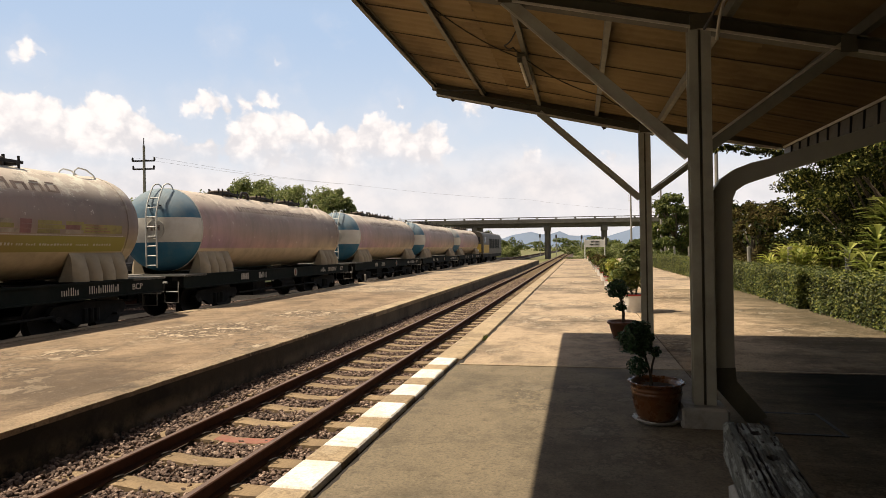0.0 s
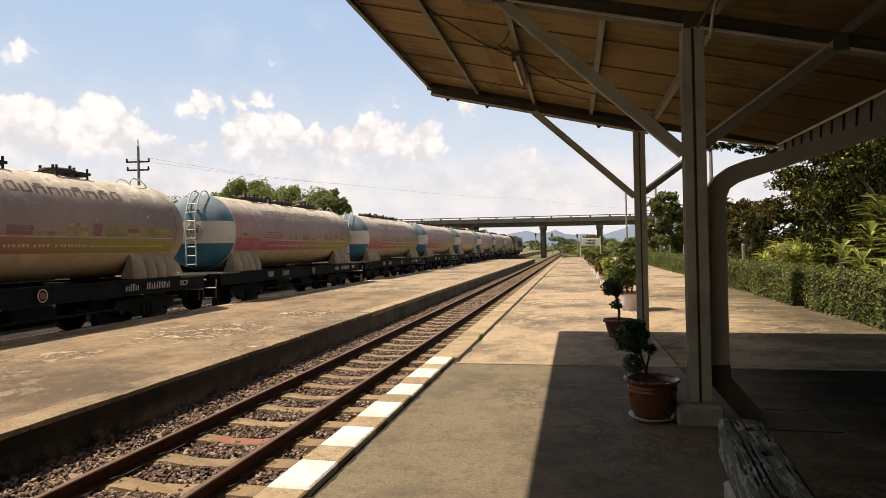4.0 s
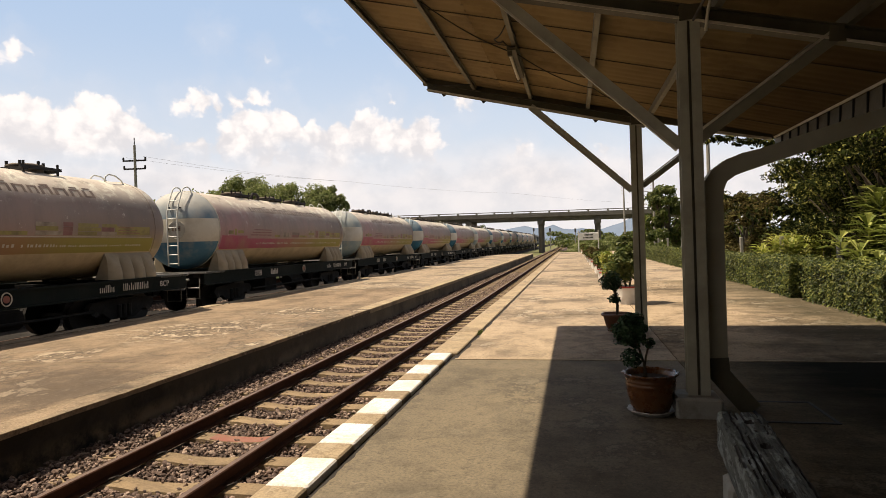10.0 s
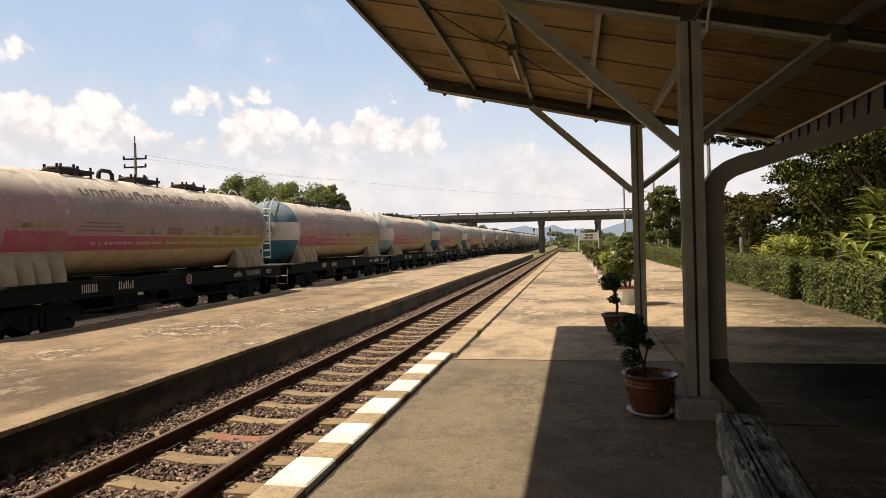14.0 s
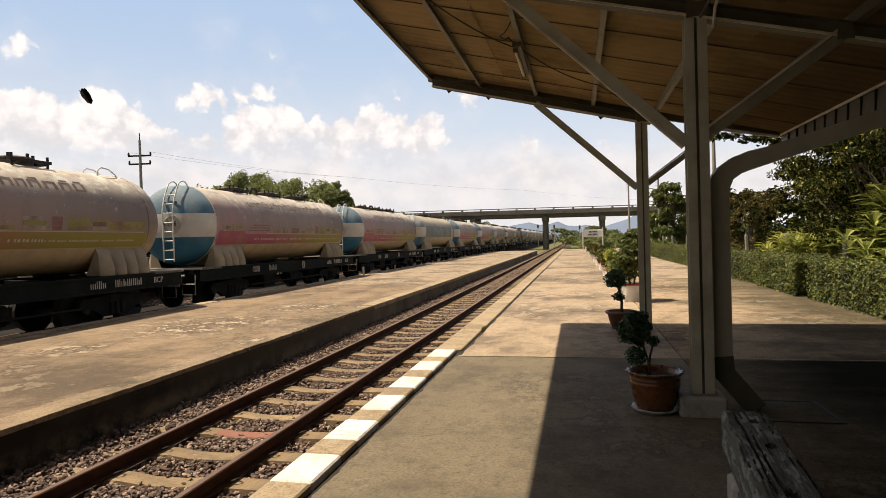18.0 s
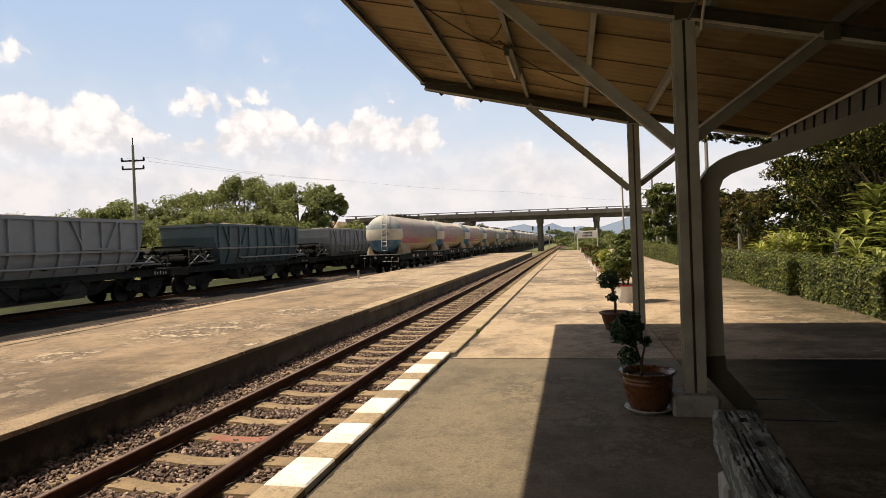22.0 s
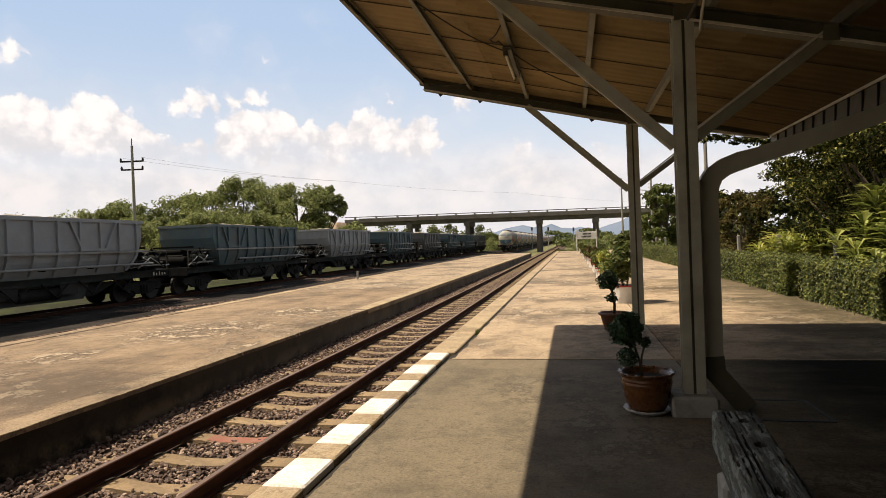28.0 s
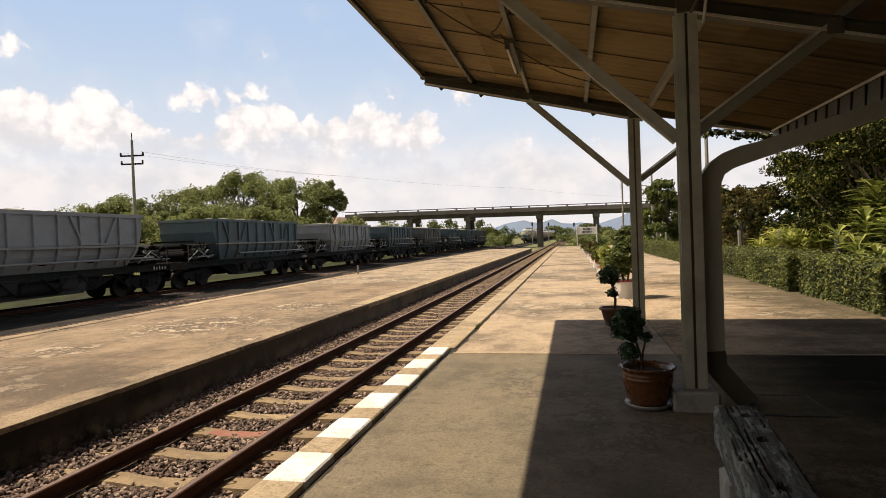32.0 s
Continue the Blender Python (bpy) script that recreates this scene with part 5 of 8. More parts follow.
def tank_wagon(style, ends):
    w = thing("tank_wagon", "tank wagon with blue and white ends and sooty rose sides", "tank wagon", "wagons of the moving cement train")
    L = 9.5
    seg = 40
    # barrel
    b = Bag()
    vs = [(R_TANK * math.cos(2 * math.pi * k / seg), y, CZ + R_TANK * math.sin(2 * math.pi * k / seg)) for y in (0.0, 2.4, 4.7, 7.0, L) for k in range(seg)]
    b.add(vs, [(j * seg + k, (j + 1) * seg + k, (j + 1) * seg + (k + 1) % seg, j * seg + (k + 1) % seg) for j in range(4) for k in range(seg)])
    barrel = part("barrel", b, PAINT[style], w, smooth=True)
    # dished ends in bands
    for y0, s in ((0.0, -1), (L, 1)):
        e = Bag()
        prof = [(R_TANK * max(0.0, math.cos(a)) ** 0.76, DOME * math.sin(a) ** 0.76) for a in (math.pi / 2 * i / 9 for i in range(10))]
        vs = [(r * math.cos(2 * math.pi * k / seg), y0 + s * h, CZ + r * math.sin(2 * math.pi * k / seg)) for r, h in prof[:-1] for k in range(seg)] + [(0, y0 + s * DOME, CZ)]
        fs = []
        for j in range(8):
            fs += [(j * seg + k, j * seg + (k + 1) % seg, (j + 1) * seg + (k + 1) % seg, (j + 1) * seg + k) for k in range(seg)]
        fs += [(8 * seg + k, 8 * seg + (k + 1) % seg, 9 * seg) for k in range(seg)]
        if s > 0:
            fs = [f[::-1] for f in fs]
        # cut into three bands by height
        bm = bmesh.new()
        bv = [bm.verts.new(v) for v in vs]
        for f in fs:
            bm.faces.new([bv[i] for i in f])
        for z in (CZ - 0.36, CZ + 0.30):
            bmesh.ops.bisect_plane(bm, geom=bm.verts[:] + bm.edges[:] + bm.faces[:], plane_co=(0, 0, z), plane_no=(0, 0, 1))
        for f in bm.faces:
            f.smooth = True
            f.material_index = 1 if CZ - 0.36 < f.calc_center_median().z < CZ + 0.30 else 0
        me = bpy.data.meshes.new("end_dome")
        bm.to_mesh(me)
        bm.free()
        for m in (END[ends] if s < 0 else END["tan"] if style == "tan" else (PAINT[style], PAINT[style])):
            me.materials.append(m)
        d = new("end_dome", me)
        d.parent = w
        d["label"] = "dished tank end in paint bands"
        rim = [((R_TANK + 0.004) * math.cos(2 * math.pi * k / 36), y0, CZ + (R_TANK + 0.004) * math.sin(2 * math.pi * k / 36)) for k in range(37)]
        part("end_ring", Bag().tube(rim, 0.016, 5, caps=False), END[ends][1] if s < 0 else PAINT[style], w)
        if s < 0:
            rear = d
    if ends != "tan":
        on_dome = lambda x, z, lift: (x, -dome_at(x, z) - lift - 0.006, z)
        ring = [on_dome(0.28 + 0.25 * math.cos(2 * math.pi * k / 24), CZ - 0.02 + 0.25 * math.sin(2 * math.pi * k / 24), 0.006) for k in range(25)]
        part("emblem_ring", Bag().tube(ring, 0.011, 5, caps=False), M["emblem"], rear, "dull round emblem ring")
        disc = [on_dome(0.28, CZ - 0.02, 0.008)] + [on_dome(0.28 + q * math.cos(2 * math.pi * k / 24), CZ - 0.02 + q * math.sin(2 * math.pi * k / 24), 0.008) for q in (0.12, 0.235) for k in range(24)]
        part("emblem_disc", Bag().add(disc, [(0, 1 + k, 1 + (k + 1) % 24) for k in range(24)] + [(1 + k, 25 + k, 25 + (k + 1) % 24, 1 + (k + 1) % 24) for k in range(24)]), M["emblem"], rear, "dirty white emblem disc", smooth=True)
        marks = Bag()
        for k in range(3):
            x = 0.18 + 0.10 * k
            yy = -dome_at(x, CZ) - 0.006
            marks.box(x - 0.03, x + 0.03, yy - 0.012, yy + 0.02, CZ - 0.05, CZ + 0.09)
        part("emblem_shape", marks, M["letter_dark"], rear, "dark shape in the emblem")["kind"] = "stuff"
    # painted band, pictures and lettering on both sides
    for side in (0, 1):
        band, dark, pale, pic2 = Bag(), Bag(), Bag(), Bag()
        curved(band, R_TANK, CZ, 0.12, L - 0.06, -31, -14)
        rnd = random.Random(4 + side)
        y = 2.1
        while y < 7.8:                                        # title high on the side
            d = rnd.uniform(0.27, 0.40)
            gw, lo, hi = d * 0.80, 31.0, 41.0
            curved(dark, R_TANK, CZ, y, y + gw * 0.26, lo, hi, 0.005, 2)
            curved(dark, R_TANK, CZ, y + gw * 0.74, y + gw, lo, hi + rnd.choice((0, 0, 4)), 0.005, 2)
            if rnd.random() < 0.6:
                curved(dark, R_TANK, CZ, y + gw * 0.26, y + gw * 0.74, hi - 2.4, hi, 0.005, 1)
            else:
                curved(dark, R_TANK, CZ, y + gw * 0.26, y + gw * 0.74, lo, lo + 2.4, 0.005, 1)
            if rnd.random() < 0.4:
                curved(dark, R_TANK, CZ, y + gw * 0.2, y + gw * 0.9, hi + 1.8, hi + 3.6, 0.005, 1)
            y += d
        y = 2.2
        while y < 9.0:                                        # line of small print in the band
            big = y < 6.6
            d = rnd.uniform(0.06, 0.12) * (1.0 if big else 0.7)
            if rnd.random() < 0.86:
                curved(pale, R_TANK, CZ, y, y + d * 0.55, -23.8, (-21.0 if big else -22.2) + rnd.choice((0, 0.6)), 0.008, 1)
            y += d
        # a strip of faded pictures over the band, a yellow label at its end, lines of print before it
        strip = [Bag() for _ in PICTURES]
        y, i = 3.35, side
        while y < 7.9:
            d = rnd.uniform(0.22, 0.85)
            for q in range(rnd.choice((1, 2, 3))):
                low = -11.5 + 4.5 * q
                curved(strip[(i + q * rnd.choice((0, 1, 2))) % len(strip)], R_TANK, CZ, y, y + d * rnd.uniform(0.75, 1.0), low, low + rnd.uniform(3.6, 4.5), 0.0045, 2)
            y += d + rnd.choice((0.0, 0.0, 0.12))
            i += rnd.choice((1, 1, 2))
        curved(strip[0], R_TANK, CZ, 8.15, 9.3, -10.5, -1.0, 0.0045, 3)
        for y0, d, lo, hi in ((0.45, 0.28, -7, -2), (0.80, 0.10, -8.5, 1), (0.98, 0.34, -6, -1.5)):
            curved(strip[0], R_TANK, CZ, y0, y0 + d, lo, hi, 0.005, 2)
        curved(band, R_TANK, CZ, 0.12, 1.55, -14, -9.5)
        for q in range(3):
            curved(pic2, R_TANK, CZ, 8.25, 8.95 - 0.1 * q, -9.0 + 3 * q, -7.6 + 3 * q, 0.008, 1)
        curved(pale, R_TANK, CZ, 2.9, L - 0.15, -13.3, -12.6, 0.006, 1)
        for q in range(3):
            curved(strip[3], R_TANK, CZ, 1.75 + 0.1 * q, 3.1, -9.0 + 4.2 * q, -7.4 + 4.2 * q, 0.006, 1)
        if style == "rose":
            for bag, (n, m) in zip(strip, PICTURES):
                if bag.v:
                    o = part("picture_strip", bag, m, barrel, n, smooth=True)
                    o["kind"] = "stuff"
                    if side:
                        o.matrix_basis = pose(0, L, 0, 0, 0, 180)
        if style == "tan":                                    # a broad grey band with a pale round emblem
            grey, disc, signs = Bag(), Bag(), Bag()
            curved(grey, R_TANK, CZ, 0.02, L - 0.02, -20, 20, 0.003, 10)
            pts = [(0.40 * math.cos(q * math.pi / 16), 20 * math.sin(q * math.pi / 16)) for q in range(32)]
            on = lambda y, a: ((R_TANK + 0.007) * math.cos(radians(a)), y, CZ + (R_TANK + 0.007) * math.sin(radians(a)))
            disc.add([on(L - 0.75, 0)] + [on(L - 0.75 + p * k, q * k) for k in (0.5, 1.0) for p, q in pts],
                     [(0, 1 + q, 1 + (q + 1) % 32) for q in range(32)] + [(1 + q, 33 + q, 33 + (q + 1) % 32, 1 + (q + 1) % 32) for q in range(32)])
            for y0 in (L - 0.95, L - 0.68):
                curved(signs, R_TANK, CZ, y0, y0 + 0.07, -4, 4, 0.010, 2)
            for n, bag, m in (("grey_band", grey, END["tan"][1]), ("emblem_disc", disc, END["tan"][0]), ("emblem_shape", signs, M["letter_dark"])):
                o = part(n, bag, m, barrel, smooth=True)
                if n == "emblem_shape":
                    o["kind"] = "stuff"
                if side:
                    o.matrix_basis = pose(0, L, 0, 0, 0, 180)
        sets = (("colour_band", band, "wrap_band"), ("title_lettering", dark, "letter_dark"), ("picture_panel", pic2, "picture"), ("small_lettering", pale, "letter_pale"))
        for n, bag, m in sets:
            if style == "tan":
                continue
            if style in ("faded", "pink") and n != ("title_lettering" if style == "pink" else "colour_band"):
                continue
            o = part(n, bag, M[m], barrel, smooth=True)
            if n in ("title_lettering", "small_lettering", "picture_panel"):
                o["kind"] = "stuff"
            if side:
                o.matrix_basis = pose(0, L, 0, 0, 0, 180)
    # fluted saddles: four petals that swell towards the frame
    for y0 in (0.0, L - 1.5):
        for s in (-1, 1):
            f, n, V = Bag(), 33, []
            for i in range(n):
                u = i / (n - 1)
                g = abs(math.sin(math.pi * 4 * u)) ** 0.6
                y = y0 + 1.5 * u
                V += [(s * 0.97, y, CZ - 0.62), (s * (1.02 + 0.035 * g), y, CZ - 0.72), (s * (1.04 + 0.10 * g), y, CZ - 0.86), (s * (1.05 + 0.17 * g), y, CZ - 1.02), (s * (1.06 + 0.18 * g), y, 1.17), (s * 0.7, y, 1.17)]
            fs = [(6 * i + k, 6 * i + k + 1, 6 * i + k + 7, 6 * i + k + 6) for i in range(n - 1) for k in range(5)] + [tuple(range(6)), tuple(6 * (n - 1) + k for k in range(5, -1, -1))]
            f.add(V, fs if s < 0 else [q[::-1] for q in fs])
            part("saddle", f, M["saddle"], w, "fluted cream saddle", smooth=50)
    # frame
    part("side_sill", Bag().prism([(1.18, 0.80), (1.26, 0.80), (1.26, 0.83), (1.21, 0.83), (1.21, 1.12), (1.26, 1.12), (1.26, 1.16), (1.18, 1.16)], -0.95, 10.55), M["sill"], w)
    part("side_sill", Bag().prism([(-x, z) for x, z in ((1.18, 0.80), (1.26, 0.80), (1.26, 1.16), (1.18, 1.16))], -0.95, 10.55), M["sill"], w)
    for y0, y1 in ((-0.98, 0.0), (L, 10.58)):
        part("end_deck", Bag().box(-1.26, 1.26, y0, y1, 1.12, 1.17), M["deck"], w, "dusty steel end deck")
        s, yb = (1, y0) if y0 < 0 else (-1, y1)
        part("headstock", Bag().box(-1.17, 1.17, min(yb + s * 0.14, yb + s * 0.24), max(yb + s * 0.14, yb + s * 0.24), 0.84, 1.12), M["underframe"], w)
        # bright strip stands in for the sunlit edge of the deck
        part("deck_lip", Bag().box(-1.265, 1.265, min(yb - s * 0.02, yb + s * 0.04), max(yb - s * 0.02, yb + s * 0.04), 1.14, 1.176), M["worn_edge"], w, "sunlit deck edge as a bright strip")
        for x in (-0.95, -0.42, 0.42, 0.95):
            part("lamp_bracket", Bag().box(x - 0.07, x + 0.07, min(yb + s * 0.02, yb + s * 0.14), max(yb + s * 0.02, yb + s * 0.14), 1.02, 1.12), M["iron"], w)
        for x, low in ((-1.0, 0.42), (-0.32, 0.62), (0.36, 0.50), (0.72, 0.66)):
            part("brake_hose", Bag().tube([(x, yb + s * 0.12, 1.0), (x, yb - s * 0.06, 0.94), (x + 0.03, yb - s * 0.11, 0.78), (x + 0.05, yb - s * 0.08, low)], 0.026, 7), M["soot"], w, smooth=True)
            part("hose_cock", Bag().tube([(x - 0.06, yb - s * 0.04, 0.97), (x + 0.06, yb - s * 0.04, 0.97)], 0.03, 7), M["worn_edge"], w, "hose cock in bright glint colour")
        part("uncoupling_bar", Bag().tube([(0.14, yb - s * 0.05, 0.74), (1.1, yb - s * 0.05, 0.74), (1.12, yb - s * 0.05, 0.98)], 0.016, 6), M["worn_edge"], w, "pale uncoupling bar")
    part("centre_sill", Bag().box(-0.3, 0.3, -0.9, 10.35, 0.72, 1.1).box(-1.15, 1.15, 1.6, 1.75, 0.8, 1.12).box(-1.15, 1.15, 4.6, 4.8, 0.8, 1.12).box(-1.15, 1.15, 7.7, 7.85, 0.8, 1.12), M["underframe"], w)
    part("brake_gear", Bag().box(-0.5, 0.9, 3.0, 3.8, 0.35, 0.78).tube([(0.7, 5.0, 0.55), (0.7, 6.0, 0.55)], 0.2, 12).tube([(1.0, 2.0, 0.5), (1.0, 7.6, 0.5)], 0.03, 6), M["underframe"], w)
    marks = Bag()
    bar_mark(marks, 1.262, 1.70, 2.15, 0.91, 1.09, 8, 1)
    bar_mark(marks, 1.262, 2.75, 3.25, 0.91, 1.09, 7, 2)
    bar_mark(marks, 1.262, 7.50, 7.95, 0.91, 1.07, 8, 3)
    bar_mark(marks, 1.262, 8.20, 9.05, 0.91, 1.07, 14, 4)
    letters("BCP", 0.19, M["letter_pale"], w, Matrix(((0, 0, 1, 1.263), (1, 0, 0, 9.45), (0, 1, 0, 0.92), (0, 0, 0, 1))))["label"] = "pale painted class letters"
    part("red_disc", Bag().tube([(1.262, 5.3, 0.99), (1.268, 5.3, 0.99)], 0.07, 16), M["red_paint"], w, "small round red mark")
    part("mark_ring", Bag().tube([(1.268, 5.3 + 0.105 * math.cos(k * math.pi / 10), 0.99 + 0.12 * math.sin(k * math.pi / 10)) for k in range(21)], 0.012, 5, caps=False), M["letter_pale"], w)
    part("number_lettering", marks, M["letter_pale"], w, "pale painted lettering bars")["kind"] = "stuff"
    for y in (-1.2, 10.78):
        part("coupler", Bag().box(-0.09, 0.09, y - 0.28, y + 0.28, 0.64, 0.82).box(-0.13, 0.13, y - 0.12, y + 0.10, 0.60, 0.86), M["soot"], w)
        for s in (-0.75, 0.75):
            yy = -0.95 if y < 0 else 10.55
            part("footstep", Bag().tube([(s * 1.4, yy, 1.0), (s * 1.4, yy, 0.45), (s * 1.4 - 0.4 * (1 if s > 0 else -1), yy, 0.45), (s * 1.4 - 0.4 * (1 if s > 0 else -1), yy, 1.0)], 0.014, 6), M["deck"], w)
    bogie(w, 1.0, M["underframe"])
    bogie(w, 8.6, M["underframe"])
    # ladder with hooped rails at the rear end
    lean = lambda z: -0.87 + 0.17 * max(0.0, (z - CZ - 0.35) / 0.55) ** 1.5
    rails = Bag()
    for x in (0.05, 0.37):
        pts = []
        for z in (1.36, 1.75, CZ - 0.3, CZ + 0.1, CZ + 0.4, CZ + 0.7, CZ + 0.9):
            pts.append((x, lean(z), z))
        pts += [(x, -0.63, CZ + 1.04), (x, -0.57, CZ + 1.15), (x, -0.47, CZ + 1.21), (x, -0.36, CZ + 1.23), (x, -0.26, CZ + 1.20), (x, -0.19, CZ + 1.13), (x, -0.17, CZ + 0.98)]
        rails.tube(pts, 0.02, 6)
    ladder = part("ladder", rails, M["white_bar"], w, "pale steel ladder", smooth=True)
    for z in (CZ + 0.02, CZ + 0.62):
        yy = lean(z)
        for x in (0.05, 0.37):
            part("ladder_bracket", Bag().bar((x, yy, z), (x, -dome_at(x, z) + 0.02, z), 0.03, 0.03), M["iron"], ladder)
    for i in range(8):
        z = 1.42 + i * 0.255
        yy = lean(z)
        part("rung", Bag().tube([(0.05, yy, z), (0.37, yy, z)], 0.016, 6), M["white_bar"], ladder)
    # filling hatches on top
    zt = CZ + R_TANK
    for y in (2.6, 4.9, 7.0):
        ht = part("hatch", Bag().lathe([(0.0, 0.0), (0.33, 0.0), (0.33, 0.13), (0.36, 0.14), (0.36, 0.17), (0.28, 0.20), (0.0, 0.22)], 16, (0, y, zt - 0.05)), M["rusty_hatch"], w, smooth=40)
        h = Bag().box(-0.42, 0.42, y - 0.40, y - 0.34, zt - 0.02, zt + 0.06).box(-0.42, 0.42, y + 0.34, y + 0.40, zt - 0.02, zt + 0.06)
        h.box(0.36, 0.42, y - 0.5, y + 0.5, zt + 0.02, zt + 0.08).box(-0.42, -0.36, y - 0.5, y + 0.5, zt + 0.02, zt + 0.08)
        for d in (-0.42, 0.42):
            h.tube([(0.39, y + d, zt - 0.08), (0.39, y + d, zt + 0.17)], 0.025, 6)
        part("hatch_frame", h, M["iron"], ht)
        for k in range(6):
            a = k * math.pi / 3
            part("hatch_bolt", Bag().tube([(0.33 * math.cos(a), y + 0.33 * math.sin(a), zt + 0.06), (0.33 * math.cos(a), y + 0.33 * math.sin(a), zt + 0.2)], 0.03, 6), M["iron"], ht)
    part("top_pipe", Bag().tube([(0.3, 3.35, zt - 0.08), (0.3, 3.37, zt + 0.10), (0.3, 3.45, zt + 0.16), (0.3, 3.7, zt + 0.16), (0.3, 3.78, zt + 0.10), (0.3, 3.80, zt - 0.08)], 0.05, 8), M["iron"], w, smooth=True)
    for x in (0.0, 0.4):
        part("grab_hoop", Bag().tube([(x, 8.75, zt - 0.09), (x, 8.78, zt + 0.05), (x, 8.88, zt + 0.12), (x, 9.1, zt + 0.10), (x, 9.3, zt + 0.0), (x, 9.38, zt - 0.1)], 0.018, 6), M["white_bar"], w, "pale steel grab hoop", smooth=True)
    return w


def locomotive():
    o = thing("locomotive", "dark diesel locomotive with dull yellow panels at the train's head", "locomotive")
    grey = mat("grey_loco_paint", (0.10, 0.085, 0.062), (0.075, 0.064, 0.048), 2, 0.55, bump=0.05, c=(0.03, 0.027, 0.022), cscale=0.8, camount=0.5)
    yel = mat("yellow_loco_paint", (0.50, 0.34, 0.07), (0.40, 0.27, 0.06), 2, 0.6, bump=0.05)
    glass = mat("dark_cab_glass", (0.02, 0.025, 0.03), (0.03, 0.03, 0.035), 2, 0.15, bump=0)
    out = [(-1.35, 1.1), (1.35, 1.1), (1.35, 2.95), (1.15, 3.35), (0.5, 3.55), (-0.5, 3.55), (-1.15, 3.35), (-1.35, 2.95)]
    part("body", Bag().prism(out, 0.35, 15.2), grey, o, smooth=30)
    part("cab_end", Bag().prism([(x * 0.985, z if z > 1.2 else 1.12) for x, z in out], 0.0, 0.37), grey, o, smooth=30)
    part("end_panel", Bag().box(-1.15, 1.15, -0.012, 0.03, 1.3, 2.15), yel, o, "dull yellow end panel")
    part("side_panel", Bag().box(1.352, 1.36, 0.5, 4.2, 1.25, 2.1), yel, o)
    part("underframe", Bag().box(-1.3, 1.3, 0.0, 15.3, 0.75, 1.1).box(-0.9, 0.9, 5.5, 9.5, 0.3, 0.8), M["underframe"], o)
    for s in (-0.62, 0.62):
        part("windscreen", Bag().box(s - 0.42, s + 0.42, -0.012, 0.05, 2.35, 2.95), glass, o)
    for y in (1.0, 13.6):
        part("side_window", Bag().box(1.352, 1.36, y, y + 0.7, 2.3, 2.9), glass, o)
    for i in range(6):
        part("grille", Bag().box(1.352, 1.365, 4.6 + i * 1.4, 5.7 + i * 1.4, 1.7, 2.8), M["underframe"], o)
    part("roof_fan", Bag().lathe([(0.0, 0), (0.6, 0.0), (0.6, 0.15), (0.0, 0.15)], 18, (0, 9, 3.5)), M["iron"], o)
    part("roof_fan", Bag().lathe([(0.0, 0), (0.6, 0.0), (0.6, 0.15), (0.0, 0.15)], 18, (0, 11, 3.5)), M["iron"], o)
    for s in (-0.8, 0.8):
        part("buffer_light", Bag().tube([(s, -0.04, 1.5), (s, 0.05, 1.5)], 0.12, 12), M["white_bar"], o)
    for y in (2.8, 12.5):
        bogie(o, y, M["underframe"])
    part("coupler", Bag().box(-0.1, 0.1, -0.5, 0.1, 0.62, 0.84), M["iron"], o)
    return o


M["hopper_sill"] = mat("dark_green_hopper_sill", (0.016, 0.024, 0.021), (0.010, 0.015, 0.0135), 3, 0.8, bump=0.2, spec=0.15, c=(0.04, 0.034, 0.028), cscale=1.2, camount=0.4)


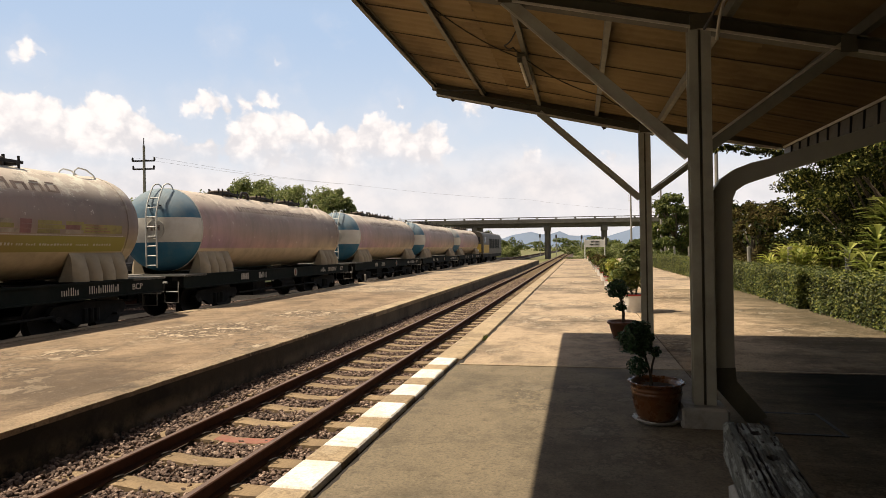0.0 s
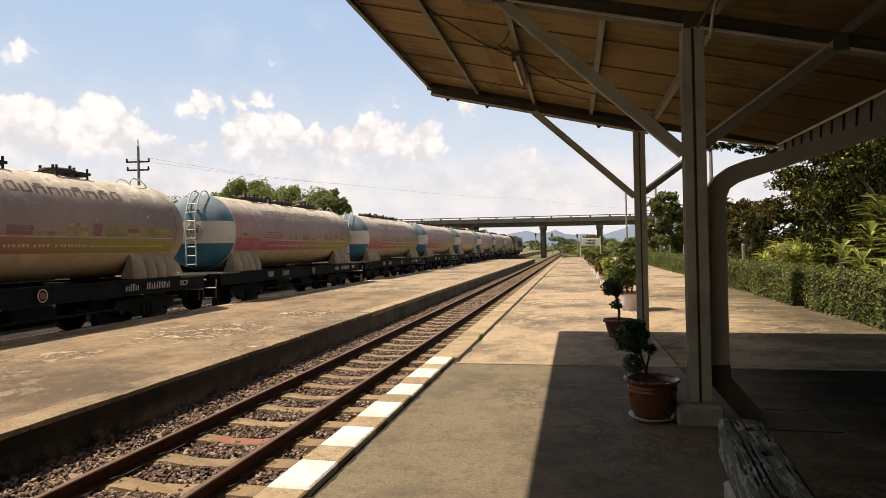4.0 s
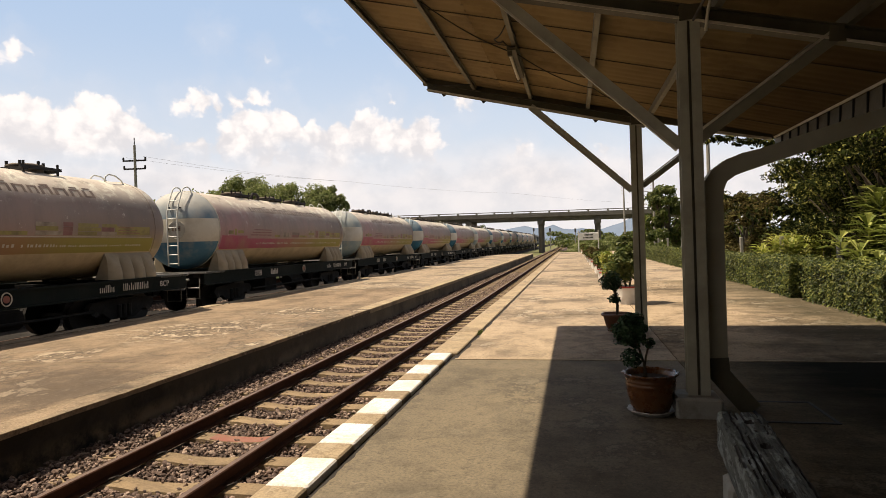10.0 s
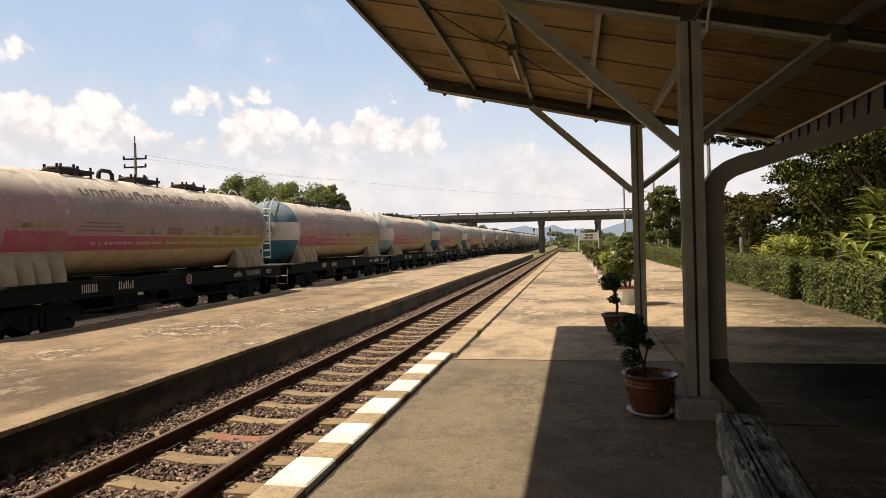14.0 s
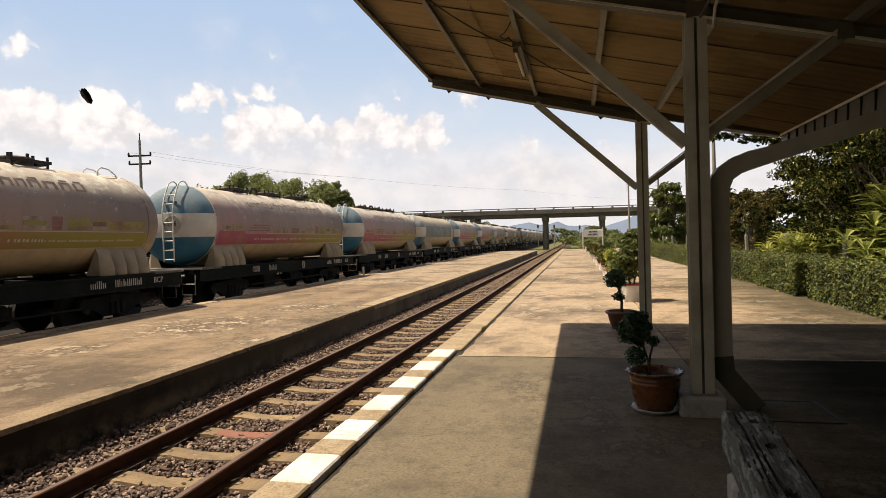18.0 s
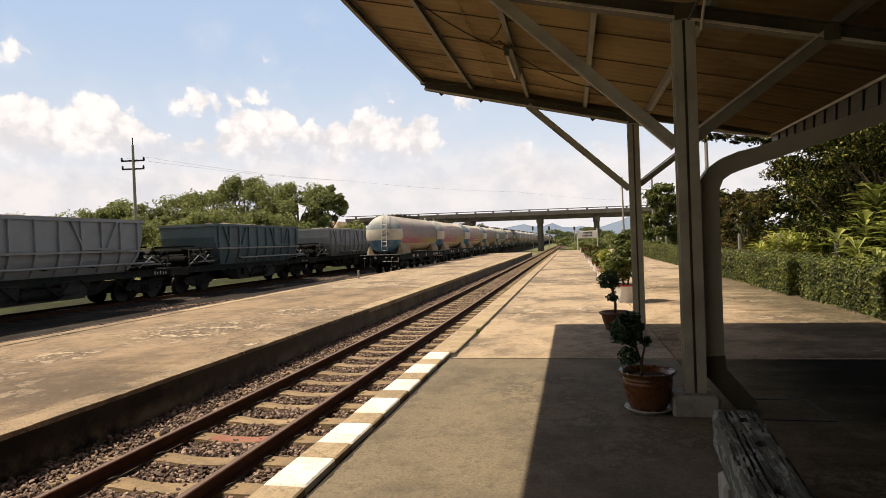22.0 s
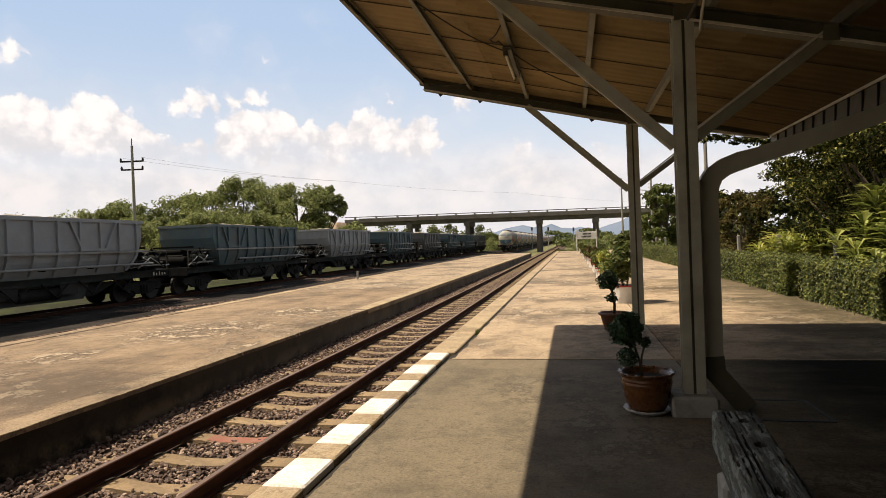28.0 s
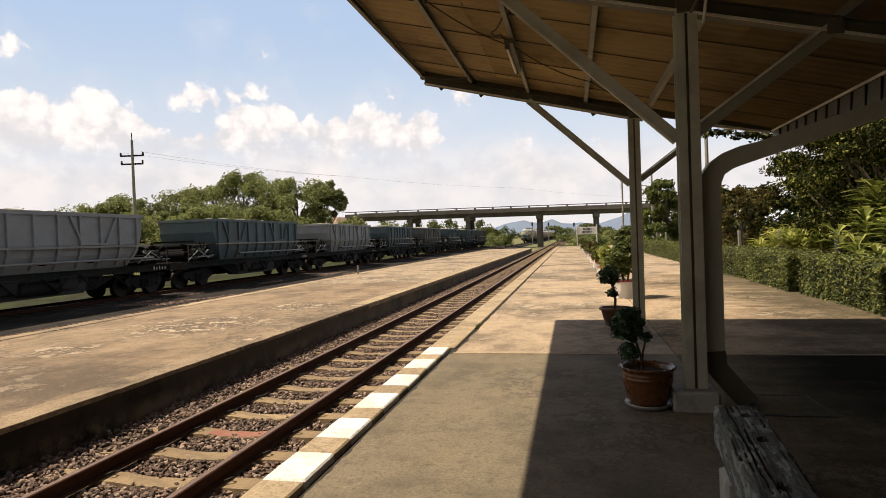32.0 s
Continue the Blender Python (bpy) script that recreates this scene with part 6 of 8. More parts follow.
def hopper_wagon(paint, label, load=None):
    h = thing("hopper_wagon", label, "hopper wagon", "hopper wagons on the siding")
    B, zt, zm, zb = 8.45, 2.97, 1.95, 0.95
    # tapering bin with sloping ends
    def section(z):
        u, e = max(0.0, zm - z) / (zm - zb), max(0.0, 2.38 - z) / (2.38 - zb)
        return 1.36 - 0.36 * u ** 1.6, 0.85 * e ** 1.5
    zs = [zt, 2.38, zm, 1.6, 1.25, zb]
    outer = [[(-section(z)[0], section(z)[1], z), (section(z)[0], section(z)[1], z), (section(z)[0], B - section(z)[1], z), (-section(z)[0], B - section(z)[1], z)] for z in zs]
    b = Bag()
    vs = [p for ring in outer for p in ring]
    fs = [(j * 4 + k, j * 4 + 4 + k, j * 4 + 4 + (k + 1) % 4, j * 4 + (k + 1) % 4) for j in range(len(zs) - 1) for k in range(4)]
    inner = [(-1.28, 0.08, zt), (1.28, 0.08, zt), (1.28, B - 0.08, zt), (-1.28, B - 0.08, zt), (-1.26, 0.1, 2.55), (1.26, 0.1, 2.55), (1.26, B - 0.1, 2.55), (-1.26, B - 0.1, 2.55)]
    n = len(vs)
    vs += inner
    fs += [(k, (k + 1) % 4, n + (k + 1) % 4, n + k) for k in range(4)] + [(n + k, n + (k + 1) % 4, n + 4 + (k + 1) % 4, n + 4 + k) for k in range(4)] + [(n + 4, n + 5, n + 6, n + 7)]
    part("bin", b.add(vs, fs), paint, h)
    part("top_rim", Bag().box(-1.42, -1.30, -0.05, B + 0.05, zt - 0.1, zt + 0.02).box(1.30, 1.42, -0.05, B + 0.05, zt - 0.1, zt + 0.02).box(-1.3, 1.3, -0.05, 0.06, zt - 0.1, zt + 0.02).box(-1.3, 1.3, B - 0.06, B + 0.05, zt - 0.1, zt + 0.02), paint, h)
    for s in (-1, 1):
        for i in range(10):
            y = 0.3 + i * (B - 0.6) / 9
            pts = [(s * (section(z)[0] + 0.035), min(max(y, section(z)[1] + 0.05), B - section(z)[1] - 0.05), z) for z in (zt - 0.08, 2.4, zm, 1.7, 1.45, 1.2)]
            r = Bag()
            for p, q in zip(pts, pts[1:]):
                r.bar(p, q, 0.09, 0.10, up=(1, 0, 0))
            part("rib", r, paint, h)
        for y0 in (0.7, 5.12):
            for d, e in ((0.0, 0.45), (2.0, 1.5)):
                part("diagonal_brace", Bag().bar((s * 1.40, y0 + d, zt - 0.1), (s * 1.40, y0 + e, 1.98), 0.06, 0.10, up=(1, 0, 0)), paint, h)
            part("ledge", Bag().box(s * 1.40 - 0.05, s * 1.40 + 0.05, y0 + 0.38, y0 + 1.57, 1.93, 2.0), paint, h)
        part("side_rail", Bag().box(s * 1.43 - 0.04, s * 1.43 + 0.04, 0.1, B - 0.1, 1.83, 1.90), HOP_RAIL, h)
        part("sill", Bag().prism([(s * a, z) for a, z in ((1.15, 0.88), (1.25, 0.88), (1.25, 0.91), (1.19, 0.91), (1.19, 1.09), (1.25, 1.09), (1.25, 1.12), (1.15, 1.12))], -1.75, B + 1.75), M["hopper_sill"], h)
        part("foot_rail", Bag().tube([(s * 1.42, 2.0, 1.40), (s * 1.42, B + 0.5, 1.40)], 0.04, 8), HOP_RAIL, h, "dull pale operating pipe")
        for y in (2.2, 4.1, 6.0, 7.9):
            part("pipe_bracket", Bag().bar((s * 1.15, y, 1.36), (s * 1.44, y, 1.36), 0.05, 0.06), M["underframe"], h)
        part("chute", Bag().prism([(2.2, 0.95), (B - 2.2, 0.95), (B - 2.5, 0.35), (2.5, 0.35)], s * 0.75 - 0.3, s * 0.75 + 0.3, axis="x"), HOP_CHUTE, h)
        part("underframe_girder", Bag().prism([(0.9, 0.85), (B - 0.9, 0.85), (B - 2.0, 0.42), (2.0, 0.42)], s * 1.0 - 0.04, s * 1.0 + 0.04, axis="x"), M["underframe"], h)
        for k in range(5):
            part("rigging_rod", Bag().tube([(s * 1.28, 1.2 + k * 1.45, 0.95), (s * 1.28, 1.75 + k * 1.45, 0.5), (s * 1.28, 2.2 + k * 1.45, 0.9)], 0.03, 6), M["underframe"], h)
        part("air_reservoir", Bag().tube([(s * 1.05, 3.4, 0.62), (s * 1.05, 4.9, 0.62)], 0.2, 12), M["underframe"], h, smooth=40)
        for y in (3.0, 5.2):
            part("door_gear", Bag().box(s * 1.1 - 0.12, s * 1.1 + 0.12, y - 0.35, y + 0.35, 0.55, 0.95), M["iron"], h)
    m = Bag()
    bar_mark(m, 1.26, B + 0.7, B + 1.5, 0.93, 1.06, 5, 8)
    part("number_lettering", m, M["letter_pale"], h)["kind"] = "stuff"
    # open ends: platforms, brake cylinders, bent rails
    for y0, y1, yb, s in ((-1.8, 0.9, -1.75, -1), (B - 0.9, B + 1.8, B + 1.75, 1)):
        part("end_deck", Bag().box(-1.25, 1.25, y0, y1, 1.06, 1.13), M["underframe"], h)
        part("headstock", Bag().box(-1.22, 1.22, yb - 0.06, yb + 0.06, 0.8, 1.12), M["underframe"], h)
        yc = (y0 + y1) / 2 + s * 0.35
        part("brake_cylinder", Bag().tube([(1.05, yc - 0.52, 1.50), (1.05, yc - 0.45, 1.50), (1.05, yc + 0.35, 1.50), (1.05, yc + 0.42, 1.50)], [0.12, 0.2, 0.2, 0.12], 16), M["hopper_sill"], h, smooth=40)
        part("lever_rod", Bag().tube([(1.25, yc - 0.9, 1.22), (1.25, yc - 0.2, 1.62), (1.25, yc + 0.55, 1.25)], 0.022, 6).tube([(1.24, yc - 0.7, 1.32), (1.24, yc + 0.9, 1.32)], 0.02, 6), M["worn_edge"], h, "brake rods in bright glint colour")
        part("handrail", Bag().tube([(1.2, y0 + 0.15, 1.13), (1.2, y0 + 0.15, 1.85), (1.2, y1 - 0.2, 1.85), (1.2, y1 - 0.2, 1.13)], 0.02, 6), M["zinc"], h)
        part("handrail", Bag().tube([(1.2, y0 + 0.15, 1.5), (1.2, y1 - 0.2, 1.5)], 0.022, 6), M["iron"], h)
        if s > 0:
            part("ridge_plate", Bag().prism([(y1 - 1.2, 1.72), (y1 - 0.75, 1.92), (y1 - 0.3, 1.72), (y1 - 0.75, 1.8)], -0.7, 1.0, axis="x"), M["underframe"], h)
        part("hand_wheel", Bag().tube([(1.27, yc + s * 0.5 + 0.26 * math.cos(k * math.pi / 8), 1.55 + 0.26 * math.sin(k * math.pi / 8)) for k in range(17)], 0.022, 6, caps=False), M["underframe"], h)
        for q, (zz, rr) in enumerate(((1.40, 0.20), (1.78, 0.12))):
            part("air_tank", Bag().tube([(-0.95, yc - 0.55 + 0.2 * q, zz), (-0.88, yc - 0.55 + 0.2 * q, zz), (0.9, yc - 0.55 + 0.2 * q, zz), (0.97, yc - 0.55 + 0.2 * q, zz)], [rr * 0.6, rr, rr, rr * 0.6], 14), M["soot"], h, smooth=40)
        for xx in (-0.6, 0.25, 0.98):
            part("gear_post", Bag().bar((xx, yc - 0.25, 1.13), (xx, yc - 0.25, 1.98), 0.06, 0.06), M["soot"], h)
        part("gear_bar", Bag().bar((-0.9, yc - 0.25, 1.99), (1.05, yc - 0.25, 1.99), 0.06, 0.07), M["soot"], h)
        part("gear_bar", Bag().bar((1.05, yc - 0.8, 1.70), (1.05, yc + 0.9, 1.66), 0.05, 0.06), M["soot"], h)
        part("gear_pipe", Bag().tube([(0.9, yc - 0.9, 1.86), (0.9, yc + 0.8, 1.62)], 0.05, 8), M["soot"], h)
        part("gear_pipe", Bag().tube([(1.1, yc - 0.6, 1.2), (1.15, yc, 1.95), (1.1, yc + 0.5, 1.3)], 0.035, 6), M["soot"], h)
        part("gear_hood", Bag().prism([(yb - s * 0.25, 1.13), (yb - s * 0.35, 1.62), (yb - s * 0.85, 1.80), (yb - s * 1.45, 1.76), (yb - s * 1.95, 1.40), (yb - s * 2.0, 1.13)][::s], -1.0, 0.72, axis="x"), M["soot"], h, "black sooty gear hood")
        for q in range(3):
            part("gear_lever", Bag().tube([(0.95, yb - s * (0.5 + 0.45 * q), 1.13), (1.0, yb - s * (0.55 + 0.5 * q), 1.6 + 0.18 * q)], 0.025, 5), M["underframe"], h)
        part("gear_step", Bag().box(0.75, 1.22, yb - s * 0.55 - 0.14, yb - s * 0.55 + 0.14, 1.42, 1.45), HOP_RAIL, h, "worn pale step plate")
        part("gear_pipe", Bag().tube([(1.24, yb - s * 0.2, 1.30), (1.26, yb - s * 1.0, 1.34), (1.22, yb - s * 1.5, 1.62)], 0.026, 6), HOP_RAIL, h, "pale worn pipe")
        part("name_strip", Bag().box(1.06, 1.075, yb - s * 0.95 - 0.32, yb - s * 0.95 + 0.32, 1.60, 1.67), M["letter_pale"], h, "strip of pale writing")
        part("bin_strut", Bag().bar((0.9, yb - s * 0.9, 1.12), (0.9, yb - s * 2.1, 1.9), 0.09, 0.09), M["iron"], h)
        part("brake_lever", Bag().tube([(1.15, yc - 0.4, 1.2), (1.15, yc + 0.3, 1.62)], 0.02, 6), M["iron"], h)
        part("valve_gear", Bag().slab(-0.9, 0.2, yc - 0.25, yc + 0.2, 1.13, 1.52, 0.05), M["soot"], h)
        part("valve_gear", Bag().slab(0.35, 1.0, yc - s * 0.9 - 0.2, yc - s * 0.9 + 0.2, 1.13, 1.42, 0.06), M["soot"], h)
        part("air_pipe", Bag().tube([(1.1, y0 + 0.2, 1.3), (1.1, yc, 1.3), (0.9, yc, 1.7), (0.9, y1 - 0.2, 1.7)], 0.03, 6), M["iron"], h)
        part("air_pipe", Bag().tube([(-1.1, y0 + 0.2, 1.25), (1.15, y0 + 0.5, 1.25), (1.15, y1 - 0.4, 1.4)], 0.018, 6), M["deck"], h)
        part("coupler", Bag().box(-0.1, 0.1, yb - 0.1 if s > 0 else yb - 0.62, yb + 0.62 if s > 0 else yb + 0.1, 0.62, 0.84), M["iron"], h)
        bogie(h, yb - s * 1.15, M["underframe"])
    if load:
        g = Bag()
        nx, ny = 20, 54
        vs = [(-1.24 + 2.48 * i / nx, 0.15 + (B - 0.3) * j / ny, 2.76 + 0.33 * (1 - abs(i / nx * 2 - 1) ** 1.6) * (1 - abs(j / ny * 2 - 1) ** 6) + 0.10 * noise.noise((i * 0.35, j * 0.35, 1)) + 0.05 * noise.noise((i * 1.3, j * 1.3, 4))) for j in range(ny + 1) for i in range(nx + 1)]
        g.add(vs, [(j * (nx + 1) + i, j * (nx + 1) + i + 1, (j + 1) * (nx + 1) + i + 1, (j + 1) * (nx + 1) + i) for j in range(ny) for i in range(nx)])
        part("stone_load", g, load, h, "heaped pale crushed stone", smooth=True)
    return h


# hoppers stand still, far end first painted light, then dark
HOP_RAIL = mat("worn_grey_rail_paint", (0.26, 0.28, 0.28), (0.17, 0.185, 0.19), 3, 0.5, bump=0.1, c=(0.13, 0.11, 0.09), cscale=1.4, camount=0.5)
HOP_CHUTE = mat("dusty_grey_chute_plate", (0.05, 0.054, 0.052), (0.03, 0.033, 0.032), 2, 0.8, bump=0.2, c=(0.03, 0.028, 0.025), cscale=1.2, camount=0.6)
HOP_LIGHT = mat("light_grey_hopper_paint", (0.275, 0.305, 0.325), (0.22, 0.245, 0.265), 1.5, 0.6, bump=0.08, c=(0.19, 0.165, 0.14), cscale=0.7, camount=0.3)
HOP_DARK = mat("blue_grey_hopper_paint", (0.078, 0.130, 0.148), (0.056, 0.094, 0.110), 1.5, 0.6, bump=0.08, c=(0.15, 0.13, 0.11), cscale=0.7, camount=0.4)
HOP_MID = mat("grey_green_hopper_paint", (0.12, 0.135, 0.135), (0.10, 0.11, 0.11), 1.5, 0.6, bump=0.08, c=(0.13, 0.11, 0.09), cscale=0.7, camount=0.45)
GRAVEL = mat("crushed_stone", (0.28, 0.255, 0.215), (0.18, 0.165, 0.14), 9, 0.95, bump=0.9, fine=14, bdist=0.05)
light = hopper_wagon(HOP_LIGHT, "light grey steel hopper wagon with upright ribs, on the siding", GRAVEL)
dark = hopper_wagon(HOP_DARK, "dark blue-grey hopper wagon heaped with crushed stone", GRAVEL)
mid = hopper_wagon(HOP_MID, "grey-green weathered hopper wagon on the siding", GRAVEL)
HOP0, PITCH_H = 11.4, 13.1
light.matrix_basis = pose(HOPPER_X, HOP0, RAIL_Z)
dark.matrix_basis = pose(HOPPER_X, HOP0 + PITCH_H, RAIL_Z)
copy_thing(light, pose(HOPPER_X, HOP0 + 2 * PITCH_H, RAIL_Z))
copy_thing(dark, pose(HOPPER_X, HOP0 + 3 * PITCH_H, RAIL_Z))
mid.matrix_basis = pose(HOPPER_X, HOP0 + 4 * PITCH_H, RAIL_Z)
copy_thing(dark, pose(HOPPER_X, HOP0 + 5 * PITCH_H, RAIL_Z))
copy_thing(dark, pose(HOPPER_X, HOP0 + 6 * PITCH_H, RAIL_Z))
copy_thing(mid, pose(HOPPER_X, HOP0 + 7 * PITCH_H, RAIL_Z))
copy_thing(light, pose(HOPPER_X, HOP0 - PITCH_H, RAIL_Z))

# the moving train: wagons from the locomotive backwards
STYLE = {-3: ("pink", "slate"), -2: ("pink", "blue"), -1: ("pink", "blue"), 0: ("pink", "blue"), 4: ("rose", "pale"), 5: ("rose", "blue"), 7: ("rose", "pale"), 8: ("rose", "slate"), 10: ("rose", "pale"), 13: ("tan", "slate"), 15: ("rose", "blue"), 16: ("rose", "slate"), 17: ("faded", "slate")}
WAGON_PITCH = 12.32
moulds, train = {}, []
for k in range(-3, 18):
    style = STYLE.get(k, ("rose", "blue"))
    if style in moulds:
        wagon = copy_thing(moulds[style], pose(TANK_X, 0, RAIL_Z))
    else:
        wagon = moulds[style] = tank_wagon(*style)
        if style[1] == "pale":
            wagon["label"] = "dusty tank wagon with pale teal and white ends"
        elif style[0] == "tan":
            wagon["label"] = "cream tank wagon with a grey band and round emblem"
        elif style[1] == "slate":
            wagon["label"] = "faded tank wagon with dull blue and cream ends"
    train.append((wagon, -k * WAGON_PITCH))
engine = locomotive()
train.append((engine, 4 * WAGON_PITCH - 1.0))


def train_way(t):
    """How far the rear ring of the wagon first seen nearest has come along the line."""
    return 14.86 + 9.534 * t + 0.0454 * t ** 2 - 0.000125 * t ** 3

# ---- small fixtures of the canopy ----
M["tube"] = mat("dull_lamp_tube", (0.62, 0.58, 0.46), (0.55, 0.5, 0.4), 6, 0.4, bump=0)
M["cable"] = mat("black_cable", (0.03, 0.027, 0.022), (0.05, 0.04, 0.03), 6, 0.7, bump=0)
M["plaster"] = mat("dark_station_plaster", (0.07, 0.058, 0.045), (0.05, 0.042, 0.034), 1.5, 0.9, bump=0.2)


def old_timber():
    """Grey weathered grain under the last flakes of white paint."""
    m = mat("peeling_white_timber", (0.135, 0.142, 0.125), (0.085, 0.09, 0.08), 6, 0.95, bump=0.0, spec=0.15)
    nt = m.node_tree
    add, link = nt.nodes.new, nt.links.new
    bsdf = nt.nodes["Principled BSDF"]
    col = bsdf.inputs["Base Color"].links[0].from_socket
    tc = add("ShaderNodeTexCoord").outputs["Object"]

    def streak(scale, lo, hi, amount):
        mp, n, r = add("ShaderNodeMapping"), add("ShaderNodeTexNoise"), add("ShaderNodeMapRange")
        mp.inputs["Scale"].default_value = scale
        link(tc, mp.inputs["Vector"])
        link(mp.outputs[0], n.inputs["Vector"])
        n.inputs["Scale"].default_value, n.inputs["Detail"].default_value, n.inputs["Roughness"].default_value = 1.0, 10, 0.7
        link(n.outputs["Fac"], r.inputs["Value"])
        r.inputs["From Min"].default_value, r.inputs["From Max"].default_value, r.inputs["To Max"].default_value = lo, hi, amount
        return r.outputs[0], n.outputs["Fac"]

    def over(f, col, tint):
        k = add("ShaderNodeMix")
        k.data_type = "RGBA"
        link(f, k.inputs[0])
        link(col, k.inputs[6])
        k.inputs[7].default_value = (*tint, 1)
        return k.outputs[2]
    grain, height = streak((70, 4.5, 70), 0.50, 0.66, 0.85)
    col = over(grain, col, (0.03, 0.026, 0.02))
    col = over(streak((16, 4.0, 12), 0.50, 0.56, 0.9)[0], col, (0.25, 0.27, 0.25))
    col = over(streak((34, 7.0, 30), 0.58, 0.64, 0.7)[0], col, (0.022, 0.019, 0.014))
    link(col, bsdf.inputs["Base Color"])
    bp = add("ShaderNodeBump")
    bp.inputs["Strength"].default_value, bp.inputs["Distance"].default_value = 0.9, 0.01
    link(height, bp.inputs["Height"])
    link(bp.outputs[0], bsdf.inputs["Normal"])
    return m


M["timber"] = old_timber()
M["glaze"] = mat("brown_glazed_pot", (0.14, 0.050, 0.015), (0.085, 0.032, 0.011), 6, 0.28, bump=0.1, fine=25, c=(0.19, 0.085, 0.025), cscale=3, camount=0.4, spec=0.5)
M["terracotta"] = mat("red_brown_pot", (0.115, 0.048, 0.026), (0.085, 0.037, 0.022), 6, 0.5, bump=0.08)
M["saucer"] = mat("white_glazed_saucer", (0.36, 0.35, 0.32), (0.28, 0.27, 0.25), 8, 0.4, bump=0.05)
M["white_pot"] = mat("white_planter_paint", (0.70, 0.68, 0.64), (0.58, 0.56, 0.52), 5, 0.6, bump=0.1, c=(0.40, 0.36, 0.30), cscale=3, camount=0.35)
M["red_rim"] = mat("red_rim_paint", (0.42, 0.05, 0.035), (0.33, 0.05, 0.04), 6, 0.6, bump=0.05)
M["soil"] = mat("potting_soil", (0.05, 0.035, 0.025), (0.035, 0.025, 0.018), 20, 0.95, bump=0.6)
M["bark"] = mat("tree_bark", (0.12, 0.095, 0.065), (0.07, 0.057, 0.04), 9, 0.9, bump=0.7, fine=30, bdist=0.02)
M["pole"] = mat("concrete_pole", (0.27, 0.26, 0.23), (0.21, 0.20, 0.18), 3, 0.85, bump=0.2)
M["sign_white"] = mat("white_sign_board", (0.74, 0.74, 0.72), (0.66, 0.66, 0.64), 2, 0.5, bump=0)
M["sign_ink"] = mat("black_sign_lettering", (0.03, 0.03, 0.03), (0.05, 0.05, 0.05), 4, 0.5, bump=0)

leaf_far = leaf_mat("sunlit_far_leaves", (0.115, 0.15, 0.052), (0.20, 0.24, 0.085), (0.28, 0.30, 0.13), 0.6, 0.42)
# near-black tones paint crown shade; a rare bright tone stands for sunlit leaves
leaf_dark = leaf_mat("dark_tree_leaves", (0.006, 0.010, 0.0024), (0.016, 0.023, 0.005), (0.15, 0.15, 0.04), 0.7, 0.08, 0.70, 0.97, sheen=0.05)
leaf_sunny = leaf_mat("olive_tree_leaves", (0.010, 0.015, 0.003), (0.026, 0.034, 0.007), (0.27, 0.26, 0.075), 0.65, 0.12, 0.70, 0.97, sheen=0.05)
leaf_big = leaf_mat("light_green_big_leaves", (0.09, 0.12, 0.026), (0.17, 0.20, 0.046), (0.34, 0.36, 0.11), 0.5, 0.3)
leaf_hedge = leaf_mat("hedge_leaves", (0.020, 0.034, 0.007), (0.052, 0.074, 0.015), (0.17, 0.18, 0.045), 0.5, 0.2, patch=1.8)
leaf_yellow = leaf_mat("yellow_green_leaves", (0.13, 0.18, 0.03), (0.28, 0.31, 0.055), (0.44, 0.43, 0.13), 0.45, 0.35)
leaf_mid = leaf_mat("mid_green_leaves", (0.040, 0.066, 0.014), (0.085, 0.115, 0.025), (0.15, 0.165, 0.045), 0.55, 0.3)
leaf_pot = leaf_mat("potted_plant_leaves", (0.012, 0.035, 0.014), (0.022, 0.06, 0.024), (0.05, 0.10, 0.05), 0.35, 0.15)
leaf_red = leaf_mat("russet_leaves", (0.035, 0.028, 0.009), (0.075, 0.055, 0.018), (0.13, 0.115, 0.04), 0.6, 0.25, sheen=0.08)
leaf_grass = leaf_mat("roadside_grass", (0.06, 0.085, 0.022), (0.095, 0.125, 0.032), (0.17, 0.18, 0.06), 0.7, 0.3)

# lamp on the underside of a purlin, cables across the sheets
lamp = thing("ceiling_lamp", "old fluorescent tube lamp fixed under the canopy purlin", "lamp")
part("batten", Bag().box(-0.70, -0.60, 7.0, 8.25, ROOF(-0.65) - 0.165, ROOF(-0.65) - 0.115), M["beam"], lamp)
part("tube", Bag().tube([(-0.67, 7.06, ROOF(-0.65) - 0.19), (-0.67, 8.18, ROOF(-0.65) - 0.19)], 0.019, 8), M["tube"], lamp, smooth=True)
for y in (7.05, 8.19):
    part("tube_holder", Bag().box(-0.695, -0.645, y - 0.02, y + 0.02, ROOF(-0.65) - 0.215, ROOF(-0.65) - 0.16), M["beam"], lamp)


def cable(points, r=0.007, sag=0.0, name="cable", label="thin black cable slung under the canopy", cat="cable"):
    pts = []
    for a, b in zip(points, points[1:]):
        a, b = Vector(a), Vector(b)
        for i in range(9):
            u = i / 9
            p = a.lerp(b, u)
            p.z -= sag * 4 * u * (1 - u)
            pts.append(p)
    pts.append(Vector(points[-1]))
    tagged(part(name, Bag().tube(pts, r, 5), M["cable"], smooth=True), label, cat)


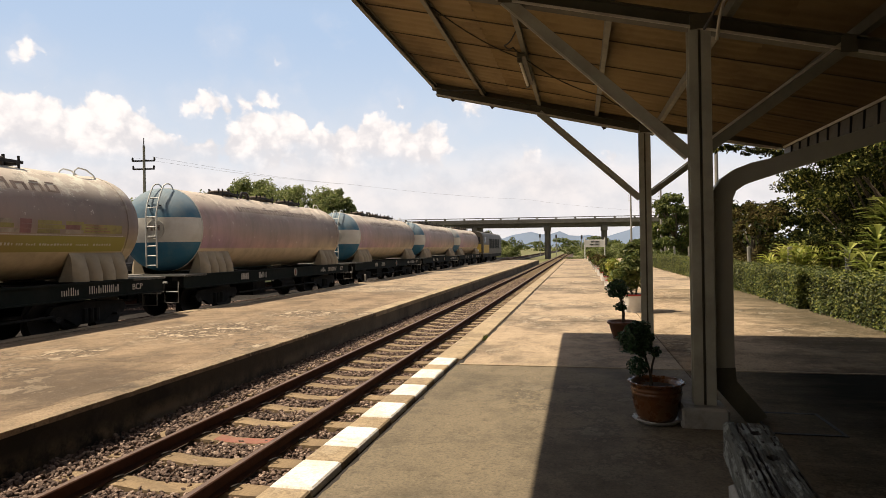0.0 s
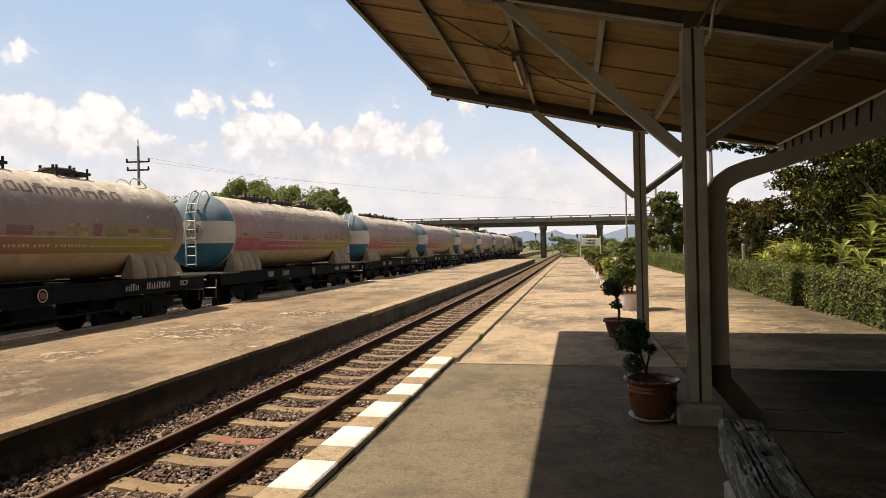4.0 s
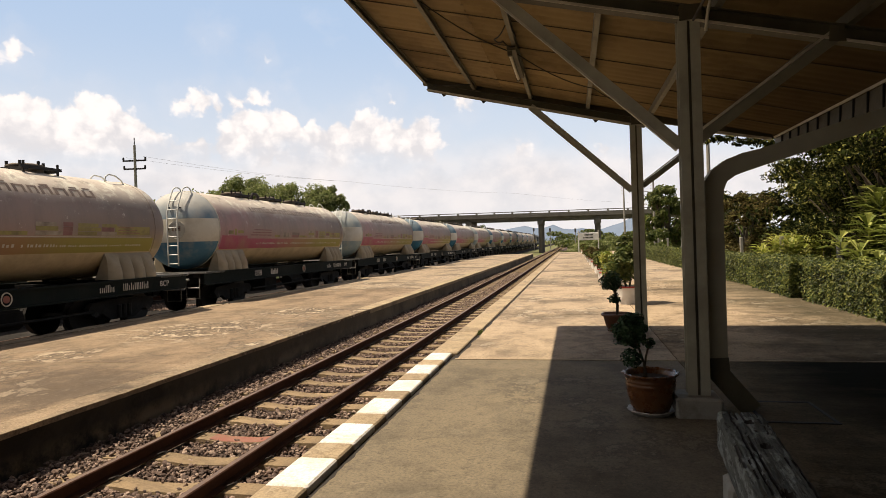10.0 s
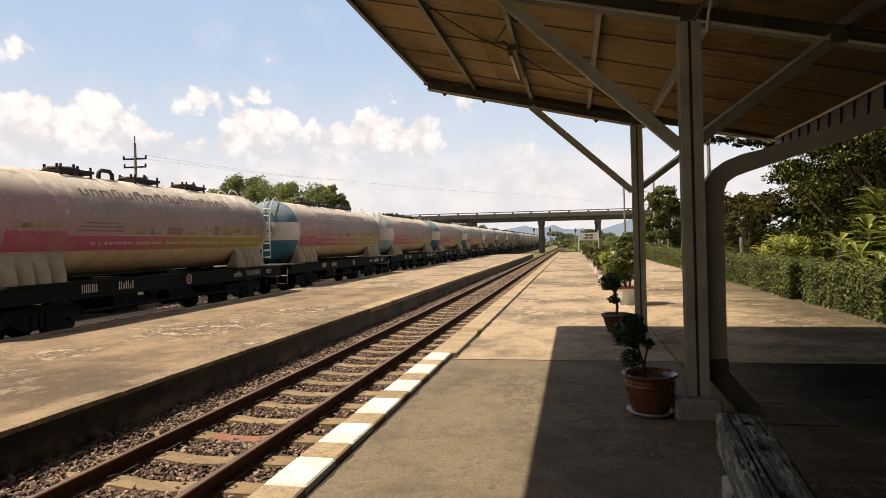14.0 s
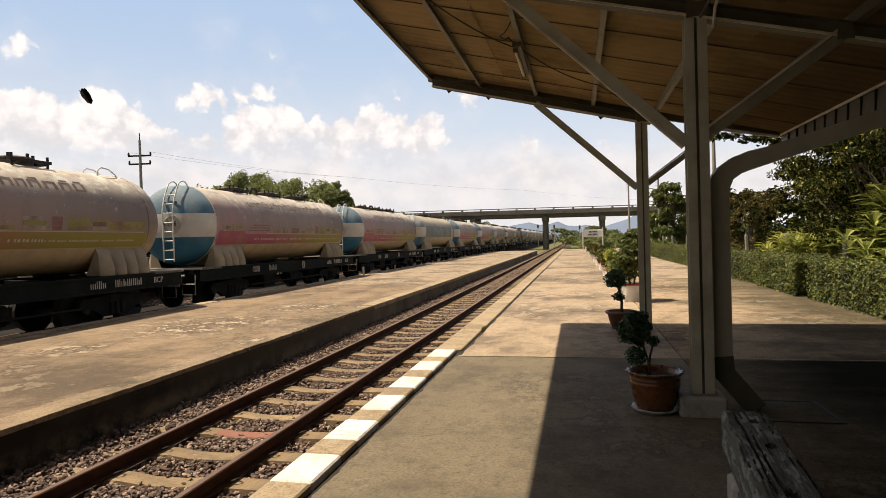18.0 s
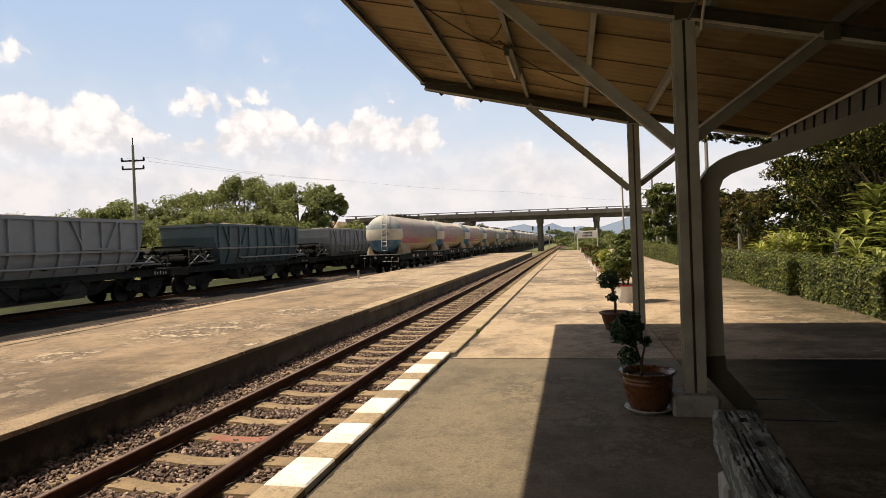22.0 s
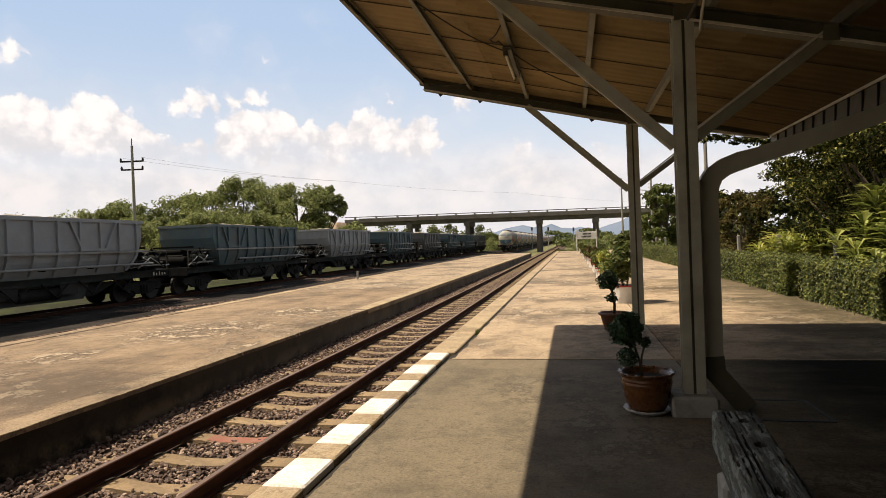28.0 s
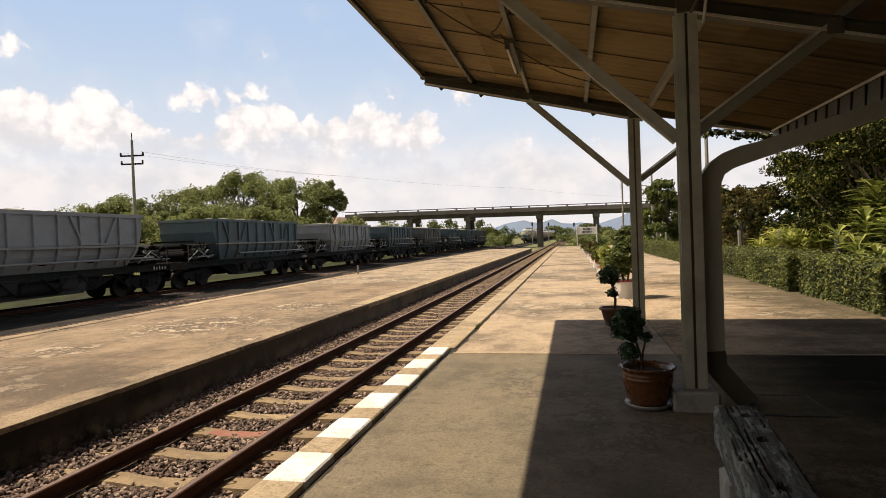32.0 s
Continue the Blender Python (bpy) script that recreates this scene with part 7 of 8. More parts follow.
cable([(-1.5, 6.2, ROOF(-1.5) - 0.03), (-0.6, 7.2, ROOF(-0.6) - 0.14), (0.3, 8.3, ROOF(0.3) - 0.13), (1.15, 9.2, ROOF(1.15) - 0.13)], sag=0.06)
cable([(-0.64, 6.3, ROOF(-0.64) - 0.12), (-0.78, 6.5, ROOF(-0.7) - 0.2), (-0.72, 6.8, ROOF(-0.7) - 0.13), (-0.6, 6.95, ROOF(-0.6) - 0.13)], 0.008, 0.03)
cable([(-2.3, 9.9, ROOF(-2.3) - 0.13), (-1.5, 9.3, ROOF(-1.5) - 0.12)], 0.009, 0.0)
cable([(0.95, 5.1, ROOF(1.0) - 0.25), (0.98, 4.0, ROOF(1.0) - 0.14), (1.0, 1.0, ROOF(1.0) - 0.13)], 0.012, 0.02)

# two walls out of view, added to keep light from under the canopy
tagged(part("wall_station", Bag().box(3.45, 3.70, -22, 7.5, -0.02, 2.62), M["plaster"]), "unseen dark wall added to block light under the canopy", "wall", kind="structure")

tagged(part("wall_end", Bag().box(1.0, 3.45, -20.2, -20.0, -0.02, 2.6), M["plaster"]), "unseen dark end wall added to block light", "wall", kind="structure")

# ---- bench, hatch, pots ----
def build_bench():
    b = thing("timber_bench", "old timber baulk bench with peeling white paint", "bench", at=pose(0.90, 3.84, 0, 0, 0, -5.4))
    L, w, z0, z1, n, m = 2.3, 0.125, 0.20, 0.405, 150, 44

    def groove(x, y):
        """Depth of the open cracks that run along the grain."""
        u = x + 0.014 * noise.noise((x * 9, y * 2.3, 1)) + 0.006 * noise.noise((x * 30, y * 9, 5))
        d = 0.0
        for k in range(9):
            c = -0.11 + 0.027 * k
            open_here = noise.noise((k * 7.3, y * 1.9, 3)) + 0.35 * noise.noise((k * 3.1, y * 7, 8)) + (0.45 if k in (2, 3) else -0.12)
            if open_here > 0:
                half = 0.0022 + 0.0065 * min(1.0, open_here)
                d = max(d, 0.026 * max(0.0, 1 - abs(u - c) / half))
        for hx, hy, r in ((0.02, -0.19, 0.028), (0.032, -0.60, 0.030), (0.0, -1.2, 0.03)):
            q = math.hypot(x - hx, (y - hy) * 0.75)
            d = max(d, 0.035 * max(0.0, 1 - (q / r) ** 2))
        return d
    vs, deep = [], []
    for i in range(n + 1):
        y = -L * i / n
        ends = 0.012 * noise.noise((i * 0.3, 1, 2))
        ring = [(-w, z0, 0.0), (-w + 0.006 * noise.noise((1, y * 5, 4)), 0.28, 0.0), (-w + 0.006 * noise.noise((2, y * 6, 4)), 0.35, 0.0)]
        for j in range(m + 1):
            x = -w + 0.004 + (2 * w - 0.008) * j / m
            edge = max(0.0, abs(x) - (w - 0.03)) / 0.03
            z = z1 - 0.016 * edge ** 2 + 0.006 * noise.noise((x * 16, y * 2.0, 0)) + 0.0035 * noise.noise((x * 70, y * 6, 0)) + ends * edge
            g = groove(x, y)
            ring.append((x, z - g, g))
        ring += [(w, 0.34, 0.0), (w, z0, 0.0)]
        vs += [(x, y + (0.02 * noise.noise((x * 25, 3, z * 9)) if i == 0 else 0.0), z) for x, z, _ in ring]
        deep.append([g for _, _, g in ring])
    k = len(deep[0])
    v = Bag()
    for i in range(n):
        for a in range(k):
            q = (a + 1) % k
            # deep faces take the dark slot, which paints shade into the cracks
            dark = max(deep[i][a], deep[i][q], deep[i + 1][a], deep[i + 1][q]) > 0.010
            v.f.append((i * k + a, i * k + q, (i + 1) * k + q, (i + 1) * k + a))
            v.m.append(1 if dark else 0)
    v.v = vs
    v.f += [tuple(range(k - 1, -1, -1)), tuple(n * k + a for a in range(k))]
    v.m += [0, 0]
    part("seat_beam", v, [M["timber"], M["joint"]], b)
    for y in (-0.52, -1.75):
        part("support_block", Bag().slab(-0.15, 0.13, y - 0.12, y + 0.12, 0.0, 0.2, 0.02), M["foot_paint"], b, "rough concrete block")


build_bench()
h = thing("floor_hatch", "rusty steel hatch flush in the platform floor", "hatch")
part("frame", Bag().box(1.36, 1.90, 5.06, 5.09, 0.0, 0.008).box(1.36, 1.90, 5.67, 5.70, 0.0, 0.008).box(1.36, 1.385, 5.09, 5.67, 0.0, 0.008).box(1.875, 1.90, 5.09, 5.67, 0.0, 0.008), M["iron"], h)
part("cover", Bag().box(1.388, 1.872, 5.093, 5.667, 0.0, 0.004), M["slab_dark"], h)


def leaves(n, sampler, size, seed=1, long=1.5, up=0.35, fold=0.25):
    """Leaf blades of two folded halves, scattered by sampler(rnd, n) -> places and outward ways."""
    rnd = np.random.RandomState(seed)
    P, N = sampler(rnd, n)
    n = len(P)
    N = N + rnd.normal(0, 0.55, (n, 3)) + np.array((0, 0, up))
    N /= np.linalg.norm(N, axis=1, keepdims=True) + 1e-9
    T = rnd.normal(0, 1, (n, 3))
    T -= N * (T * N).sum(1, keepdims=True)
    T /= np.linalg.norm(T, axis=1, keepdims=True) + 1e-9
    S = np.cross(N, T)
    s = (size * rnd.uniform(0.6, 1.35, n))[:, None]
    a, b = P - T * s * long / 2, P + T * s * long / 2
    l, r = P - S * s * 0.42 + N * s * fold, P + S * s * 0.42 + N * s * fold
    V = np.stack([a, r, b, l], 1).reshape(-1, 3)
    bag = Bag()
    bag.v = [tuple(v) for v in V.tolist()]
    bag.f = [f for i in range(0, 4 * n, 4) for f in ((i, i + 1, i + 2), (i, i + 2, i + 3))]
    bag.m = [0] * len(bag.f)
    return bag


def ball(cx, cy, cz, r, squash=1.0, hollow=0.45):
    def f(rnd, n):
        d = rnd.normal(0, 1, (n, 3))
        d /= np.linalg.norm(d, axis=1, keepdims=True)
        q = d * (rnd.uniform(hollow, 1.0, n) ** 0.6)[:, None]
        q *= (1 + 0.16 * np.sin(5 * d[:, :1] + 3 * d[:, 1:2]) + 0.1 * np.sin(9 * d[:, 2:]))
        return q * np.array((r, r, r * squash)) + np.array((cx, cy, cz)), d
    return f


def join(*bags):
    out = Bag()
    for b in bags:
        out.add(b.v, b.f)
    return out


# the glazed pot beside the post, and the red-brown one beyond
p = thing("potted_plant", "clipped plant in a brown glazed pot on a white saucer", "potted plant", "potted plants along the platform", at=pose(0.565, 5.27, 0))


def scalloped(bag, least, above, waves, swing):
    """Ruffles the rim: swells the outermost vertices in waves round the axis."""
    out = []
    for x, y, z in bag.v:
        r, a = math.hypot(x, y), math.atan2(y, x)
        f = 1 + swing * math.cos(waves * a) if r > least and z > above else 1.0
        out.append((x * f, y * f, z + (0.22 * swing * math.cos(waves * a + 0.6) * r if f != 1.0 else 0.0)))
    bag.v = out
    return bag


part("saucer", scalloped(Bag().lathe([(0.0, 0.0), (0.155, 0.0), (0.178, 0.022), (0.190, 0.036), (0.183, 0.041), (0.155, 0.030), (0.0, 0.026)], 72), 0.17, 0.01, 14, 0.035), M["saucer"], p, "white scalloped saucer", smooth=True)
part("pot", scalloped(Bag().lathe([(0.0, 0.028), (0.140, 0.028), (0.158, 0.06), (0.182, 0.14), (0.195, 0.21), (0.197, 0.235), (0.204, 0.245), (0.197, 0.255), (0.197, 0.268), (0.203, 0.276), (0.197, 0.284), (0.200, 0.305), (0.216, 0.322), (0.226, 0.334), (0.212, 0.339), (0.186, 0.32), (0.184, 0.28), (0.0, 0.28)], 84), 0.206, 0.31, 16, 0.03), M["glaze"], p, "brown glazed pot", smooth=True)
part("soil", Bag().lathe([(0.0, 0.292), (0.178, 0.288)], 20), M["soil"], p)
part("stem", Bag().tube([(-0.03, 0, 0.28), (-0.05, 0.0, 0.42), (-0.08, 0.0, 0.52), (-0.12, 0.0, 0.62)], 0.011, 7), M["bark"], p, smooth=True)
part("stem", Bag().tube([(-0.05, 0, 0.28), (-0.03, 0.02, 0.45), (0.0, 0.0, 0.58)], 0.009, 7), M["bark"], p, smooth=True)
part("foliage", leaves(1000, ball(-0.14, 0, 0.675, 0.133), 0.036, 2, 1.25), leaf_pot, p)
part("foliage", leaves(330, ball(-0.14, 0.0, 0.455, 0.083), 0.026, 3, 1.25), leaf_pot, p)
part("foliage", leaves(70, ball(0.0, 0.0, 0.575, 0.042), 0.028, 4, 1.25), leaf_pot, p)
q = thing("potted_plant", "ball-clipped plant in a red-brown pot", "potted plant", "potted plants along the platform", at=pose(0.61, 9.93, 0))
part("saucer", Bag().lathe([(0.0, 0.0), (0.15, 0.0), (0.17, 0.03), (0.155, 0.03), (0.0, 0.02)], 22), M["terracotta"], q, smooth=True)
part("pot", Bag().lathe([(0.0, 0.02), (0.145, 0.02), (0.18, 0.1), (0.212, 0.23), (0.235, 0.235), (0.245, 0.25), (0.24, 0.275), (0.215, 0.275), (0.205, 0.24), (0.0, 0.24)], 28), M["terracotta"], q, smooth=True)
part("stem", Bag().tube([(0.0, 0, 0.22), (0.01, 0, 0.4), (-0.03, 0, 0.65)], 0.022, 8), M["bark"], q, smooth=True)
part("foliage", leaves(700, ball(-0.07, 0, 0.77, 0.165, 0.85), 0.04, 6, 1.25), leaf_pot, q)
part("foliage", leaves(160, ball(-0.03, 0.0, 0.50, 0.09, 0.8), 0.035, 7, 1.25), leaf_pot, q)


def planter(at, r, hgt, bush_r, bush_h, leaf, n, seed, label, size=0.07):
    o = thing("planter", label, "planter", "white planters along the platform", at=at)
    part("pot", Bag().lathe([(0.0, 0.0), (r * 0.9, 0.0), (r, hgt * 0.9), (r * 1.05, hgt * 0.9), (r * 1.05, hgt), (r * 0.9, hgt), (r * 0.88, hgt * 0.85), (0, hgt * 0.85)], 24), M["white_pot"], o, smooth=35)
    part("rim", Bag().lathe([(r * 1.055, hgt * 0.91), (r * 1.07, hgt * 0.95), (r * 1.055, hgt * 1.003), (r * 0.9, hgt * 1.006)], 24), M["red_rim"], o, "red painted rim", smooth=True)
    rnd = random.Random(seed)
    for i in range(4):
        a = i * 1.7 + rnd.random()
        part("stem", Bag().tube([(0.04 * math.cos(a), 0.04 * math.sin(a), hgt * 0.8), (bush_r * 0.5 * math.cos(a), bush_r * 0.5 * math.sin(a), hgt + bush_h * 0.6)], [0.018, 0.008], 6), M["bark"], o)
    part("foliage", join(*[leaves(n // 4, ball(bush_r * 0.4 * math.cos(k * 1.6 + seed), bush_r * 0.4 * math.sin(k * 1.6 + seed), hgt + bush_h * (0.32 + 0.16 * k), bush_r * (0.95 - 0.12 * k), bush_h * 0.33 / bush_r, 0.2), size, seed * 9 + k, 1.7) for k in range(4)]), leaf, o)
    return o


planter(pose(1.11, 14.05, 0), 0.25, 0.39, 0.36, 1.15, leaf_mid, 2400, 3, "white planter with a tall leafy green bush", 0.07)
planter(pose(1.02, 18.3, 0), 0.22, 0.36, 0.34, 0.72, leaf_yellow, 1100, 5, "white planter with a yellow-green croton bush", 0.07)
planter(pose(1.0, 20.6, 0), 0.22, 0.36, 0.34, 0.7, leaf_mid, 1100, 6, "white planter with a green bush", 0.085)
for i, y in enumerate((22.9, 26.7, 31, 35.5, 40.5, 45.5, 51, 57, 63, 69)):
    planter(pose(1.02 - 0.012 * i, y, 0), 0.22, 0.36, 0.33, 0.50 + 0.08 * (i % 3), (leaf_red, leaf_mid, leaf_red, leaf_mid)[i % 4], 420, 11 + i, "white planter with a low reddish bush" if i % 2 == 0 else "white planter with a low green bush", 0.10)

# ---- signs, poles, signals ----
s = thing("station_sign", "white station name board on two posts", "sign", at=pose(1.75, 77.5, 0))
part("board", Bag().slab(-1.15, 1.15, -0.04, 0.04, 1.38, 2.28, 0.02), M["sign_white"], s)
for i, (a, b, z) in enumerate(((-0.45, 0.5, 1.93), (-0.6, 0.6, 1.58))):
    k = Bag()
    w, x = 0.0, a
    while x < b:
        k.box(x, x + 0.11, -0.05, -0.042, z, z + 0.2)
        x += 0.15
    part("name_lettering", k, M["sign_ink"], s)
for x in (-1.19, 1.19):
    part("post", Bag().tube([(x, 0, -0.6), (x, 0, 2.55)], 0.07, 10), M["white_pot"], s)

u = thing("utility_pole", "tall concrete utility pole with two cross-arms", "utility pole", at=pose(-40.0, 50, -0.6, 0, 0, 10))
part("shaft", Bag().tube([(0, 0, 0), (0, 0, 12.3)], [0.19, 0.11], 10), M["pole"], u, smooth=40)
part("top_pin", Bag().tube([(0, 0, 11.6), (0, 0, 13.0)], 0.045, 6), M["iron"], u)
for z, w in ((10.85, 1.05), (10.08, 1.0)):
    part("cross_arm", Bag().box(-w * 1.1, w, -0.06, 0.06, z - 0.07, z + 0.07), M["iron"], u)
    for x in (-w * 1.05, w * 0.95):
        part("insulator", Bag().lathe([(0.0, 0.07), (0.09, 0.07), (0.11, 0.16), (0.07, 0.2), (0.09, 0.28), (0.0, 0.36)], 8, (x, 0, z)), M["iron"], u)
for dz, x0 in ((11.0, -41.0), (11.0, -39.1)):
    pts = [(x0, 50, dz - 0.4), (-30, 78, 10.4), (-10, 112, 10.3), (16, 160, 10.2)]
    cable(pts, 0.008, 0.3, "overhead_wire", "thin overhead wire between the poles", "wire")

for x, y, top, lampy in ((7.4, 60, 7.6, True), (7.15, 35, 8.6, False), (5.9, 75, 9.0, False)):
    o = thing("street_lamp" if lampy else "utility_pole", "slim grey lamp pole with a bent arm" if lampy else "grey pole with a row of insulators", "street lamp" if lampy else "utility pole", at=pose(x, y, -0.6))
    part("shaft", Bag().tube([(0, 0, 0), (0, 0, top)], [0.13, 0.08], 8), M["pole"], o)
    if lampy:
        part("arm", Bag().tube([(0, 0, top - 1.6), (-0.5, 0, top - 1.25), (-1.3, 0, top - 1.15)], 0.035, 6), M["pole"], o)
        part("lamp_head", Bag().box(-1.75, -1.25, -0.1, 0.1, top - 1.22, top - 1.1), M["zinc"], o)
    for i in range(5):
        part("insulator", Bag().lathe([(0, 0), (0.06, 0.02), (0.07, 0.1), (0, 0.14)], 8, (-0.2, 0, top - 0.4 - i * 0.32)), M["white_bar"], o)

for x, y, zt in ((-9.5, 150, 4.4), (-5.6, 150, 4.2), (0.4, 150, 3.9)):
    o = thing("railway_signal", "black railway signal head on a slim post", "signal", "signals beyond the bridge", at=pose(x, y, 0))
    part("post", Bag().tube([(0, 0, -0.65), (0, 0, zt - 0.2)], 0.09, 8), M["pole"], o)
    part("head", Bag().slab(-0.21, 0.21, -0.1, 0.1, zt - 0.55, zt + 0.3, 0.05), M["sign_ink"], o)

o = thing("marker_post", "short grey marker post at the platform edge", "post", at=pose(-9.62, 26.4, 0))
part("stake", Bag().slab(-0.04, 0.04, -0.04, 0.04, 0, 0.36, 0.015), M["pole"], o)

# fence posts behind the hedge
for i, y in enumerate((12.6, 15.7, 19.95, 24.0, 28.3, 32.5, 37, 42, 47)):
    o = thing("fence_post", "weathered concrete fence post behind the hedge", "fence post", "posts of the hedge fence", at=pose(6.0 + 0.02 * (i % 3), y, -0.6, random.uniform(-2, 2), random.uniform(-2, 2), 0))
    part("shaft", Bag().slab(-0.055, 0.055, -0.055, 0.055, 0, 1.95, 0.02), M["pole"], o)

# a fly that darts past close to the lens
fly = thing("beetle", "small dark flying beetle", "insect", at=pose(-1.2, -0.6, 2.2))
part("body", Bag().lathe([(0.0, -0.007), (0.0022, -0.005), (0.0030, 0.0), (0.0024, 0.005), (0.0, 0.0065)], 10), M["sign_ink"], fly, smooth=True)
for sgn in (-1, 1):
    part("wing", Bag().add([(0, 0.00070, 0.00210), (sgn * 0.00210, 0.00140, 0.00560), (sgn * 0.00315, 0.00210, 0.00070), (sgn * 0.00210, 0.00140, -0.00420), (0, 0.00105, 0.00245), (sgn * 0.00210, 0.00175, 0.00595), (sgn * 0.00315, 0.00245, 0.00105), (sgn * 0.00210, 0.00175, -0.00385)], [(0, 1, 2, 3), (7, 6, 5, 4), (0, 4, 5, 1), (1, 5, 6, 2), (2, 6, 7, 3), (3, 7, 4, 0)]), M["cable"], fly)

# ---- greenery and distance ----
def hedge(name, x0, x1, y0, y1, z1, n, size, label, seed):
    o = thing(name, label, "hedge")
    core = Bag()
    m = int((y1 - y0) / 0.8)
    V = []
    for j in range(m + 1):
        y = y0 + (y1 - y0) * j / m
        w = 0.06 * noise.noise((y, 1, 1))
        V += [(x0 + 0.16 + w, y, -0.1), (x0 + 0.14 + w, y, z1 - 0.18 + w), (x1 - 0.14, y, z1 - 0.18 + w), (x1 - 0.14, y, -0.6)]
    core.add(V, [(4 * j + k, 4 * j + 4 + k, 4 * j + 5 + k, 4 * j + 1 + k) for j in range(m) for k in range(3)] + [(0, 1, 2, 3), tuple(4 * m + k for k in (3, 2, 1, 0))])
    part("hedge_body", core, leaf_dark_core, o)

    def f(rnd, k):
        y = y0 + (y1 - y0) * rnd.rand(k) ** 1.7
        side = rnd.rand(k)
        bump = np.array([noise.noise((q * 0.9, 4, 4)) * 0.10 + noise.noise((q * 3.1, 2, 4)) * 0.06 for q in y])
        x = np.where(side < 0.6, x0 + 0.05 + bump + rnd.normal(0, 0.065, k), rnd.uniform(x0, x1, k))
        z = np.where(side < 0.6, rnd.uniform(0.0, z1, k), z1 + bump + rnd.normal(0, 0.05, k) - 0.04)
        x = x + 0.10 * np.maximum(0, 0.12 - z)
        N = np.where((side < 0.6)[:, None], np.array((-1.0, -0.2, 0.3)), np.array((-0.2, -0.2, 1.0)))
        return np.stack([x, y, z], 1), N
    tagged(part("leaves", leaves(n, f, size, seed, 1.5), leaf_hedge, o), kind="stuff")
    return o


# dark body colour puts in the shade between the hedge leaves
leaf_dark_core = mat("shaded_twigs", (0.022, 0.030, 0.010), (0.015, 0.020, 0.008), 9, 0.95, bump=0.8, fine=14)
hedge("hedge", 4.72, 5.7, 10.6, 14.35, 0.80, 15000, 0.040, "clipped green hedge along the platform edge", 1)
hedge("hedge", 4.70, 5.7, 14.75, 62, 0.80, 48000, 0.046, "long clipped green hedge along the platform edge", 2)


def tree(x, y, hgt, r, leaf, n, size, seed, label, low=0.25, ground=-0.6, name="tree", clumps=26, squash=1.0, girth=0.045):
    """A tapered trunk with limbs and a crown of leaf clumps with gaps."""
    rnd = random.Random(seed)
    t = thing(name, label, "tree", at=pose(x, y, ground))
    trunk = Bag()
    lean = (rnd.uniform(-0.3, 0.3), rnd.uniform(-0.3, 0.3))
    top = hgt * 0.72
    trunk.tube([(lean[0] * u, lean[1] * u, top * u) for u in (0, 0.25, 0.5, 0.75, 1)], [girth * hgt * (1 - 0.75 * u) + 0.02 for u in (0, 0.25, 0.5, 0.75, 1)], 8)
    bags = []
    for i in range(clumps):
        a = i * 2.4 + rnd.uniform(-0.5, 0.5)
        u = rnd.uniform(low, 1.0)
        reach = r * math.sqrt(max(0.05, 1 - ((u - 0.5) / 0.62) ** 2)) * rnd.uniform(0.35, 0.95)
        c = (reach * math.cos(a), reach * math.sin(a), hgt * u * 0.95)
        cr = r * rnd.uniform(0.20, 0.40) * (1.05 - 0.3 * u)
        bags.append(leaves(int(n / clumps), ball(*c, cr, 0.75 * squash, 0.25), size, seed * 100 + i, 1.6))
        if i % 2 == 0:
            s0 = min(0.75, max(0.18, u - 0.3))
            trunk.tube([(lean[0] * s0, lean[1] * s0, top * s0), (c[0] * 0.5, c[1] * 0.5, (c[2] + top * s0) / 2), c], [girth * 0.36 * hgt, girth * 0.22 * hgt, girth * 0.09 * hgt], 6)
    part("trunk", trunk, M["bark"], t, smooth=50)
    part("crown", join(*bags), leaf, t)
    return t


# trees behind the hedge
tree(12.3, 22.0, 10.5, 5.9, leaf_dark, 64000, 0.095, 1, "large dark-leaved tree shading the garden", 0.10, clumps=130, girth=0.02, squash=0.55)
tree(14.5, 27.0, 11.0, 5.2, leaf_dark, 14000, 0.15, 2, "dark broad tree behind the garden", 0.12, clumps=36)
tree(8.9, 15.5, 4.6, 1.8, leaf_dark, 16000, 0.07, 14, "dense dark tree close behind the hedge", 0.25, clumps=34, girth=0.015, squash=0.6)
twig = thing("overhanging_branch", "leafy branch hanging over the garden", "branch")
part("bough", Bag().tube([(9.9, 22, 5.4), (7.6, 22, 5.2), (6.0, 22, 4.6), (4.6, 22, 4.6)], [0.09, 0.06, 0.03, 0.01], 6), M["bark"], twig)
part("foliage", join(*[leaves(55, ball(4.55 + 0.30 * k, 21.9 + 0.1 * (k % 2), 4.66 - 0.05 * k + 0.05 * (k % 3), 0.24, 0.6, 0.2), 0.10, 500 + k, 1.6) for k in range(7)]), leaf_dark, twig)
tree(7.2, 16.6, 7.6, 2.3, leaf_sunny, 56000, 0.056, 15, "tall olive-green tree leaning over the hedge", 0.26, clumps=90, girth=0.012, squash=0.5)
tree(8.7, 34.0, 4.3, 1.7, leaf_red, 6500, 0.10, 4, "russet-leaved tree by the fence", 0.2, clumps=24)
tree(10.5, 40.0, 4.6, 2.6, leaf_dark, 5000, 0.18, 5, "dark tree farther along the garden", 0.15, clumps=26)
blooming = tree(7.8, 55.0, 6.4, 2.2, leaf_mid, 9000, 0.19, 6, "rounded green tree with a few white blossoms", 0.12, clumps=40)
part("blossom", leaves(46, ball(0, 0, 3.4, 2.3, 1.1, 0.85), 0.16, 61, 1.2), M["white_pot"], blooming, "white blossoms")["kind"] = "stuff"
tree(11.0, 66.0, 6.4, 3.2, leaf_mid, 4000, 0.22, 7, "green tree near the bridge", 0.15, clumps=22)
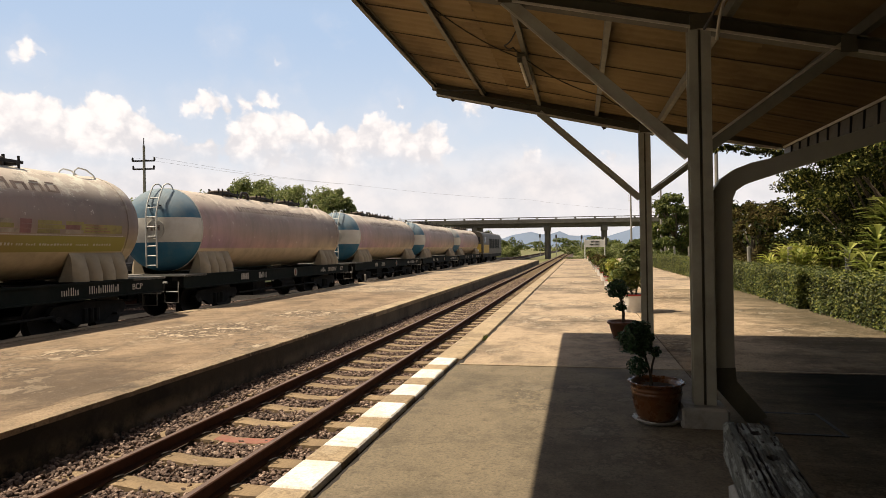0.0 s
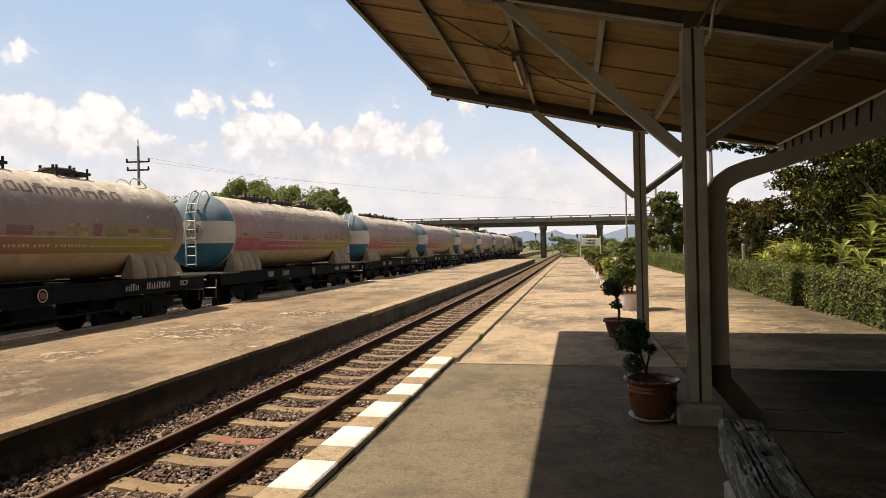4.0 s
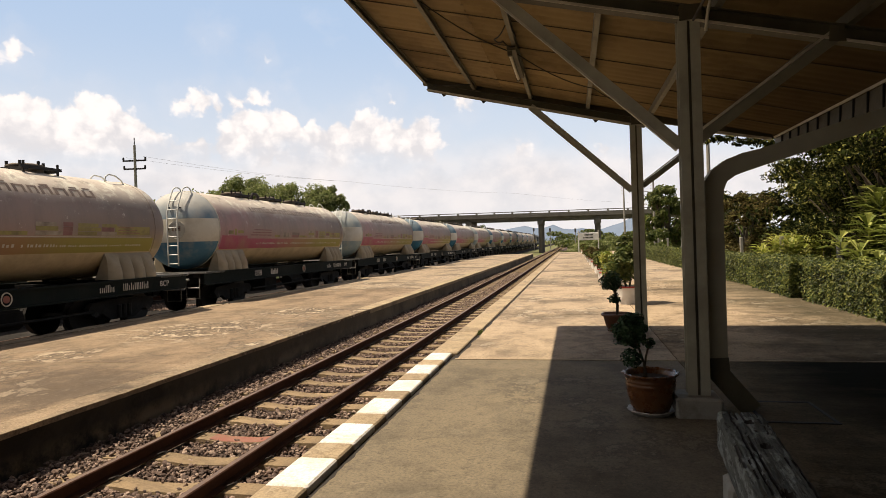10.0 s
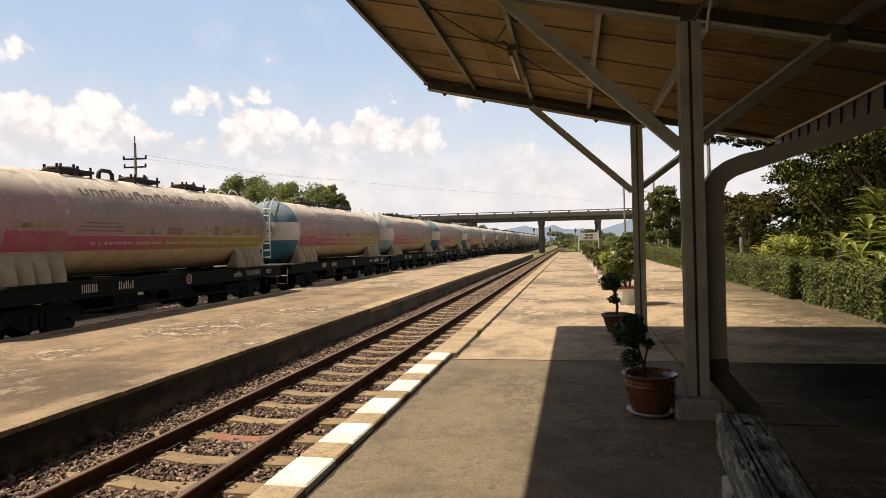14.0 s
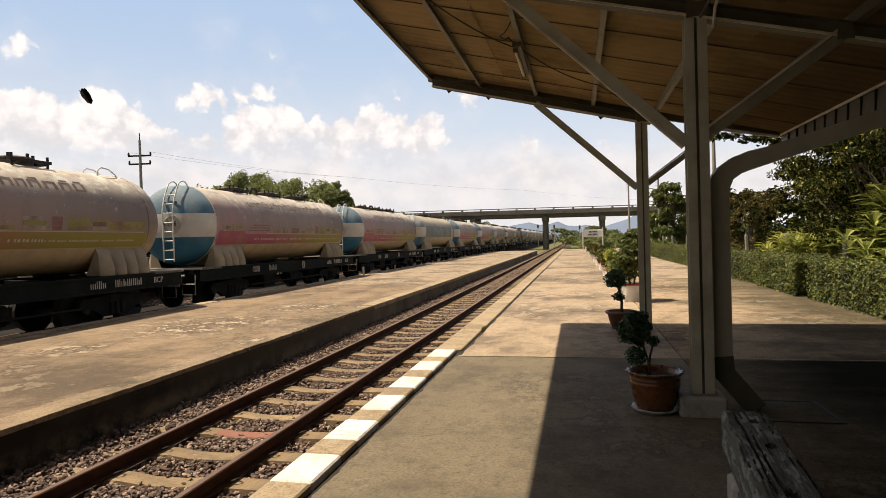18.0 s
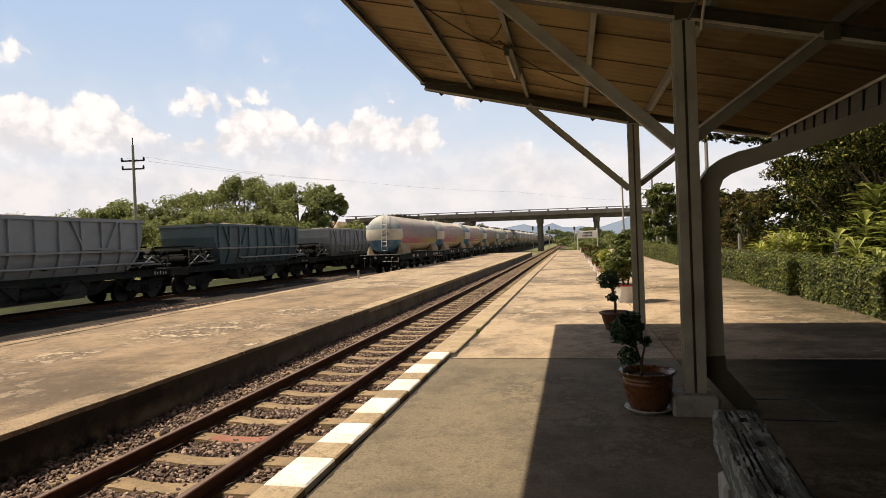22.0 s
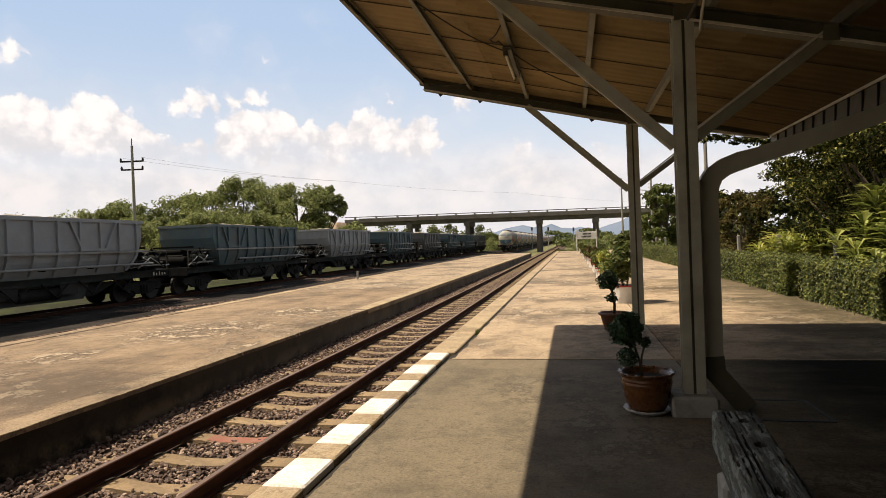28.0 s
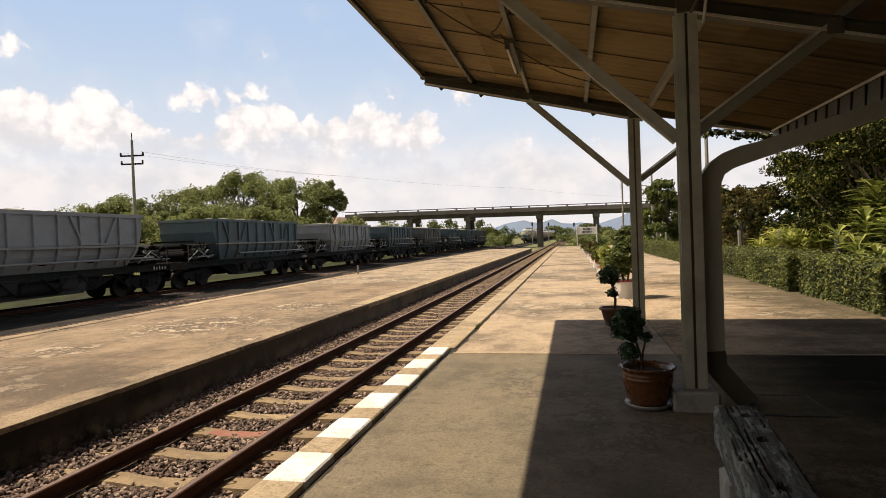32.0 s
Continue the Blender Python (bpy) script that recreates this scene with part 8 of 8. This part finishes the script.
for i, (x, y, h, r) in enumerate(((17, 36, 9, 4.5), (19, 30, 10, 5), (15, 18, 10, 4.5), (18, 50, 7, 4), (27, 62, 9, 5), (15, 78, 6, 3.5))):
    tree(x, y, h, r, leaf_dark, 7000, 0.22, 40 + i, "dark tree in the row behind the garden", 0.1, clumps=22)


def strap_plant(x, y, hgt, n, blade, leaf, seed, label, wide=0.075):
    """A shrub of long drooping blades on several stems."""
    t = thing("shrub", label, "shrub", at=pose(x, y, -0.6))
    rnd = random.Random(seed)
    st, lf = Bag(), Bag()
    for s in range(n):
        a, d = rnd.uniform(0, 6.28), rnd.uniform(0.1, 0.9)
        hx, hy, hz = d * math.cos(a), d * math.sin(a), hgt * rnd.uniform(0.55, 0.95)
        st.tube([(hx * 0.3, hy * 0.3, 0), (hx, hy, hz)], [0.03, 0.015], 5)
        for k in range(18):
            b = k * 2.4 + rnd.uniform(-0.3, 0.3)
            e = rnd.uniform(0.25, 1.1)
            L = blade * rnd.uniform(0.7, 1.15)
            w = L * wide
            dx, dy = math.cos(b), math.sin(b)
            z0 = hz + 0.02 * k
            pts = [(hx, hy, z0), (hx + dx * L * 0.45 * math.cos(e), hy + dy * L * 0.45 * math.cos(e), z0 + L * 0.42 * math.sin(e)), (hx + dx * L * 0.95 * math.cos(e), hy + dy * L * 0.95 * math.cos(e), z0 + L * (0.62 * math.sin(e) - 0.12))]
            sx, sy = -dy * w, dx * w
            lf.add([pts[0], (pts[1][0] + sx, pts[1][1] + sy, pts[1][2] + w * 0.4), pts[1], (pts[1][0] - sx, pts[1][1] - sy, pts[1][2] + w * 0.4), pts[2]],
                   [(0, 2, 1), (0, 3, 2), (1, 2, 4), (2, 3, 4)])
    part("stem", st, M["bark"], t)
    part("foliage", lf, leaf, t)


for i, (x, y, hh) in enumerate(((6.25, 19.8, 1.55), (6.7, 20.2, 1.75), (7.15, 20.0, 1.75), (6.6, 20.7, 1.7), (7.4, 20.7, 1.8))):
    strap_plant(x, y, hh, 16, 0.55, leaf_yellow, 60 + i, "yellow-green strap-leaved shrub behind the hedge")
for i, (x, y, hh) in enumerate(((6.2, 14.0, 2.2), (6.6, 14.5, 2.6), (6.3, 13.4, 2.0), (6.9, 15.0, 2.8))):
    strap_plant(x, y, hh, 16, 0.62, leaf_big, 70 + i, "big-leaved light green shrub behind the hedge", 0.11)

# trees beyond the siding
for i, (x, y, h, r) in enumerate(((-63, 70, 8.2, 4.5), (-57, 72, 9.2, 4.5), (-52, 74, 9.8, 4.4), (-47.5, 73, 10.4, 4.2), (-44, 76, 12.2, 4.4), (-39.5, 75, 10.8, 4.6), (-35, 74, 10.8, 4.4), (-66, 60, 5.5, 4), (-72, 66, 7, 5), (-78, 70, 8, 5), (-49, 62, 6.5, 4.0), (-41, 63, 6.5, 4.2), (-34, 64, 6.0, 4.0), (-55, 58, 5.5, 3.5))):
    tree(x, y, h, r * 1.12, leaf_far, 11500, 0.235, 80 + i, "leafy green tree beyond the siding", 0.06, clumps=60, girth=0.022)

tree(-32.6, 77, 10.4, 3.2, leaf_far, 9000, 0.235, 95, "tall green tree beside the bridge abutment", 0.60, clumps=44, girth=0.022)

snag = thing("bare_shrub", "leafless grey shrub beyond the siding", "shrub", at=pose(-54.6, 60, -0.6))
rnd = random.Random(77)
twigs = Bag()
for i in range(16):
    a, up = i * 2.4, rnd.uniform(4.2, 7.6)
    dx, dy = math.cos(a) * rnd.uniform(0.6, 2.3), math.sin(a) * 0.9
    twigs.tube([(0.1 * math.cos(a), 0, 0), (dx * 0.4, dy * 0.4, up * 0.55), (dx, dy, up)], [0.07, 0.045, 0.015], 5)
    for q in range(3):
        u = 0.55 + 0.14 * q
        b = Vector((dx * u, dy * u, up * (0.2 + 0.8 * u)))
        twigs.tube([b, b + Vector((rnd.uniform(-0.6, 0.6), rnd.uniform(-0.4, 0.4), rnd.uniform(0.2, 0.6)))], [0.025, 0.008], 4)
part("branches", twigs, M["bark"], snag)["kind"] = "stuff"

# far woods, bushes along the line, hills
def wood(name, pts, hgt, spread, per, size, leaf, seed, label):
    bags = []
    rnd = random.Random(seed)
    for i, (x, y) in enumerate(pts):
        hh = hgt * rnd.uniform(0.6, 1.2)
        for k in range(4):
            bags.append(leaves(per // 4, ball(x + rnd.uniform(-1, 1) * spread * 0.6, y + rnd.uniform(-1, 1) * spread * 0.3, -0.6 + hh * (0.2 + 0.22 * k), spread * rnd.uniform(0.5, 0.8) * (1.1 - 0.18 * k), 0.9 * hgt / spread * 0.5, 0.3), size, seed * 50 + i * 4 + k, 1.4))
    tagged(part(name, join(*bags), leaf), label, "trees", kind="stuff")


rr = random.Random(9)
wood("woods_behind", [(-70 + 5.5 * i, 92 + 2 * (i % 3)) for i in range(8)], 7.5, 4.5, 900, 0.4, leaf_far, 12, "green trees before the embankment")
wood("far_woods", [(-150 + 5.5 * i + rr.uniform(-3, 3), 190 + rr.uniform(-10, 30)) for i in range(24)], 4.4, 6, 900, 0.45, leaf_mid, 3, "green scrub beyond the bridge")
wood("far_woods", [(4 + 6.5 * i + rr.uniform(-3, 3), 170 + rr.uniform(-10, 30)) for i in range(15)], 4.2, 6, 900, 0.45, leaf_mid, 4, "green trees beyond the bridge")
wood("far_woods", [(-220 + 16 * i + rr.uniform(-5, 5), 330 + rr.uniform(-20, 40)) for i in range(32)], 6.5, 11, 900, 0.8, leaf_mid, 5, "distant band of trees")
wood("line_bushes", [(2.0, 88), (3.4, 84), (5.5, 90), (7.5, 86), (4.5, 97), (9.5, 95), (12, 100), (1.2, 103), (6, 108)], 2.3, 1.8, 900, 0.18, leaf_far, 6, "light green bushes past the platform's end")
wood("line_bushes", [(-14.5 - 1.4 * i, 122 + 7 * i) for i in range(7)] + [(-19, 112), (-22, 120), (-26, 118), (-24, 104)], 2.8, 2.4, 700, 0.2, leaf_far, 7, "light green bushes beside the far tracks")
wood("woods_behind", [(-52 + 3 * i, 150 + 4 * (i % 2)) for i in range(9)], 7.6, 3.6, 900, 0.36, leaf_mid, 21, "green trees beyond the bridge piers")
wood("woods_behind", [(-27 + 2.6 * i, 156 + 3 * (i % 2)) for i in range(5)], 5.6, 2.6, 800, 0.30, leaf_mid, 22, "lower green trees beyond the bridge piers")
wood("line_bushes", [(-14.2 - 2.3 * i, 129 + 3 * (i % 3)) for i in range(12)], 2.3, 2.2, 620, 0.22, leaf_mid, 17, "dark green scrub along the far line")
wood("line_bushes", [(-22 - 3.4 * i, 88 + 1.5 * (i % 3)) for i in range(9)], 3.2, 2.6, 520, 0.32, leaf_mid, 8, "scrub behind the siding below the bridge")
wood("flower_bushes", [(6.4, 45), (6.6, 49), (6.9, 53), (7.4, 58)], 1.8, 1.1, 520, 0.14, leaf_mid, 9, "green bushes by the fence")

e = Bag()
bank = [(-130, -0.7), (-38.6, -0.7), (-39.6, 2.2), (-41.0, 4.9), (-41.9, 6.15), (-60, 6.3), (-130, 6.6)]
n = len(bank)
for k, (y, lift) in enumerate(((99.0, 0.12), (102.5, 0.6), (105.5, 1.0), (118.5, 1.0), (122, 0.6), (126, 0.12))):
    e.v += [(x + 0.5 * noise.noise((x, y, 1)), y + 0.6 * noise.noise((x * 0.6, y, 4)), -0.7 + (z + 0.7) * lift + (0.25 * noise.noise((x * 0.9, y * 0.5, 7)) if z > 0 else 0.0)) for x, z in bank]
    if k:
        e.f += [(n * (k - 1) + i, n * (k - 1) + i + 1, n * k + i + 1, n * k + i) for i in range(n - 1)]
e.m = [0] * len(e.f)
tagged(part("embankment", e, mat("red_earth_bank", (0.38, 0.28, 0.21), (0.26, 0.19, 0.13), 0.8, 0.95, bump=0.8, fine=4, c=(0.12, 0.14, 0.04), cscale=0.25, camount=0.8, bdist=0.1)), "earth embankment that carries the road to the bridge", "embankment", kind="structure")

scrub = [leaves(420, ball(-43.5 - 2.1 * i, 104.6 + 0.8 * (i % 2), 5.2 + 0.35 * (i % 3), 1.1 + 0.25 * (i % 3), 0.7, 0.3), 0.24, 700 + i, 1.4) for i in range(9)]
tagged(part("bank_scrub", join(*scrub), leaf_far), "low green scrub on top of the earth bank", "bushes", kind="stuff")


def grass(n, region, size, seed, name, label):
    rnd = np.random.RandomState(seed)
    P = np.array([region(rnd) for _ in range(n)])
    a = rnd.uniform(0, 6.28, n)
    hgt = size * rnd.uniform(0.5, 1.4, n)
    d = np.stack([np.cos(a), np.sin(a), np.zeros(n)], 1)
    b = Bag()
    up = np.stack([rnd.normal(0, 0.35, n), rnd.normal(0, 0.35, n), np.ones(n)], 1)
    V = np.stack([P - d * 0.02 * size / 0.15, P + d * 0.02 * size / 0.15, P + up * hgt[:, None]], 1).reshape(-1, 3)
    b.v = [tuple(v) for v in V.tolist()]
    b.f = [(i, i + 1, i + 2) for i in range(0, 3 * n, 3)]
    b.m = [0] * n
    tagged(part(name, b, leaf_grass), label, "grass", kind="stuff")


grass(14000, lambda r: (r.uniform(-38, -24), 8 + 70 * r.rand() ** 1.3, -0.64), 0.22, 1, "grass", "yellow-green grass behind the hopper wagons")
grass(260, lambda r: (-1.55 + r.normal(0, 0.012), 9.8 + r.normal(0, 0.09), -0.02), 0.045, 2, "weeds", "small weeds in the kerb joint")
grass(260, lambda r: (-2.45 + r.normal(0, 0.1), 6.5 + r.normal(0, 0.3), -0.46), 0.05, 3, "weeds", "weeds in the ballast")
grass(6000, lambda r: (r.uniform(-2.5, 14), r.uniform(76, 108), -0.64), 0.35, 4, "grass", "rough grass past the platform's end")

hl = Bag()
def ridge(x0, x1, y, base, f, n=90):
    vs = []
    for i in range(n + 1):
        x = x0 + (x1 - x0) * i / n
        vs += [(x, y - 300, base), (x, y, f(x)), (x, y + 300, base)]
    hl.add(vs, [(3 * i + k, 3 * i + 3 + k, 3 * i + 4 + k, 3 * i + 1 + k) for i in range(n) for k in (0, 1)])
bump_at = lambda x, c, w, a: a * math.exp(-((x - c) / w) ** 2)
ridge(-2600, 1500, 3000, -20, lambda x: 34 + bump_at(x, -225, 55, 44) + bump_at(x, -320, 60, 28) + bump_at(x, -100, 60, 42) + bump_at(x, 20, 70, 18) + bump_at(x, 150, 60, 20) + bump_at(x, 270, 75, 50) + bump_at(x, 380, 110, 36) + bump_at(x, -950, 160, 46) + bump_at(x, -1500, 300, 40) + 8 * noise.noise((x * 0.012, 0, 0)) + 5 * noise.noise((x * 0.04, 2, 0)))
tagged(part("distant_hills", hl, mat("hazy_blue_hills", (0.155, 0.205, 0.285), (0.13, 0.175, 0.25), 0.004, 1.0, bump=0, spec=0.0), smooth=True), "hazy blue wooded hills on the horizon", "hills", kind="structure")


def motions():
    for ob, back in train:
        walk(ob, [(t, pose(TANK_X, train_way(t) + back, RAIL_Z)) for t in range(0, 33)])
    # the beetle crosses the sky at 18 s
    rest, near = pose(-1.2, -0.6, 2.2), (-0.400, 0.415, 1.577)
    walk(fly, [(0, rest), (17.6, rest), (17.85, pose(-0.62, 0.33, 1.60, 0, 30, 40)), (18.0, pose(*near, 20, -30, 40)), (18.15, pose(-0.36, 0.40, 1.86, 40, -20, 20)), (18.4, pose(-0.9, -0.4, 2.2, 0, 0, 0)), (32, rest)])


motions()
